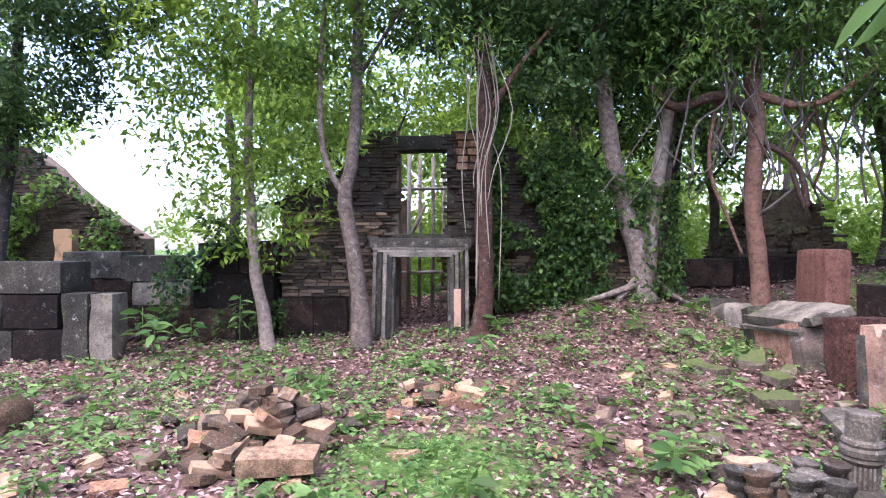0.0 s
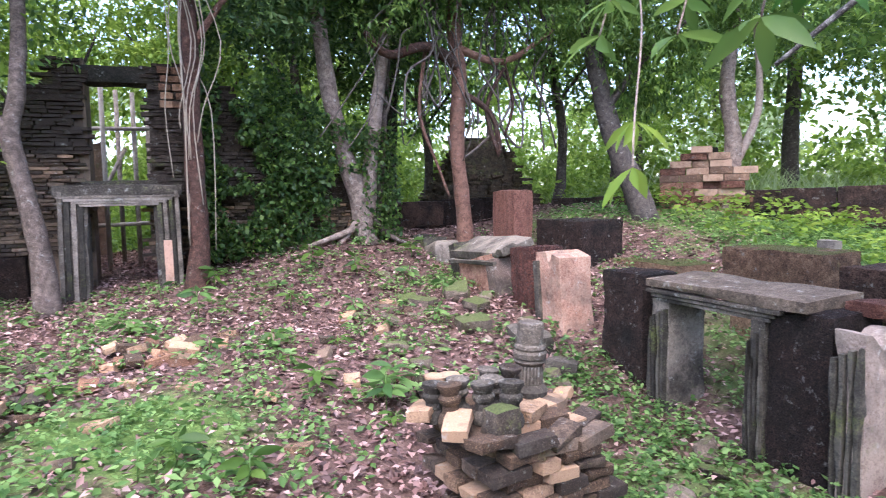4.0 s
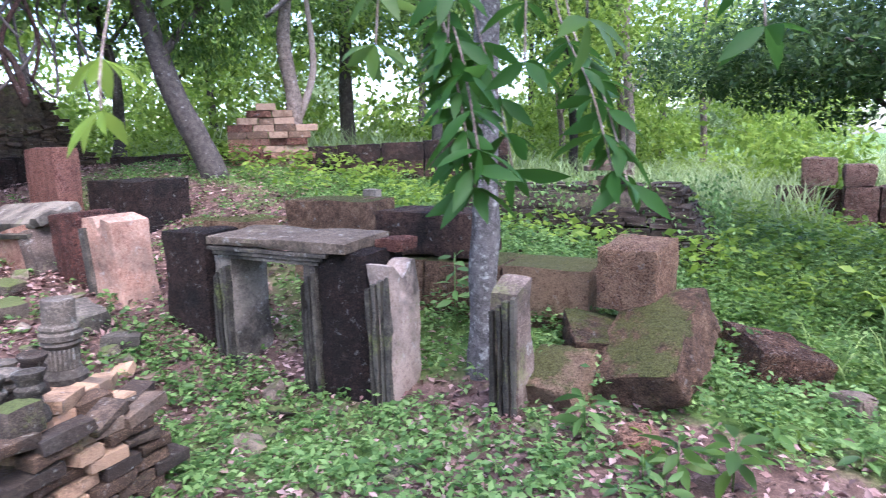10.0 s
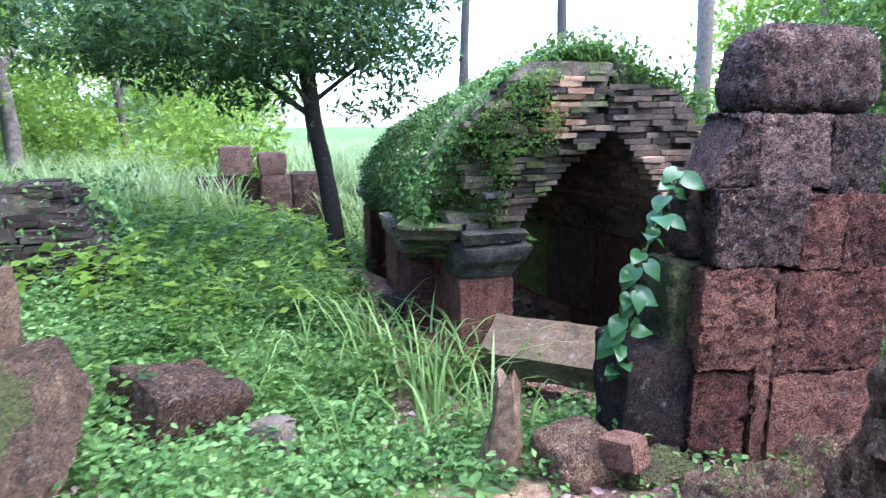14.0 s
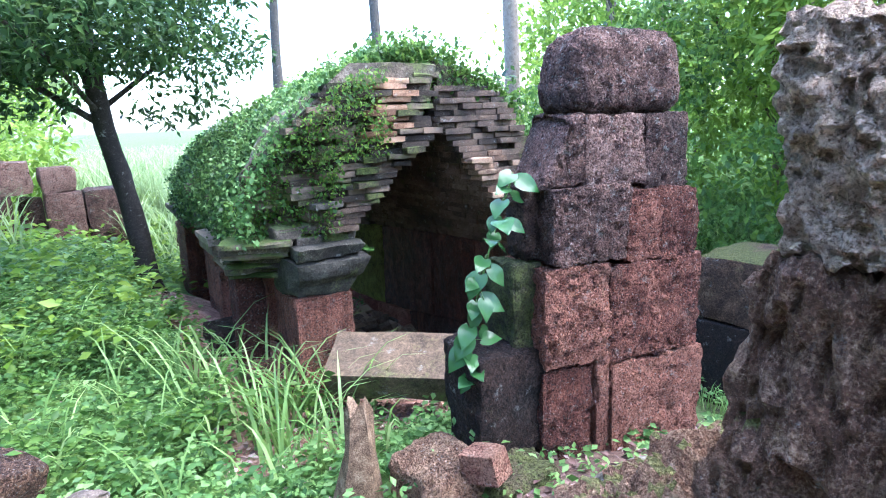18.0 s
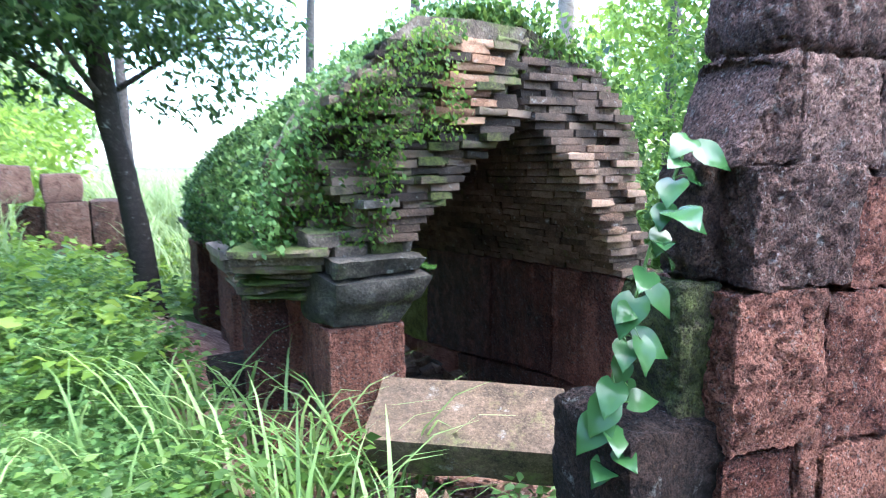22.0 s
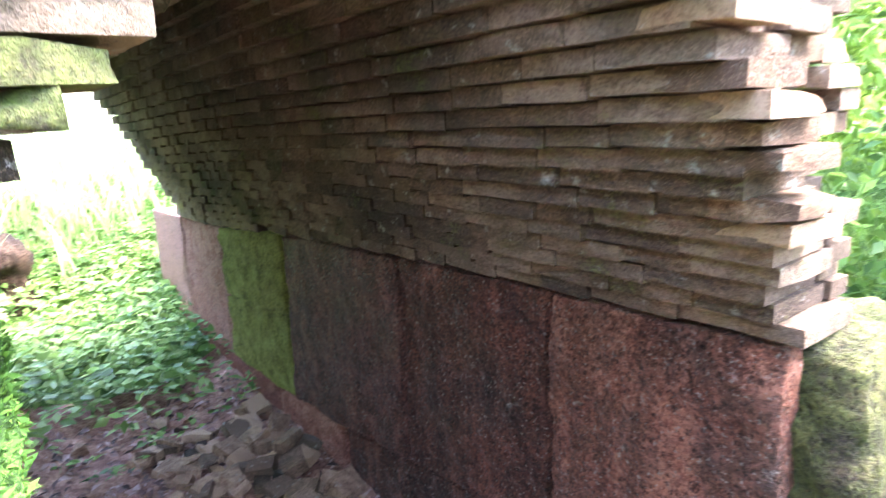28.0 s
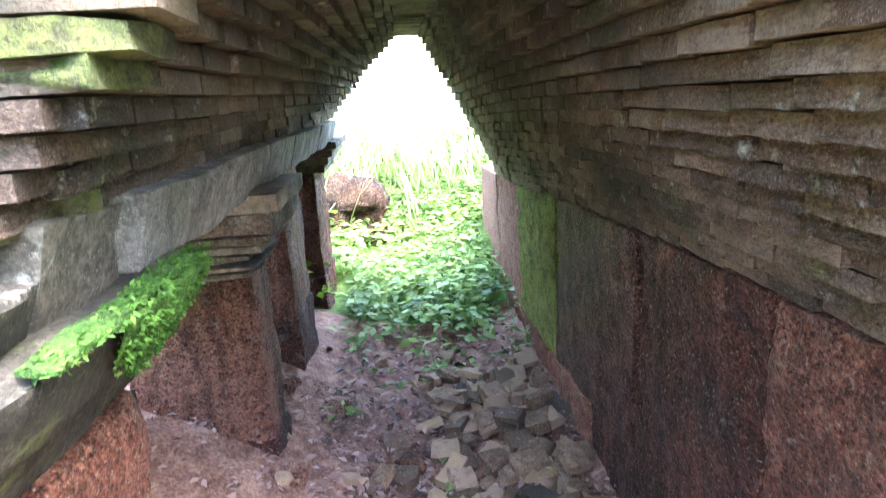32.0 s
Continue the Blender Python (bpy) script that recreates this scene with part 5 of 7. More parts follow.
def cove(x, y, z):
    """Undercut towards the passage and the mouth, with a step half way down."""
    t = 1 - z / 0.30
    step = 0.03 if z < 0.14 else 0.0
    y2 = y + (0.17 * t + step if y < 0.1 else 0) * max(0, 0.1 - y) / 0.41
    x2 = x + (0.12 * t + step) * max(0, 0.05 - x) / 0.42
    return (x2 + 0.012 * noise.noise(Vector((0, y * 9, z * 9))), y2, z)


part("lintel_body", carve(worn_block("lintel_body", 0.74, 0.62, 0.30, SANDSTONE_DARK_GREEN, 0.025, 0.02, 0.016, chips=0.10), cove), fl, m=pose(0.40, 0.92, 0.142))


def ragged(x, y, z):
    """A broken edge towards the mouth, drawn in below."""
    low = 0.05 * (1 - z / 0.095)
    if x < 0:
        x += 0.05 * noise.noise(Vector((y * 9, 1.7, 0))) + 0.03 * noise.noise(Vector((y * 30, 4.2, 0))) + low
    return (x, y + 0.02 * noise.noise(Vector((x * 10, 8.1, 0))) + (low if y < 0 else 0), z)


part("lintel_top", carve(worn_block("lintel_top", 0.22, 0.54, 0.095, SANDSTONE_DARK, 0.02, 0.012, 0.008, chips=0.08), ragged), fl, "broken mossy top edge", m=pose(0.16, 0.93, 0.440))
# moss on the lintel's inner slope: a thin bed with many short tufts
mc = thing("moss_cushion", PM, "bright green moss hanging over the lintel's inner edge", "moss")
for nm, u0, u1, v, z, th, dep, tilt in (("top_moss", 0.14, 0.765, 0.625, 0.436, 0.012, 0.06, 0), ("hanging_moss", 0.36, 0.765, 0.655, 0.33, 0.115, 0.016, 30), ("lower_moss", 0.50, 0.76, 0.70, 0.265, 0.07, 0.014, 30)):
    bed = part(nm, worn_block(nm, u1 - u0, dep, th, MOSS, 0.02, 0.010, 0.012), mc, m=pose((u0 + u1) / 2, v, z, tilt, 0, 0))
    n = int(30000 * (u1 - u0) * (dep + th))
    pos = np.stack([rng.uniform(-(u1 - u0) / 2, (u1 - u0) / 2, n), rng.uniform(-dep / 2 - 0.004, dep / 2, n), rng.uniform(0, th + 0.004, n)], 1)
    pos = pos[(clump3(pos * 14 + 3) > -0.22)]
    al = rng.normal(0, 0.6, pos.shape) + (0, -0.6, 0.1)
    tagged(part("moss_tufts", leaves("moss_tufts", pos, al, rng.uniform(0.008, 0.02, len(pos)), MOSS_TUFT, 0.5, 0.3), bed), kind="stuff")
thing("threshold_slab", pose(5.56, -2.80, -0.43, -24, 0, 44), "pinkish-tan sandstone slab lying before the passage", "stone slab", me=worn_block("threshold_slab", 0.98, 0.44, 0.24, SANDSTONE_OCHRE, 0.03, 0.02, 0.006, chips=0.03))
block("laterite_block", PM @ pose(1.45, 1.45, -1.5), (0.5, 0.4, 1.2), LATERITE_DARK, "dark laterite block beyond the side doorway", r=0.05)
for u, v, z, w, d, h in ((0.28, 1.05, -0.75, 0.34, 0.36, 0.46), (0.35, 1.42, -0.7, 0.36, 0.3, 0.38), (1.35, 0.92, -1.28, 0.30, 0.26, 0.34), (2.5, 0.86, -1.42, 0.22, 0.24, 0.5), (2.35, 0.78, -1.35, 0.16, 0.16, 0.3)):
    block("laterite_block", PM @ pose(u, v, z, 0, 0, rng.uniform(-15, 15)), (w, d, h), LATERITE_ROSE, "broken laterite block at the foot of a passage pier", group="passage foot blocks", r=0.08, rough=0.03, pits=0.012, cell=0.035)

# ---- laterite pillar before the passage ----
lp = thing("laterite_pillar", (4.2, -2.93, 0, 0, 0, -13.4), "tall ruined pillar of stacked pitted red laterite blocks with a rounded cap", "pillar")
for y0, y1, z0, z1, dx, mt in [(0.04, -0.30, -1.1, 0.0, 0.02, LATERITE), (-0.30, -0.40, -1.1, 0.06, 0.0, LATERITE), (-0.40, -1.08, -1.1, -0.04, -0.01, LATERITE), (0.04, -0.40, 0.0, 0.58, 0.0, LATERITE), (-0.40, -1.07, -0.04, 0.54, 0.01, LATERITE),
                               (-0.02, -0.51, 0.58, 1.0, 0.0, LATERITE_GREY), (-0.51, -0.76, 0.54, 0.96, 0.01, LATERITE), (-0.76, -1.04, 0.54, 0.95, 0.02, LATERITE), (-0.26, -0.66, 0.98, 1.37, 0.05, LATERITE_GREY), (-0.66, -0.97, 0.95, 1.36, 0.06, LATERITE_GREY)]:
    part("laterite_block", worn_block("laterite_block", 0.44, y0 - y1 + 0.003, z1 - z0 + 0.002, mt, 0.020, 0.014, 0.020, pits=0.024, chips=0.03), lp, m=pose(0.22 + dx, (y0 + y1) / 2, z0, 0, 0, rng.normal(0, 0.4)))
shoulder = carve(worn_block("laterite_block", 0.38, 0.28, 0.37, LATERITE_GREY, 0.020, 0.05, 0.035, pits=0.03), lambda x, y, z: (x, y - 0.16 * (z / 0.37) * max(0, y / 0.14 + 0.2), z))
part("laterite_block", shoulder, lp, "broken sloping shoulder block", m=pose(0.24, -0.13, 1.0))
part("laterite_block", worn_block("laterite_block", 0.36, 0.20, 0.58, LATERITE_ALGAE, 0.022, 0.03, 0.03, pits=0.024, chips=0.08), lp, "black-green crusted block", m=pose(0.30, 0.06, 0.02))
part("laterite_block", worn_block("laterite_block", 0.24, 0.18, 0.42, LATERITE_DARK, 0.022, 0.03, 0.03, pits=0.024, chips=0.08), lp, "black-crusted block", m=pose(0.26, -0.01, 0.60))
cap = carve(worn_block("cap_stone", 0.46, 0.80, 0.47, LATERITE_GREY, 0.020, 0.15, 0.014, pits=0.022), lambda x, y, z: (x, y * (1 - 0.16 * max(0, z / 0.47 - 0.35)) - 0.02 * (z / 0.47), z if z > 0.12 else z * 0.7))
part("cap_stone", cap, lp, "rounded dark cap stone", m=pose(0.32, -0.60, 1.365))
block("laterite_block", (4.52, -2.79, -0.62, 0, 0, -13), (0.46, 0.44, 0.76), LATERITE_DARK, "low dark laterite block at the pillar's foot", r=0.06, rough=0.03, pits=0.016, cell=0.03, chips=0.08)
block("laterite_block", (4.28, -2.66, -0.95, 0, 0, -13), (0.5, 0.44, 0.52), LATERITE_ALGAE, "crumbling laterite footing under the pillar", r=0.08, rough=0.04, pits=0.02, cell=0.035)
# Shaft, base and foot wear brightened laterite in place of light.
rp = thing("laterite_pillar", (2.4, -2.46, 0), "rough grey-black laterite pillar on a crumbling mossy base", "pillar")
part("shaft", worn_block("shaft", 0.62, 0.70, 0.56, LATERITE_ASH_LIT, 0.016, 0.05, 0.045, pits=0.05), rp, m=pose(0.0, 0, 1.02))
part("base", worn_block("base", 1.0, 0.98, 1.5, LATERITE_CRUMB_LIT, 0.022, 0.10, 0.10, freq=5.0, pits=0.06, taper=0.34), rp, "crumbling reddish mossy base", m=pose(0.03, 0.0, -0.49))
part("rubble_foot", worn_block("rubble_foot", 0.98, 0.85, 0.78, LATERITE_CRUMB_LIT, 0.024, 0.26, 0.14, freq=5.0, pits=0.05), rp, "mossy crumbled foot", m=pose(0.42, 0.14, -0.55))
for i in range(16):
    a = rng.uniform(0.2, 2.4)
    s = rng.uniform(0.06, 0.15)
    thing("stone_fragment", (2.75 + 0.55 * math.cos(a) * rng.uniform(0.5, 1.2), -2.2 + 0.45 * math.sin(a) * rng.uniform(0.5, 1.1), rng.uniform(-0.22, 0.05), rng.normal(0, 20), rng.normal(0, 20), rng.uniform(0, 180)), "crumbled laterite piece on the pillar's mossy foot", "stone", "stone fragments", me=worn_block("stone_fragment", s * 1.4, s, s * 0.9, LATERITE_CRUMB_LIT, 0.03, 0.03, 0.03, pits=0.012))
block("laterite_block", (4.25, -5.35, -1.1), (0.7, 0.8, 0.85), LATERITE_DARK, "dark laterite block behind the pillar", group="back blocks", r=0.05)
block("laterite_block", (4.3, -5.35, -0.25), (0.62, 0.75, 0.52), LATERITE_MOSS, "mossy laterite block behind the pillar", group="back blocks", r=0.06)
thing("boulder", (3.52, -2.74, -0.56, 0, 0, 25), "grey-green angular stone at the pillar's foot", "stone", me=rock("boulder", 0.44, 0.38, 0.46, SANDSTONE, 26))
thing("boulder", (3.30, -2.66, -0.44, 5, 0, 60), "small ochre angular stone at the pillar's foot", "stone", me=rock("boulder", 0.2, 0.15, 0.2, BRICK_TAN, 14))
block("laterite_lump", (4.4, -2.28, -0.72), (0.48, 0.46, 0.40), LATERITE_BROWN, "low crumbly laterite lump", "stone", r=0.14, lump=0.05, rough=0.04, pits=0.03, cell=0.03)
block("broken_brick", (4.12, -2.40, -0.38, 0, 12, 20), (0.20, 0.16, 0.16), LATERITE_PINK, "broken brick lying on laterite rubble", "brick", r=0.02)


# ---- brick stack with turned stone balusters ----
def lathe(name, prof, mat, sides=20):
    V, F = [], []
    for i, (r, z) in enumerate(prof):
        for k in range(sides):
            a = 2 * math.pi * k / sides
            j = 1 + 0.02 * noise.noise(Vector((math.cos(a) * 2, math.sin(a) * 2, z * 12 + len(prof))))
            V.append((r * j * math.cos(a), r * j * math.sin(a), z))
        if i:
            for k in range(sides):
                k2, o = (k + 1) % sides, (i - 1) * sides
                F.append([o + k, o + k2, o + sides + k2, o + sides + k])
    F.append(list(range(sides))[::-1])
    F.append([len(V) - sides + k for k in range(sides)])
    return sharp(mesh_of(name, V, F, mat, True), 35)


PX, PY, PZ, PR = 1.87, 3.0, -0.38, 8
pm = pose(PX, PY, PZ, 0, 0, PR)
pile = thing("brick_stack", pm, "dry stack of old mossy bricks", "brick stack")


def pick_brick():
    return (BRICKS, BRICKS_ORANGE, BRICKS_DARK)[int(rng.choice(3, p=(0.56, 0.06, 0.38)))][int(rng.integers(8))]


HX, HY = 0.39, 0.36
for c in range(9):
    z = c * 0.071
    for y in np.arange(-HY, HY + 0.01, 0.148):
        x = -HX + (0.12 if (c % 2) else 0.0) + rng.uniform(-0.02, 0.02)
        while x < HX:
            w = rng.uniform(0.72, 1.08)
            edge = abs(y) > HY - 0.1 or abs(x) > HX - 0.25
            top = 9 - 2.2 * max(0, x + 0.05) / HX * (1 if y < 0.1 else 0.3) - (1.0 if y < -0.25 else 0)
            if c < top and (edge or c > 5):
                jit = 0.02 if edge else 0.01
                lay(pick_brick(), pile, x + 0.125 * w, y + rng.normal(0, jit), z, rng.normal(0, 1.2), rng.normal(0, 1.2), rng.normal(0, 3) + (90 if rng.random() < 0.06 else 0), (w, 1, 1))
            x += 0.25 * w + 0.012
for x, y, z, r in [(-0.35, -0.36, 0.60, 20), (-0.1, -0.40, 0.56, -15), (0.12, -0.36, 0.53, 30), (0.33, -0.38, 0.49, 5), (0.45, -0.2, 0.5, 40), (0.28, -0.05, 0.56, 12), (-0.45, 0.1, 0.66, 80), (-0.42, -0.18, 0.66, 95), (0.5, 0.1, 0.5, 70), (0.05, -0.18, 0.63, 60)]:
    lay(pick_brick(), pile, x, y, z, rng.normal(0, 5), rng.normal(0, 5), r * 0.5, (1.05, 1, 1))
BAL = ((0.062, 0), (0.066, 0.02), (0.058, 0.05), (0.042, 0.065), (0.040, 0.10), (0.055, 0.12), (0.056, 0.135), (0.044, 0.15), (0.050, 0.17), (0.060, 0.185), (0.060, 0.20), (0.035, 0.202), (0.02, 0.19))
for i, (x, y, h, mt) in enumerate([(-0.38, -0.06, 1.2, BRICK), (-0.12, -0.24, 1.25, BRICK), (-0.42, 0.06, 1.1, SANDSTONE_DARK), (0.10, 0.06, 1.15, BRICK_DARK), (-0.20, -0.12, 1.15, BRICK), (-0.26, 0.06, 1.1, BRICK), (-0.34, 0.18, 1.1, BRICK), (-0.06, 0.02, 1.0, SANDSTONE_DARK), (0.04, 0.2, 0.95, SANDSTONE_DARK), (-0.18, 0.26, 0.9, BRICK)]):
    b = thing("stone_baluster", pm @ pose(x, y, 0.64, rng.normal(0, 3), rng.normal(0, 3), 0), "short turned stone baluster standing on a brick stack", "baluster", group="balusters on the brick stack", me=lathe("stone_baluster", [(r * 1.12, z * h * 0.95) for r, z in BAL], SANDSTONE_DARK if mt is BRICK and i % 3 else mt))
COL = ((0.115, 0), (0.118, 0.03), (0.10, 0.05), (0.085, 0.07), (0.083, 0.19), (0.092, 0.195), (0.100, 0.21), (0.092, 0.225), (0.102, 0.235), (0.104, 0.265), (0.092, 0.28), (0.098, 0.295), (0.094, 0.31), (0.080, 0.32), (0.082, 0.44), (0.076, 0.45))
co = thing("turned_column", pm @ pose(0.33, 0.14, 0.63, 2, 1, 0), "turned grey sandstone colonnette with ringed mouldings on a brick stack", "colonnette", me=lathe("turned_column", COL, SANDSTONE, 28))
for k in range(24):
    a = 2 * math.pi * k / 24
    part("flute_rib", worn_block("flute_rib", 0.012, 0.009, 0.11, SANDSTONE, 0.06, 0.003, 0.001), co, m=pose(0.083 * math.cos(a), 0.083 * math.sin(a), 0.075, 0, 0, math.degrees(a) + 90))
block("carved_fragment", pm @ pose(-0.22, -0.28, 0.63), (0.17, 0.15, 0.15), RUBBLE, "small mossy broken stone on the brick stack", "stone", r=0.03, chips=0.1)

# ---- loose bricks in the court ----
loose = []
def loose_brick(x, y, src, z=0.0, tilt=8, s=1.0):
    i = int(rng.integers(8))
    ob = thing("loose_brick", pose(x, y, gz(x, y) + z - 0.01, rng.normal(0, tilt), rng.normal(0, tilt), rng.uniform(0, 180)), "old loose brick lying in leaf litter", "brick", "loose bricks in the court", me=src[i])
    ob.scale = (s * rng.uniform(0.6, 1.05), s, s)


for i in range(110):
    a, r = rng.uniform(0, 6.28), abs(rng.normal(0, 0.42))
    x, y = -1.40 + r * math.cos(a) * 1.0, 4.75 + r * math.sin(a) * 1.3
    loose_brick(x, y, (BRICKS, BRICKS_ORANGE, BRICKS_DARK)[int(rng.choice(3, p=(0.5, 0.12, 0.38)))], 0.02 + max(0, 0.28 - 0.40 * r) * rng.random() * 1.3, 16)
for i in range(14):
    loose_brick(0.0 + rng.normal(0, 0.3), 5.75 + rng.normal(0, 0.18), BRICKS if i % 2 else BRICKS_ORANGE, 0.05 * (i % 2), 12)
for i in range(44):
    loose_brick(rng.uniform(-2.8, 3.2), rng.uniform(3.6, 6.6), BRICKS if rng.random() < 0.5 else BRICKS_DARK if rng.random() < 0.7 else BRICKS_ORANGE, 0, 12)
block("long_brick", (-1.05, 3.90, gz(-1.05, 3.9) + 0.08, 3, 0, 4), (0.5, 0.25, 0.12), BRICK, "large flat brown brick slab on the loose brick heap", "brick slab", r=0.02, rough=0.008)

# ---- rubble: mossy stones in the litter ----
for i in range(70):
    k = i % 7
    if k < 3:
        x, y = rng.uniform(1.8, 3.7), rng.uniform(4.0, 7.6)
    elif k < 5:
        x, y = rng.uniform(2.8, 3.8), rng.uniform(1.0, 3.5)
    elif k == 5:
        x, y = rng.uniform(-5, -2.8), rng.uniform(4.5, 7.5)
    else:
        x, y = rng.uniform(3.0, 4.8), rng.uniform(-2.0, -0.4)
    s = rng.uniform(0.07, 0.2)
    me = rock("stone_fragment", s * rng.uniform(0.9, 1.8), s * rng.uniform(0.8, 1.2), s * rng.uniform(0.5, 0.9), RUBBLE, 15)
    thing("stone_fragment", (x, y, gz(x, y) - 0.02, rng.normal(0, 10), rng.normal(0, 10), rng.uniform(0, 180)), "mossy stone fragment in the leaf litter", "stone", "stone fragments", me=me)
for i in range(230):
    u = rng.uniform(0.2, 3.2)
    v = rng.uniform(-0.62, 0.12) if i % 4 else rng.uniform(-0.6, 0.5)
    p = PM @ Vector((u, v, 0))
    s = rng.uniform(0.7, 1.1)
    pile_up = 0.20 * max(0, -v + 0.1) * math.exp(-((u - 1.6) / 1.2) ** 2)
    ob = thing("loose_brick", pose(p.x, p.y, gz(p.x, p.y) + rng.uniform(0.0, 0.03) + pile_up * rng.random(), rng.normal(0, 14), rng.normal(0, 14), rng.uniform(0, 180)), "broken mossy brick on the passage floor", "brick", "fallen bricks in the passage", me=(BRICKS_TAN if i % 7 < 4 else BRICKS_DARK if i % 7 < 5 else BRICKS)[i % 8])
    ob.scale = (s * rng.uniform(0.4, 0.8), s * 0.62, s * rng.uniform(0.7, 1.1))


for i in range(60):
    u, v = rng.uniform(0.2, 4.0), rng.uniform(-0.3, 0.95)
    q = PM @ Vector((u, v, 0))
    k = rng.uniform(0.04, 0.12)
    thing("stone_fragment", (q.x, q.y, gz(q.x, q.y) - 0.01, rng.normal(0, 12), rng.normal(0, 12), rng.uniform(0, 180)), "small earthy stone on the passage floor", "stone", "stone fragments", me=rock("stone_fragment", k * 1.4, k, k * 0.8, BRICK_TAN if i % 2 else LATERITE_PINK, 14))


# ---- wooden stump ----
sv, sf = tube([(0, 0, 0), (0.01, 0, 0.2), (-0.01, 0.01, 0.45), (0.0, 0.01, 0.62), (0.01, 0.02, 0.70)], [0.115, 0.10, 0.085, 0.075, 0.045], 15, 0.7)
sv = [(x, y, z + (0.05 * math.sin(math.atan2(y, x) * 3) if z > 0.55 else 0)) for x, y, z in sv]
thing("tree_stump", (4.65, -1.93, -0.72, 3, -4, 0), "short splintered weathered tree stump", "tree stump", me=sharp(mesh_of("tree_stump", sv, sf, WOOD, True), 45))


# ---- trees ----
def crown_mesh(name, blobs, count, size, mat, droop=0.35, width=0.42, per=9, fine=False):
    """Leaves in small sprays through a set of blobs (x, y, z, rx, ry, rz)."""
    B = np.array(blobs, float)
    vol = B[:, 3] * B[:, 4] * B[:, 5]
    pick = rng.choice(len(B), size=max(1, count // per), p=vol / vol.sum())
    d = rng.normal(0, 1, (len(pick), 3))
    d /= np.linalg.norm(d, axis=1, keepdims=True)
    rad = rng.uniform(0.25, 1.0, (len(pick), 1)) ** 0.5
    c = B[pick, :3] + d * rad * B[pick, 3:6]
    spray = np.repeat(c, per, axis=0)
    sd = np.repeat(rng.normal(0, 1, (len(pick), 3)) * (1, 1, 0.35), per, axis=0)
    sd /= np.linalg.norm(sd, axis=1, keepdims=True)
    t = np.tile(np.linspace(-0.5, 0.5, per), len(pick))[:, None]
    pos = spray + sd * t * size * per * 0.45 + rng.normal(0, size * 0.25, spray.shape)
    al = sd * 0.6 + rng.normal(0, 0.7, spray.shape)
    al[:, 2] -= droop
    return leaves(name, pos, al, rng.uniform(0.7, 1.25, len(pos)) * size, mat, width, fine=fine)


def tree(at, trunks, crown, bark, leaf, label, count=5000, size=0.12, lead=None, droop=0.35, width=0.42, flare=0.06, name="tree"):
    """trunks: (points, r0, r1) in the tree's own frame, the first the main stem."""
    t = thing(name, at, label, "tree")
    for i, (pts, r0, r1) in enumerate(trunks):
        part("trunk" if i == 0 else "limb", limb_mesh("trunk" if i == 0 else "limb", pts, r0, r1, bark, 11 if i == 0 else 7, flare=flare if i == 0 else 0), t)
    if crown:
        part("crown", crown_mesh("crown", crown, count, size, leaf, droop, width), t)
    return t


def at_ground(x, y, dz=-0.08):
    return (x, y, gz(x, y) + dz)


tree(at_ground(-1.05, 8.05), [([(0, 0, 0), (-0.08, 0, 1.0), (-0.25, 0, 2.0), (-0.16, 0, 2.5), (-0.10, 0.05, 3.4), (-0.05, 0, 5.2), (0.1, 0, 8)], 0.115, 0.06),
      ([(-0.2, 0, 2.0), (-0.5, -0.1, 2.6), (-0.55, -0.1, 3.6), (-0.45, 0, 5.5)], 0.05, 0.03), ([(-0.1, 0.05, 3.6), (0.5, -0.3, 4.4), (1.0, -0.6, 4.9)], 0.03, 0.012)],
     [(0.2, -0.2, 5.6, 1.6, 1.4, 1.3), (-0.9, 0, 4.6, 1.3, 1.2, 1.2), (-0.4, 0.1, 3.4, 0.9, 0.6, 0.8), (1.2, -0.3, 4.4, 0.8, 0.8, 0.9)], BARK, LEAF, "slender grey-brown tree before the gate with a forked stem", 8000, 0.12)
tree(at_ground(0.52, 8.2), [([(0, 0, 0), (0.04, 0, 0.8), (0.02, 0, 1.8), (0.05, 0, 3.0), (0.0, 0, 4.5), (0.1, 0, 7.5)], 0.13, 0.09),
      ([(0.05, 0.02, 3.0), (0.6, -0.2, 3.8), (1.2, -0.3, 4.4)], 0.05, 0.02)],
     [(0.5, 0, 5.4, 1.6, 1.2, 1.2), (0.9, 0.1, 4.0, 0.9, 0.7, 0.9), (-0.6, 0, 4.6, 0.9, 0.9, 0.8)], BARK_RED, LEAF_DARK, "red-barked tree against the gate wrapped in hanging roots", 12000, 0.12)
hr = []
for i in range(13):
    x, y = 0.52 + rng.normal(0, 0.12), 8.06 + rng.normal(0, 0.06)
    hr.append(tube(smooth_path([(x + rng.normal(0, .05), y, 4.4), (x + rng.normal(0, .12), y, 3.4), (x + rng.normal(0, .05), y + .02, 2.6), (x, y + .04, rng.uniform(0.8, 2.4))], 4), [0.007] * 13, 5))
tagged(new("hanging_roots", join_meshes("hanging_roots", hr, VINE)), "thin pale aerial roots hanging along a trunk", "roots", kind="stuff")
tree(at_ground(-2.35, 8.3), [([(0, 0, 0), (-0.1, 0, 0.6), (-0.22, 0, 1.3), (-0.3, 0, 3.0), (-0.2, 0, 5)], 0.10, 0.05)],
     [(-0.2, 0, 2.0, 1.1, 0.7, 0.9), (-0.5, 0, 3.3, 1.5, 1.0, 1.1), (0.3, 0.1, 3.0, 0.8, 0.6, 0.7), (-0.2, 0, 4.9, 1.7, 1.3, 1.2), (-1.2, -0.2, 4.2, 1.0, 1.0, 1.0)], BARK, LEAF_BRIGHT, "leafy young tree by the brick wall", 11000, 0.12)
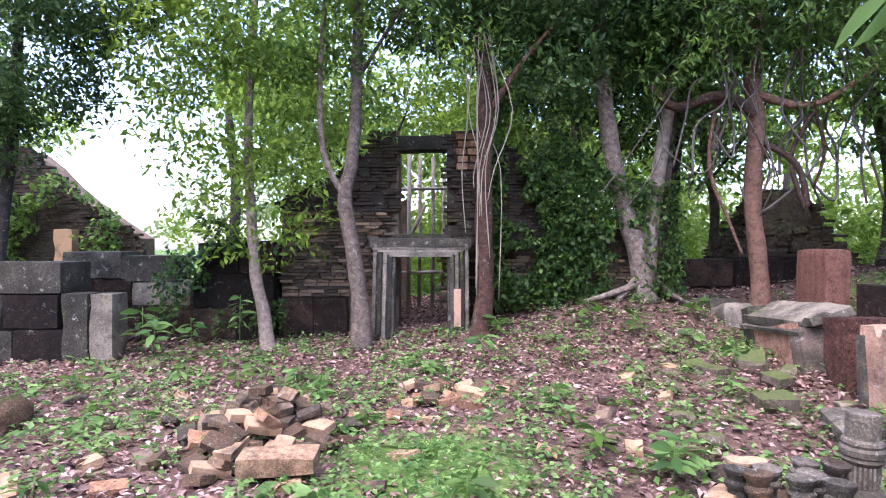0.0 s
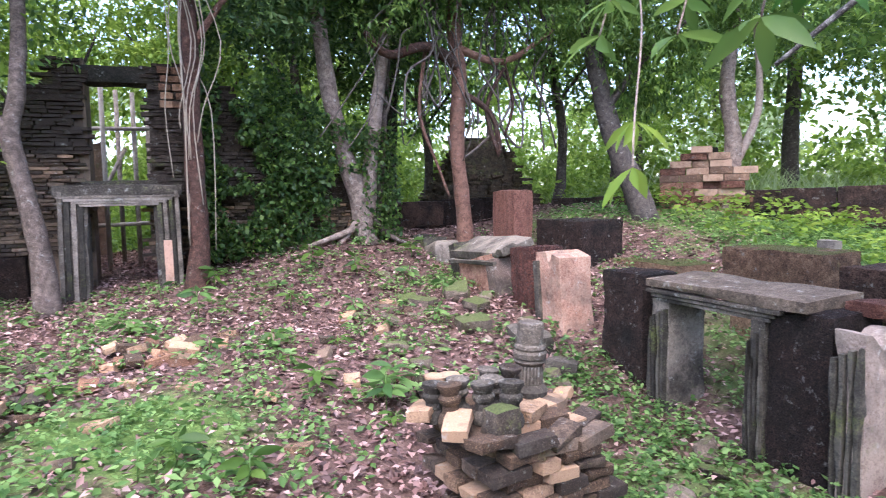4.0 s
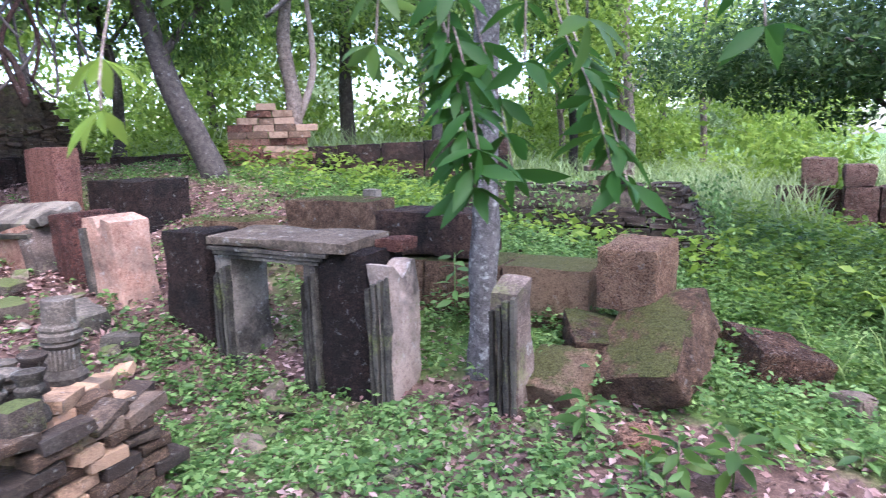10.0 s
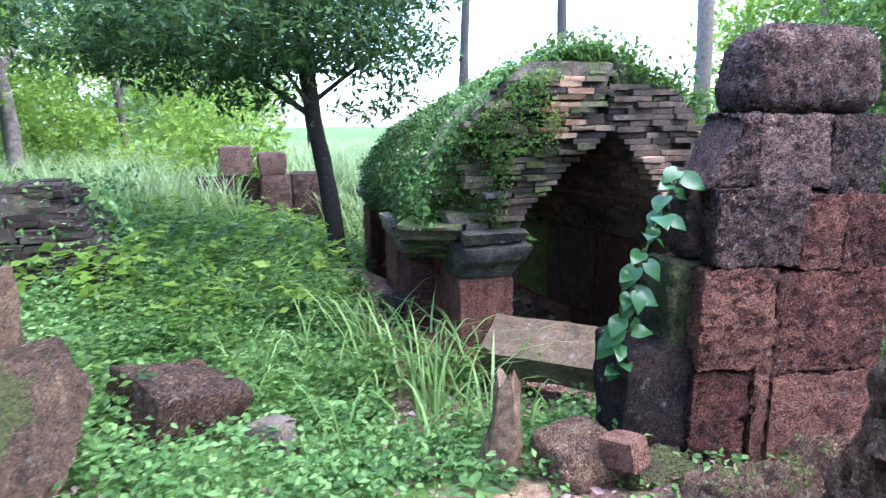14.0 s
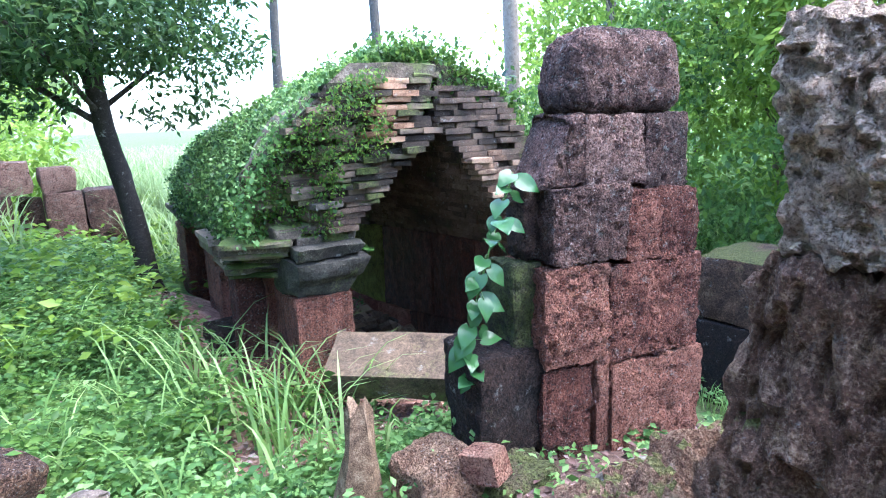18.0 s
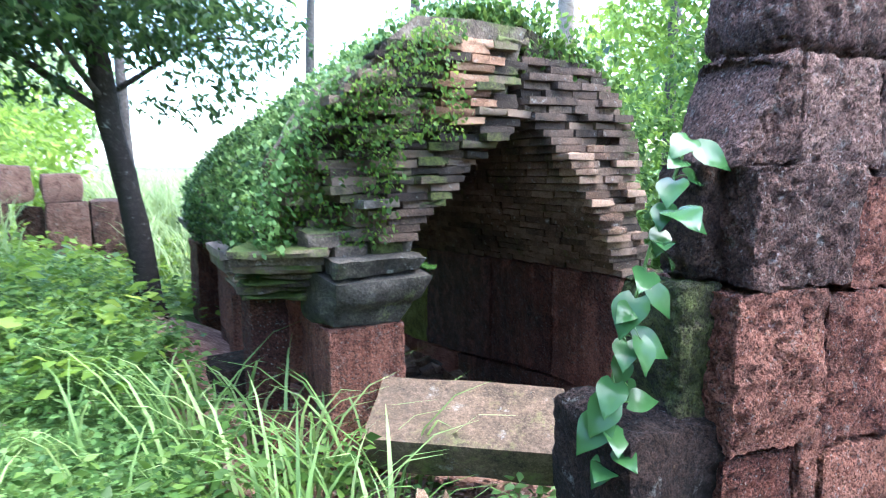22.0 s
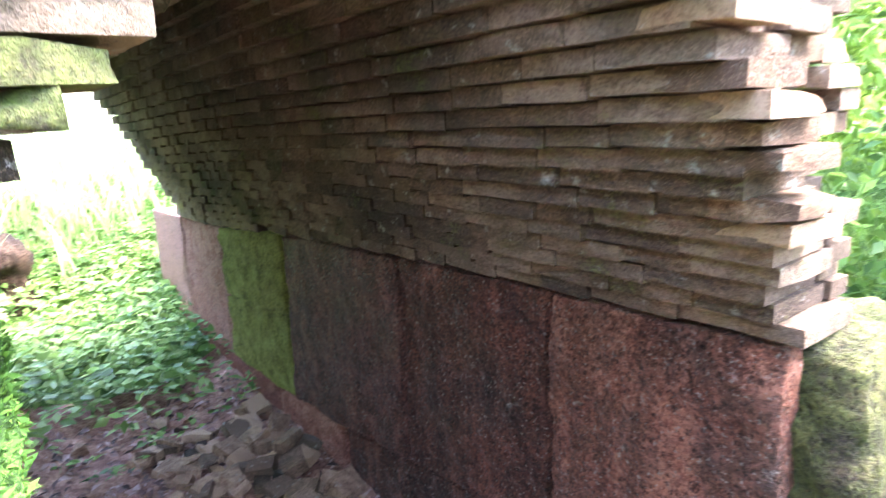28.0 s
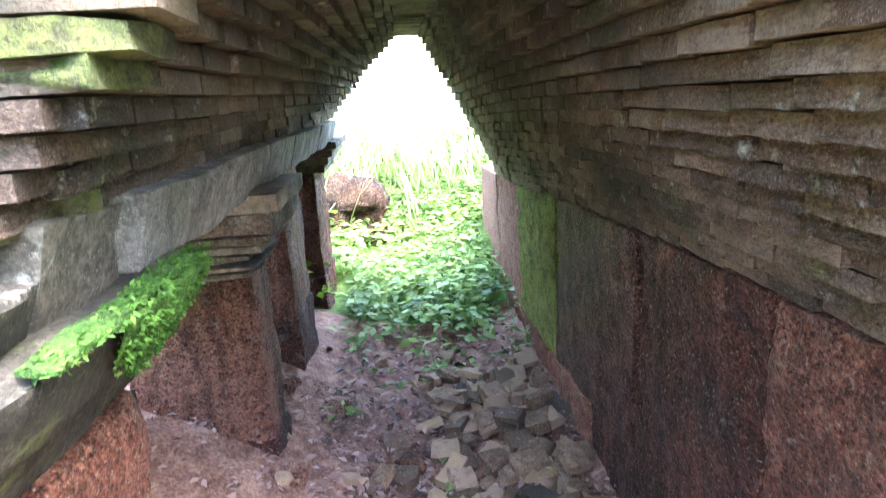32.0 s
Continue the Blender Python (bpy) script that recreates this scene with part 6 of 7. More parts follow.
# fig with several stems and spreading roots
tree(at_ground(2.9, 8.75), [([(0, 0, 0), (-0.1, 0, 0.7), (-0.35, 0.05, 1.6), (-0.55, 0, 2.7), (-0.7, 0, 4.5)], 0.17, 0.09), ([(0.0, 0, 0), (0.1, 0, 1.2), (0.3, 0, 2.5), (0.55, 0, 4.2)], 0.14, 0.07), ([(0.12, 0.05, 0), (0.3, 0.1, 1.3), (0.45, 0.1, 2.8)], 0.1, 0.05),
      ([(0, -0.05, 0.35), (-0.3, -0.15, 0.22), (-0.7, -0.25, 0.10), (-1.0, -0.3, 0.02)], 0.065, 0.03), ([(0.05, -0.05, 0.4), (0.3, -0.12, 0.15), (0.55, -0.2, 0.0)], 0.06, 0.025), ([(-0.1, -0.02, 0.45), (-0.28, -0.12, 0.2), (-0.5, -0.2, 0.02)], 0.06, 0.025)],
     [(-0.5, 0, 4.6, 1.6, 1.3, 1.3), (0.8, -0.2, 4.4, 1.5, 1.3, 1.2), (0.4, 0.1, 3.2, 0.9, 0.6, 0.6), (0.75, 0, 2.0, 0.4, 0.4, 0.6), (-1.2, 0.3, 3.3, 0.9, 0.6, 0.8)], BARK, LEAF_DARK, "pale multi-stemmed fig tree with spreading roots", 18000, 0.12)
tree(at_ground(4.35, 8.35), [([(0, 0, 0), (-0.03, 0, 0.9), (-0.12, 0, 1.8), (-0.05, 0, 2.8), (-0.1, 0.05, 3.6), (0.1, 0, 5.5)], 0.125, 0.10), ([(-0.05, 0, 2.9), (-0.6, -0.1, 3.15), (-1.2, -0.1, 3.0), (-1.5, 0, 3.3)], 0.09, 0.05), ([(-0.08, 0, 3.2), (0.6, -0.2, 3.0), (1.4, -0.3, 3.5)], 0.07, 0.03),
      ([(-0.1, 0, 2.6), (0.35, -0.25, 2.2), (0.45, -0.3, 1.6), (0.3, -0.2, 2.3), (0.55, -0.3, 2.9)], 0.045, 0.03), ([(-0.6, 0, 3.1), (-0.75, -0.1, 2.2), (-0.5, -0.1, 1.5), (-0.3, -0.1, 1.0)], 0.03, 0.02), ([(0.6, -0.2, 3.0), (0.75, -0.2, 2.4), (0.6, -0.2, 1.9)], 0.03, 0.02)],
     [(0, 0, 4.6, 2.0, 1.5, 1.0), (-1.1, -0.2, 3.7, 0.9, 0.8, 0.6), (1.2, -0.3, 3.6, 1.2, 0.9, 0.7), (0.2, -0.2, 5.6, 1.8, 1.6, 1.0)], BARK_RED, LEAF, "old red-barked tree with twisted limbs and lianas", 16000, 0.12, droop=0.9, width=0.32)
tree(at_ground(4.2, 11.2), [([(0, 0, 0), (0, 0, 1.5), (0.15, 0, 3.5), (0.1, 0, 6)], 0.14, 0.08)], [(0, 0, 4.6, 1.8, 1.5, 1.5), (-0.8, -0.3, 3.2, 0.8, 0.7, 0.8)], BARK_DARK, LEAF_DARK, "dark tree behind the court wall", 6000, 0.14)
tree(at_ground(7.05, 7.3), [([(0, 0, -0.1), (-0.2, 0.15, 0.6), (-0.42, 0.35, 1.3), (-0.6, 0.55, 2.4), (-0.7, 0.7, 3.6), (-0.6, 0.8, 6)], 0.20, 0.10), ([(-0.5, 0.45, 1.8), (0.2, 0.2, 2.7), (0.9, -0.1, 3.3)], 0.07, 0.03)],
     [(0.3, 0.2, 2.4, 0.8, 0.7, 0.8), (-0.6, 0.1, 3.0, 1.0, 0.8, 0.6), (0.4, 0.1, 3.4, 1.4, 1.2, 0.8), (-0.8, 0.6, 4.6, 1.9, 1.6, 1.2), (1.5, -0.4, 4.0, 1.3, 1.2, 0.9), (-0.2, 0.2, 2.1, 0.35, 0.35, 0.7)], BARK_DARK, LEAF, "leaning dark tree with hanging foliage over a low wall", 20000, 0.13, droop=1.0, width=0.3)
tree(at_ground(8.55, 7.2, 0.0), [([(0, 0, 0), (0.1, -0.05, 1.0), (0.0, 0, 2.0), (0.15, 0, 3.2), (0.1, 0, 5)], 0.16, 0.07), ([(0.05, 0, 0.6), (0.35, -0.3, 1.6), (0.3, -0.25, 3.0)], 0.08, 0.04)],
     [(0, 0, 4.8, 1.8, 1.6, 1.2)], BARK, LEAF, "pale tree growing over the brick pier", 5000, 0.13)
tree(at_ground(12.6, 9.0), [([(0, 0, 0), (0, 0, 2), (0.1, 0, 4), (0, 0, 8)], 0.2, 0.1)], [(0, 0, 5.2, 2.6, 2.4, 1.9), (-1.5, 0, 3.8, 1.3, 1.2, 1.0), (1.6, -0.6, 4.0, 1.2, 1.2, 1.0)], BARK_DARK, LEAF, "straight dark-trunked tree beyond the meadow edge", 9000, 0.16)
# lianas in the old tree and along the court's north side
lia = []
for i in range(24):
    x, y = 4.35 + rng.uniform(-1.0, 1.2), 8.15 + rng.normal(0, 0.2)
    q = [(x, y, 5.0)]
    for k in range(5):
        q.append((q[-1][0] + rng.normal(0, 0.22), y + rng.normal(0, 0.08), q[-1][2] - rng.uniform(0.25, 0.75)))
    if i % 3 == 0:
        q.append((q[-1][0] + rng.uniform(-0.5, 0.5), y, q[-1][2] + 0.35))
    pth = smooth_path(q, 5)
    lia.append(tube(pth, [rng.uniform(0.007, 0.02)] * len(pth), 6))
tagged(new("lianas", join_meshes("lianas", lia, BARK_DARK)), "dark twisted lianas hanging in the old tree", "lianas", kind="stuff")
tree(at_ground(-6.2, 8.4), [([(0, 0, 0), (0.1, 0, 1.6), (0.3, 0, 3.4), (0.4, 0, 6)], 0.1, 0.05)], [(0.6, -0.6, 4.2, 1.4, 1.0, 1.1), (-0.6, 0, 3.7, 1.2, 0.9, 0.7), (1.6, -0.6, 5.0, 1.2, 1.0, 0.9), (0.2, -0.3, 3.0, 0.7, 0.6, 0.5), (1.3, -0.2, 3.5, 0.45, 0.4, 0.4)], BARK_DARK, LEAF_DARK, "dark leafy tree overhanging the court's west corner", 16000, 0.11)
# Light leaf tone pales these far trees in place of haze.
for x, y, h in ((13.0, 2.4, 6), (17.5, 5.2, 8), (15.0, 3.0, 7), (19.0, 1.6, 8)):
    tree(at_ground(x, y), [([(0, 0, 0), (0.1, 0, 1.6), (-0.1, 0.1, 3.4), (0.1, 0, h)], 0.11, 0.05), ([(0, 0, 2.2), (0.7, -0.3, 3.0), (1.1, -0.4, 3.6)], 0.04, 0.02)],
         [(0, 0, h * 0.72, 1.9, 1.9, 1.4), (0.9, -0.6, h * 0.5, 1.3, 1.3, 1.0), (-0.6, 0.8, h * 0.5, 1.3, 1.4, 1.0), (0.1, -0.3, h * 0.36, 1.2, 1.4, 0.7)], BARK, LEAF_BRIGHT, "leafy tree beyond the overgrown plinth", 4200, 0.15)
# lichen-spotted tree among the frames, with its low leafy branch
tree(at_ground(4.45, 1.72), [([(0, 0, 0), (0.0, 0, 0.8), (0.02, -0.02, 1.6), (0.03, -0.04, 2.6), (0.1, -0.1, 4.2), (0.0, 0, 6.5)], 0.115, 0.08), ([(0.04, -0.04, 2.9), (-0.8, -0.4, 3.2), (-1.8, -1.0, 2.9), (-2.3, -1.3, 2.35)], 0.035, 0.012), ([(-1.3, -0.7, 3.1), (-1.9, -0.5, 2.7), (-2.3, -0.2, 2.3)], 0.018, 0.008)],
          [(0.2, 0.1, 4.6, 1.6, 1.6, 1.0), (-1.0, -0.2, 5.0, 1.5, 1.3, 0.9)], BARK_SPOT, LEAF, "slim tree with lichen-spotted bark among the buried frames", 6000, 0.13, flare=0.03)
tree(at_ground(9.3, -1.9), [([(0, 0, 0), (-0.06, 0.10, 1.0), (-0.12, 0.28, 2.2), (-0.15, 0.45, 4.5)], 0.115, 0.085), ([(-0.1, 0.25, 2.0), (-0.9, 0.8, 2.6), (-1.6, 1.2, 2.8)], 0.03, 0.012), ([(-0.1, 0.2, 2.1), (0.4, -0.7, 2.7), (0.7, -1.3, 2.8)], 0.03, 0.012), ([(-0.1, 0.25, 1.9), (-0.1, 1.1, 2.5), (0.1, 1.9, 2.7)], 0.04, 0.015)],
     [(-0.2, 0.3, 3.4, 1.7, 1.9, 0.5), (-1.0, 1.0, 2.75, 1.1, 1.0, 0.5), (0.4, -0.8, 2.75, 0.9, 0.9, 0.4), (0.2, 1.7, 2.75, 1.1, 1.1, 0.55), (-0.6, 0.2, 2.8, 1.2, 1.0, 0.5), (0.1, 2.6, 2.9, 0.9, 1.0, 0.5), (-0.3, 1.0, 2.2, 0.7, 0.6, 0.25), (-0.1, -0.5, 2.1, 0.6, 0.5, 0.22)], BARK_DARK, LEAF_DARK, "dark small-leaved tree between the plinth and the vault", 25000, 0.095)
tree(at_ground(1.90, -1.22), [([(0, 0, 0), (-0.02, 0, 0.6), (0.0, -0.03, 1.2), (0.06, -0.10, 2.4), (0.1, 0, 4.2)], 0.075, 0.045)],
     [(0.2, 0.2, 4.0, 1.0, 1.0, 0.6)], BARK, LEAF, "slim grey sapling beside the path", 1500, 0.12, flare=0.02)
tree((11.0, -9.0, -0.4), [([(0, 0, 0), (0, 0, 3), (0.1, 0, 9)], 0.17, 0.12)], [(0, 0, 9, 2.5, 2.5, 1.5)], BARK, LEAF, "tall straight pale trunk behind the vault", 4000, 0.16)
for x, y, h in ((6.5, -10.5, 7), (4.6, -9.2, 6), (7.6, -9.4, 7), (3.2, -8.0, 5.5)):
    tree((x, y, -0.6), [([(0, 0, 0), (0.1, 0, 1.5), (0.3, 0.1, 3.2), (0.2, 0, h)], 0.13, 0.05), ([(0.15, 0, 1.6), (0.8, 0.3, 2.8), (1.2, 0.4, 3.8)], 0.05, 0.02)],
         [(0, 0, h * 0.75, 2.0, 1.8, 1.6), (0.8, 0.5, h * 0.5, 1.4, 1.2, 1.1), (-0.8, 0.3, h * 0.42, 1.2, 1.2, 1.0), (0.2, 0.6, 1.3, 1.4, 0.9, 1.0)], BARK, LEAF_BRIGHT, "light-green tree at the wood's edge", 9000, 0.15, name="tree")

# crowded trees behind the court
for x, y, h, lf in ((-1.8, 12.5, 7, LEAF_BRIGHT), (0.9, 13.2, 7.5, LEAF_BRIGHT), (2.6, 11.5, 6.5, LEAF), (5.6, 12.8, 7, LEAF), (-8.5, 9.0, 7, LEAF_DARK), (7.6, 10.5, 6.5, LEAF), (9.8, 11.5, 7, LEAF_BRIGHT), (1.6, 14.5, 8, LEAF_BRIGHT), (-3.2, 15.0, 7, LEAF_BRIGHT), (10.8, 5.6, 6, LEAF), (14.5, 4.0, 7, LEAF)):
    tree(at_ground(x, y), [([(0, 0, 0), (0.1, 0, 1.6), (-0.1, 0.1, 3.4), (0.1, 0, h)], 0.12, 0.05), ([(0, 0, 2.2), (0.7, -0.3, 3.2), (1.1, -0.4, 4.0)], 0.04, 0.02), ([(-0.05, 0, 2.6), (-0.7, 0.1, 3.5), (-1.2, 0.2, 4.2)], 0.04, 0.02)],
         [(0, 0, h * 0.72, 1.9, 1.5, 1.4), (0.9, -0.3, h * 0.52, 1.3, 1.0, 1.0), (-0.9, 0.1, h * 0.55, 1.4, 1.0, 1.0), (0.1, -0.3, h * 0.38, 1.1, 0.8, 0.7)], BARK_DARK, lf, "leafy tree of the wood behind the court", 5500, 0.16)

# big drooping leaves of the low branch over the frames
def palm_branch(pts, nodes, size, mat, label="hanging branch with large drooping green leaves", r=0.0035):
    """A twig with fans of long leaflets at its nodes."""
    path = smooth_path(pts, 8)
    b = thing("leafy_branch", (0, 0, 0), label, "branch", "low branches")
    V, F = tube(path, [r] * len(path), 6)
    part("twig", mesh_of("twig", V, F, BARK, True), b)
    for k in range(nodes):
        p = path[int((0.35 + 0.65 * (k + 1) / nodes) * (len(path) - 1))]
        a0 = rng.uniform(0, 6.28)
        for q in range(int(rng.integers(4, 7))):
            a = a0 + q * 1.15
            dr = np.array([[math.cos(a), math.sin(a), -0.55 + rng.normal(0, 0.25)]])
            part("leaf", leaves("leaf", np.array([tuple(p)]), dr, np.array([size * rng.uniform(0.65, 1.15)]), mat, 0.31, 0.3, True, 0.25), b)


for i in range(12):
    bear = radians(29 + 5.6 * i + rng.uniform(-2.5, 2.5))
    dd = rng.uniform(1.45, 2.1)
    x, y = 0.29 + dd * math.sin(bear), -0.04 + dd * math.cos(bear)
    z = (1.78 if i < 7 else 1.72) + rng.uniform(-0.08, 0.30)
    palm_branch([(x + 0.9, y + 0.35, 2.75), (x + 0.5, y + 0.2, z + 0.75), (x + 0.15, y + 0.05, z + 0.42), (x, y, z + (0.14 if i < 6 else 0.03))], 5, 0.155, LEAF if i < 3 else LEAF_BROAD if i % 3 else LEAF)
for i in range(7):
    x, y, z = rng.uniform(1.85, 2.2), rng.uniform(-0.05, 0.75), rng.uniform(1.30, 1.58)
    palm_branch([(x + 0.7, y + 0.5, 2.6), (x + 0.35, y + 0.28, z + 0.55), (x + 0.12, y + 0.1, z + 0.25), (x, y, z)], 5, 0.15, LEAF_BROAD)
palm_branch([(2.2, 2.3, 2.6), (1.75, 1.75, 2.1), (1.45, 1.45, 1.7), (1.4, 1.4, 1.56)], 2, 0.14, LEAF_BRIGHT)
palm_branch([(1.84, -1.1, 1.28), (1.82, -1.0, 1.3), (1.79, -0.92, 1.27), (1.77, -0.88, 1.22)], 2, 0.12, LEAF_BRIGHT, "sprig of bright green leaves on the sapling", 0.004)
palm_branch([(1.84, -1.1, 0.98), (1.81, -1.0, 1.04), (1.76, -0.9, 1.0)], 2, 0.13, LEAF_BRIGHT, "sprig of bright green leaves on the sapling", 0.004)

tagged(new("shrubs", crown_mesh("shrubs", [(6.2, -6.4, 0.5, 0.9, 0.7, 1.0), (7.4, -6.7, 0.8, 1.0, 0.8, 1.2), (8.7, -7.0, 0.7, 1.0, 0.8, 1.1), (5.1, -7.0, 0.4, 0.8, 0.7, 0.9), (6.8, -7.6, 2.0, 1.1, 0.8, 0.8), (10.0, -6.9, 0.8, 1.0, 0.9, 1.2)], 14000, 0.10, LEAF, 0.4, 0.5)), "green shrubs behind the ruined vault", "shrubs", kind="stuff")


# ---- far woods and meadow ----
def ring_woods():
    blobs = []
    for k in range(260):
        a = rng.uniform(0, 2 * math.pi)
        r = rng.uniform(17, 34)
        x, y = 3 + r * math.cos(a), 2 + r * math.sin(a)
        h = rng.uniform(0.2, 9.5)
        east = math.degrees(math.atan2(y + 0.6, x - 2.0))
        north = math.degrees(math.atan2(x, y))
        if -47 < east < -5 or (-34 < north < -19 and h > 2.6):
            continue
        blobs.append((x, y, h, rng.uniform(1.2, 2.6), rng.uniform(1.2, 2.6), rng.uniform(0.9, 2.0)))
    return blobs


# Pale leaf tone paints the distance haze into the wood.
tagged(new("far_woods", crown_mesh("far_woods", ring_woods(), 170000, 0.30, LEAF_BRIGHT, 0.3, 0.5)), "dense green wood closing the view all round", "trees", kind="stuff")
thicket = []
for k in range(60):
    bear, r = radians(rng.uniform(2, 66)), rng.uniform(15, 20)
    thicket.append((r * math.sin(bear), r * math.cos(bear), rng.uniform(0.6, 6.5), rng.uniform(0.9, 1.8), rng.uniform(0.9, 1.8), rng.uniform(0.7, 1.3)))
tagged(new("shrubs", crown_mesh("shrubs", thicket, 26000, 0.20, LEAF_BRIGHT, 0.3, 0.5)), "leafy green thicket behind the ruined court", "shrubs", kind="stuff")
bushes = []
for k in range(150):
    ang = rng.uniform(-1.5, 1.9)
    r = rng.uniform(11.5, 20)
    if -44 < math.degrees(math.atan2(2.6 + r * math.sin(ang), 1 + r * math.cos(ang))) < -4:
        continue
    bushes.append((3 + r * math.cos(ang), 2 + r * math.sin(ang), rng.uniform(0.3, 1.6) + 0.1 * (r - 11), rng.uniform(0.7, 1.6), rng.uniform(0.7, 1.6), rng.uniform(0.6, 1.3)))
tagged(new("shrubs", crown_mesh("shrubs", bushes, 60000, 0.17, LEAF_BRIGHT, 0.3, 0.5)), "light green shrubs and bushes round the clearing", "shrubs", kind="stuff")
# Second ring paler still, its haze also put into the leaf colour.
tagged(new("far_woods", crown_mesh("far_woods", [(b[0] * 1.1, b[1] * 1.1, b[2] * 0.7, b[3], b[4], b[5]) for b in ring_woods()], 70000, 0.30, MEADOW, 0.3, 0.5)), "undergrowth of the wood, leaves paled for haze", "trees", kind="stuff")
for k in range(26):
    a = 2 * math.pi * k / 26 + rng.uniform(-0.1, 0.1)
    r = rng.uniform(15, 24)
    x, y = 3 + r * math.cos(a), 2 + r * math.sin(a)
    h = rng.uniform(5, 9)
    thing("bare_tree", (x, y, gz(x, y) - 0.1), "slim bare trunk in the wood", "tree", "far trunks", me=limb_mesh("bare_tree", [(0, 0, 0), (rng.normal(0, .2), 0, h / 2), (rng.normal(0, .3), 0, h)], 0.15, 0.08, BARK_DARK, 8))


def scatter(n, x0, x1, y0, y1, keep):
    x, y = rng.uniform(x0, x1, n), rng.uniform(y0, y1, n)
    ok = rng.random(n) < keep(x, y)
    return x[ok], y[ok]


def free(x, y):
    """1 on open ground, 0 where stones stand or the passage walls are."""
    u = (x - 5.77) * 0.996 - (y + 3.45) * 0.087
    v = (x - 5.77) * 0.087 + (y + 3.45) * 0.996
    inside = (u > 0) & (u < 5.1) & (np.abs(v) > 0.66) & (v < 1.7) & (v > -1.2)
    return np.where(inside, 0.0, 1.0)


in_passage = lambda x, y: (x > 5.2) & (x < 8.6) & (y + 3.45 + (x - 5.77) * 0.0875 < 1.3) & (y + 3.45 + (x - 5.77) * 0.0875 > -0.75)


# fallen leaves
def litter_keep(x, y):
    c = np.clip(1.15 - cover(x, y) * 1.25, 0.05, 1)
    return c * free(x, y) * np.where(y < 0, 0.6, 1.0)


for nm, mt, cnt, sz in (("fallen_leaves", LITTER, 110000, 0.062), ("fallen_leaves", LITTER_DARK, 50000, 0.065)):
    x, y = scatter(cnt, -8, 9.5, -4.5, 13, litter_keep)
    z = g(x, y) + rng.uniform(0.0, 0.05, len(x))
    al = rng.normal(0, 1, (len(x), 3)) * (1, 1, 0.28)
    tagged(new(nm, leaves(nm, np.stack([x, y, z], 1), al, rng.uniform(0.6, 1.4, len(x)) * sz, mt, 0.5, 0.5, upv=rng.normal(0, 0.45, (len(x), 3)) + (0, 0, 1))), "pinkish-brown fallen leaves covering the court", "leaf litter", kind="stuff")


x, y = scatter(9500, 5.2, 11.0, -4.7, -2.0, lambda x, y: np.where(in_passage(x, y), 1.0, 0.0))
tagged(new("fallen_leaves", leaves("fallen_leaves", np.stack([x, y, g(x, y) + rng.uniform(0.01, 0.05, len(x))], 1), rng.normal(0, 1, (len(x), 3)) * (1, 1, 0.28), rng.uniform(0.025, 0.055, len(x)), LITTER, 0.5, 0.5, upv=rng.normal(0, 0.45, (len(x), 3)) + (0, 0, 1))), "pale dry leaves on the passage floor", "leaf litter", kind="stuff")


# low herbs: rosettes of small leaves
def herbs(name, cnt, area, keep, size, hgt, mat, per, label):
    x, y = scatter(cnt, *area, keep)
    n = len(x)
    h = rng.uniform(0.3, 1.0, n) * hgt
    X, Y, H = np.repeat(x, per), np.repeat(y, per), np.repeat(h, per)
    a = rng.uniform(0, 2 * math.pi, n * per)
    spread = rng.uniform(0.0, 1.0, n * per)
    px, py = X + np.cos(a) * spread * size * 0.8, Y + np.sin(a) * spread * size * 0.8
    z = g(px, py) + H * rng.uniform(0.45, 1.0, n * per) + 0.01
    al = np.stack([np.cos(a), np.sin(a), rng.normal(-0.05, 0.3, n * per)], 1)
    tagged(new(name, leaves(name, np.stack([px, py, z], 1), al, rng.uniform(0.6, 1.25, n * per) * size, mat, 0.55, 0.3)), label, "plants", kind="stuff")


clump = np.vectorize(lambda x, y: noise.noise(Vector((x * 0.9, y * 0.9, 5.0))) + 0.5 * noise.noise(Vector((x * 3, y * 3, 2.0))))
herb_keep = lambda x, y: np.where(in_passage(x, y), 0.0, 1.0) * np.clip(cover(x, y) * 1.1 + clump(x, y) * 0.7 + 0.12, 0, 1) * free(x, y) * np.where(np.hypot(x - 3, y - 3) < 11, 1, 0.4)
herbs("low_herbs", 20000, (-7, 11, -4.5, 9), herb_keep, 0.055, 0.12, HERB, 6, "low green seedlings and herbs on the ground")
herbs("low_herbs", 3600, (-5, 4, 3.0, 8.6), lambda x, y: np.clip(0.22 + clump(x * 1.3 + 9, y * 1.3) * 0.9, 0.03, 1), 0.075, 0.14, HERB, 6, "green seedlings in the court's leaf litter")
herbs("low_herbs", 1500, (5.4, 9.4, -2.3, 0.4), lambda x, y: free(x, y) * np.clip(0.4 + 1.5 * clump(x * 1.7 + 4, y * 1.7), 0.02, 1), 0.075, 0.46, LEAF, 9, "tall leafy weeds along the vault's flank")
herbs("low_herbs", 5200, (4.4, 8.2, -2.7, 1.4), lambda x, y: free(x, y) * np.clip(0.5 + 1.3 * clump(x * 2.2, y * 2.2), 0.05, 1), 0.05, 0.14, HERB, 6, "leafy weeds covering the ground before the vault")
herbs("low_herbs", 1700, (2.3, 3.95, 0.6, 4.6), lambda x, y: np.clip(0.55 + clump(x * 2, y * 2) * 0.8, 0.05, 1), 0.06, 0.13, HERB, 6, "low green weeds at the foot of the door frames")
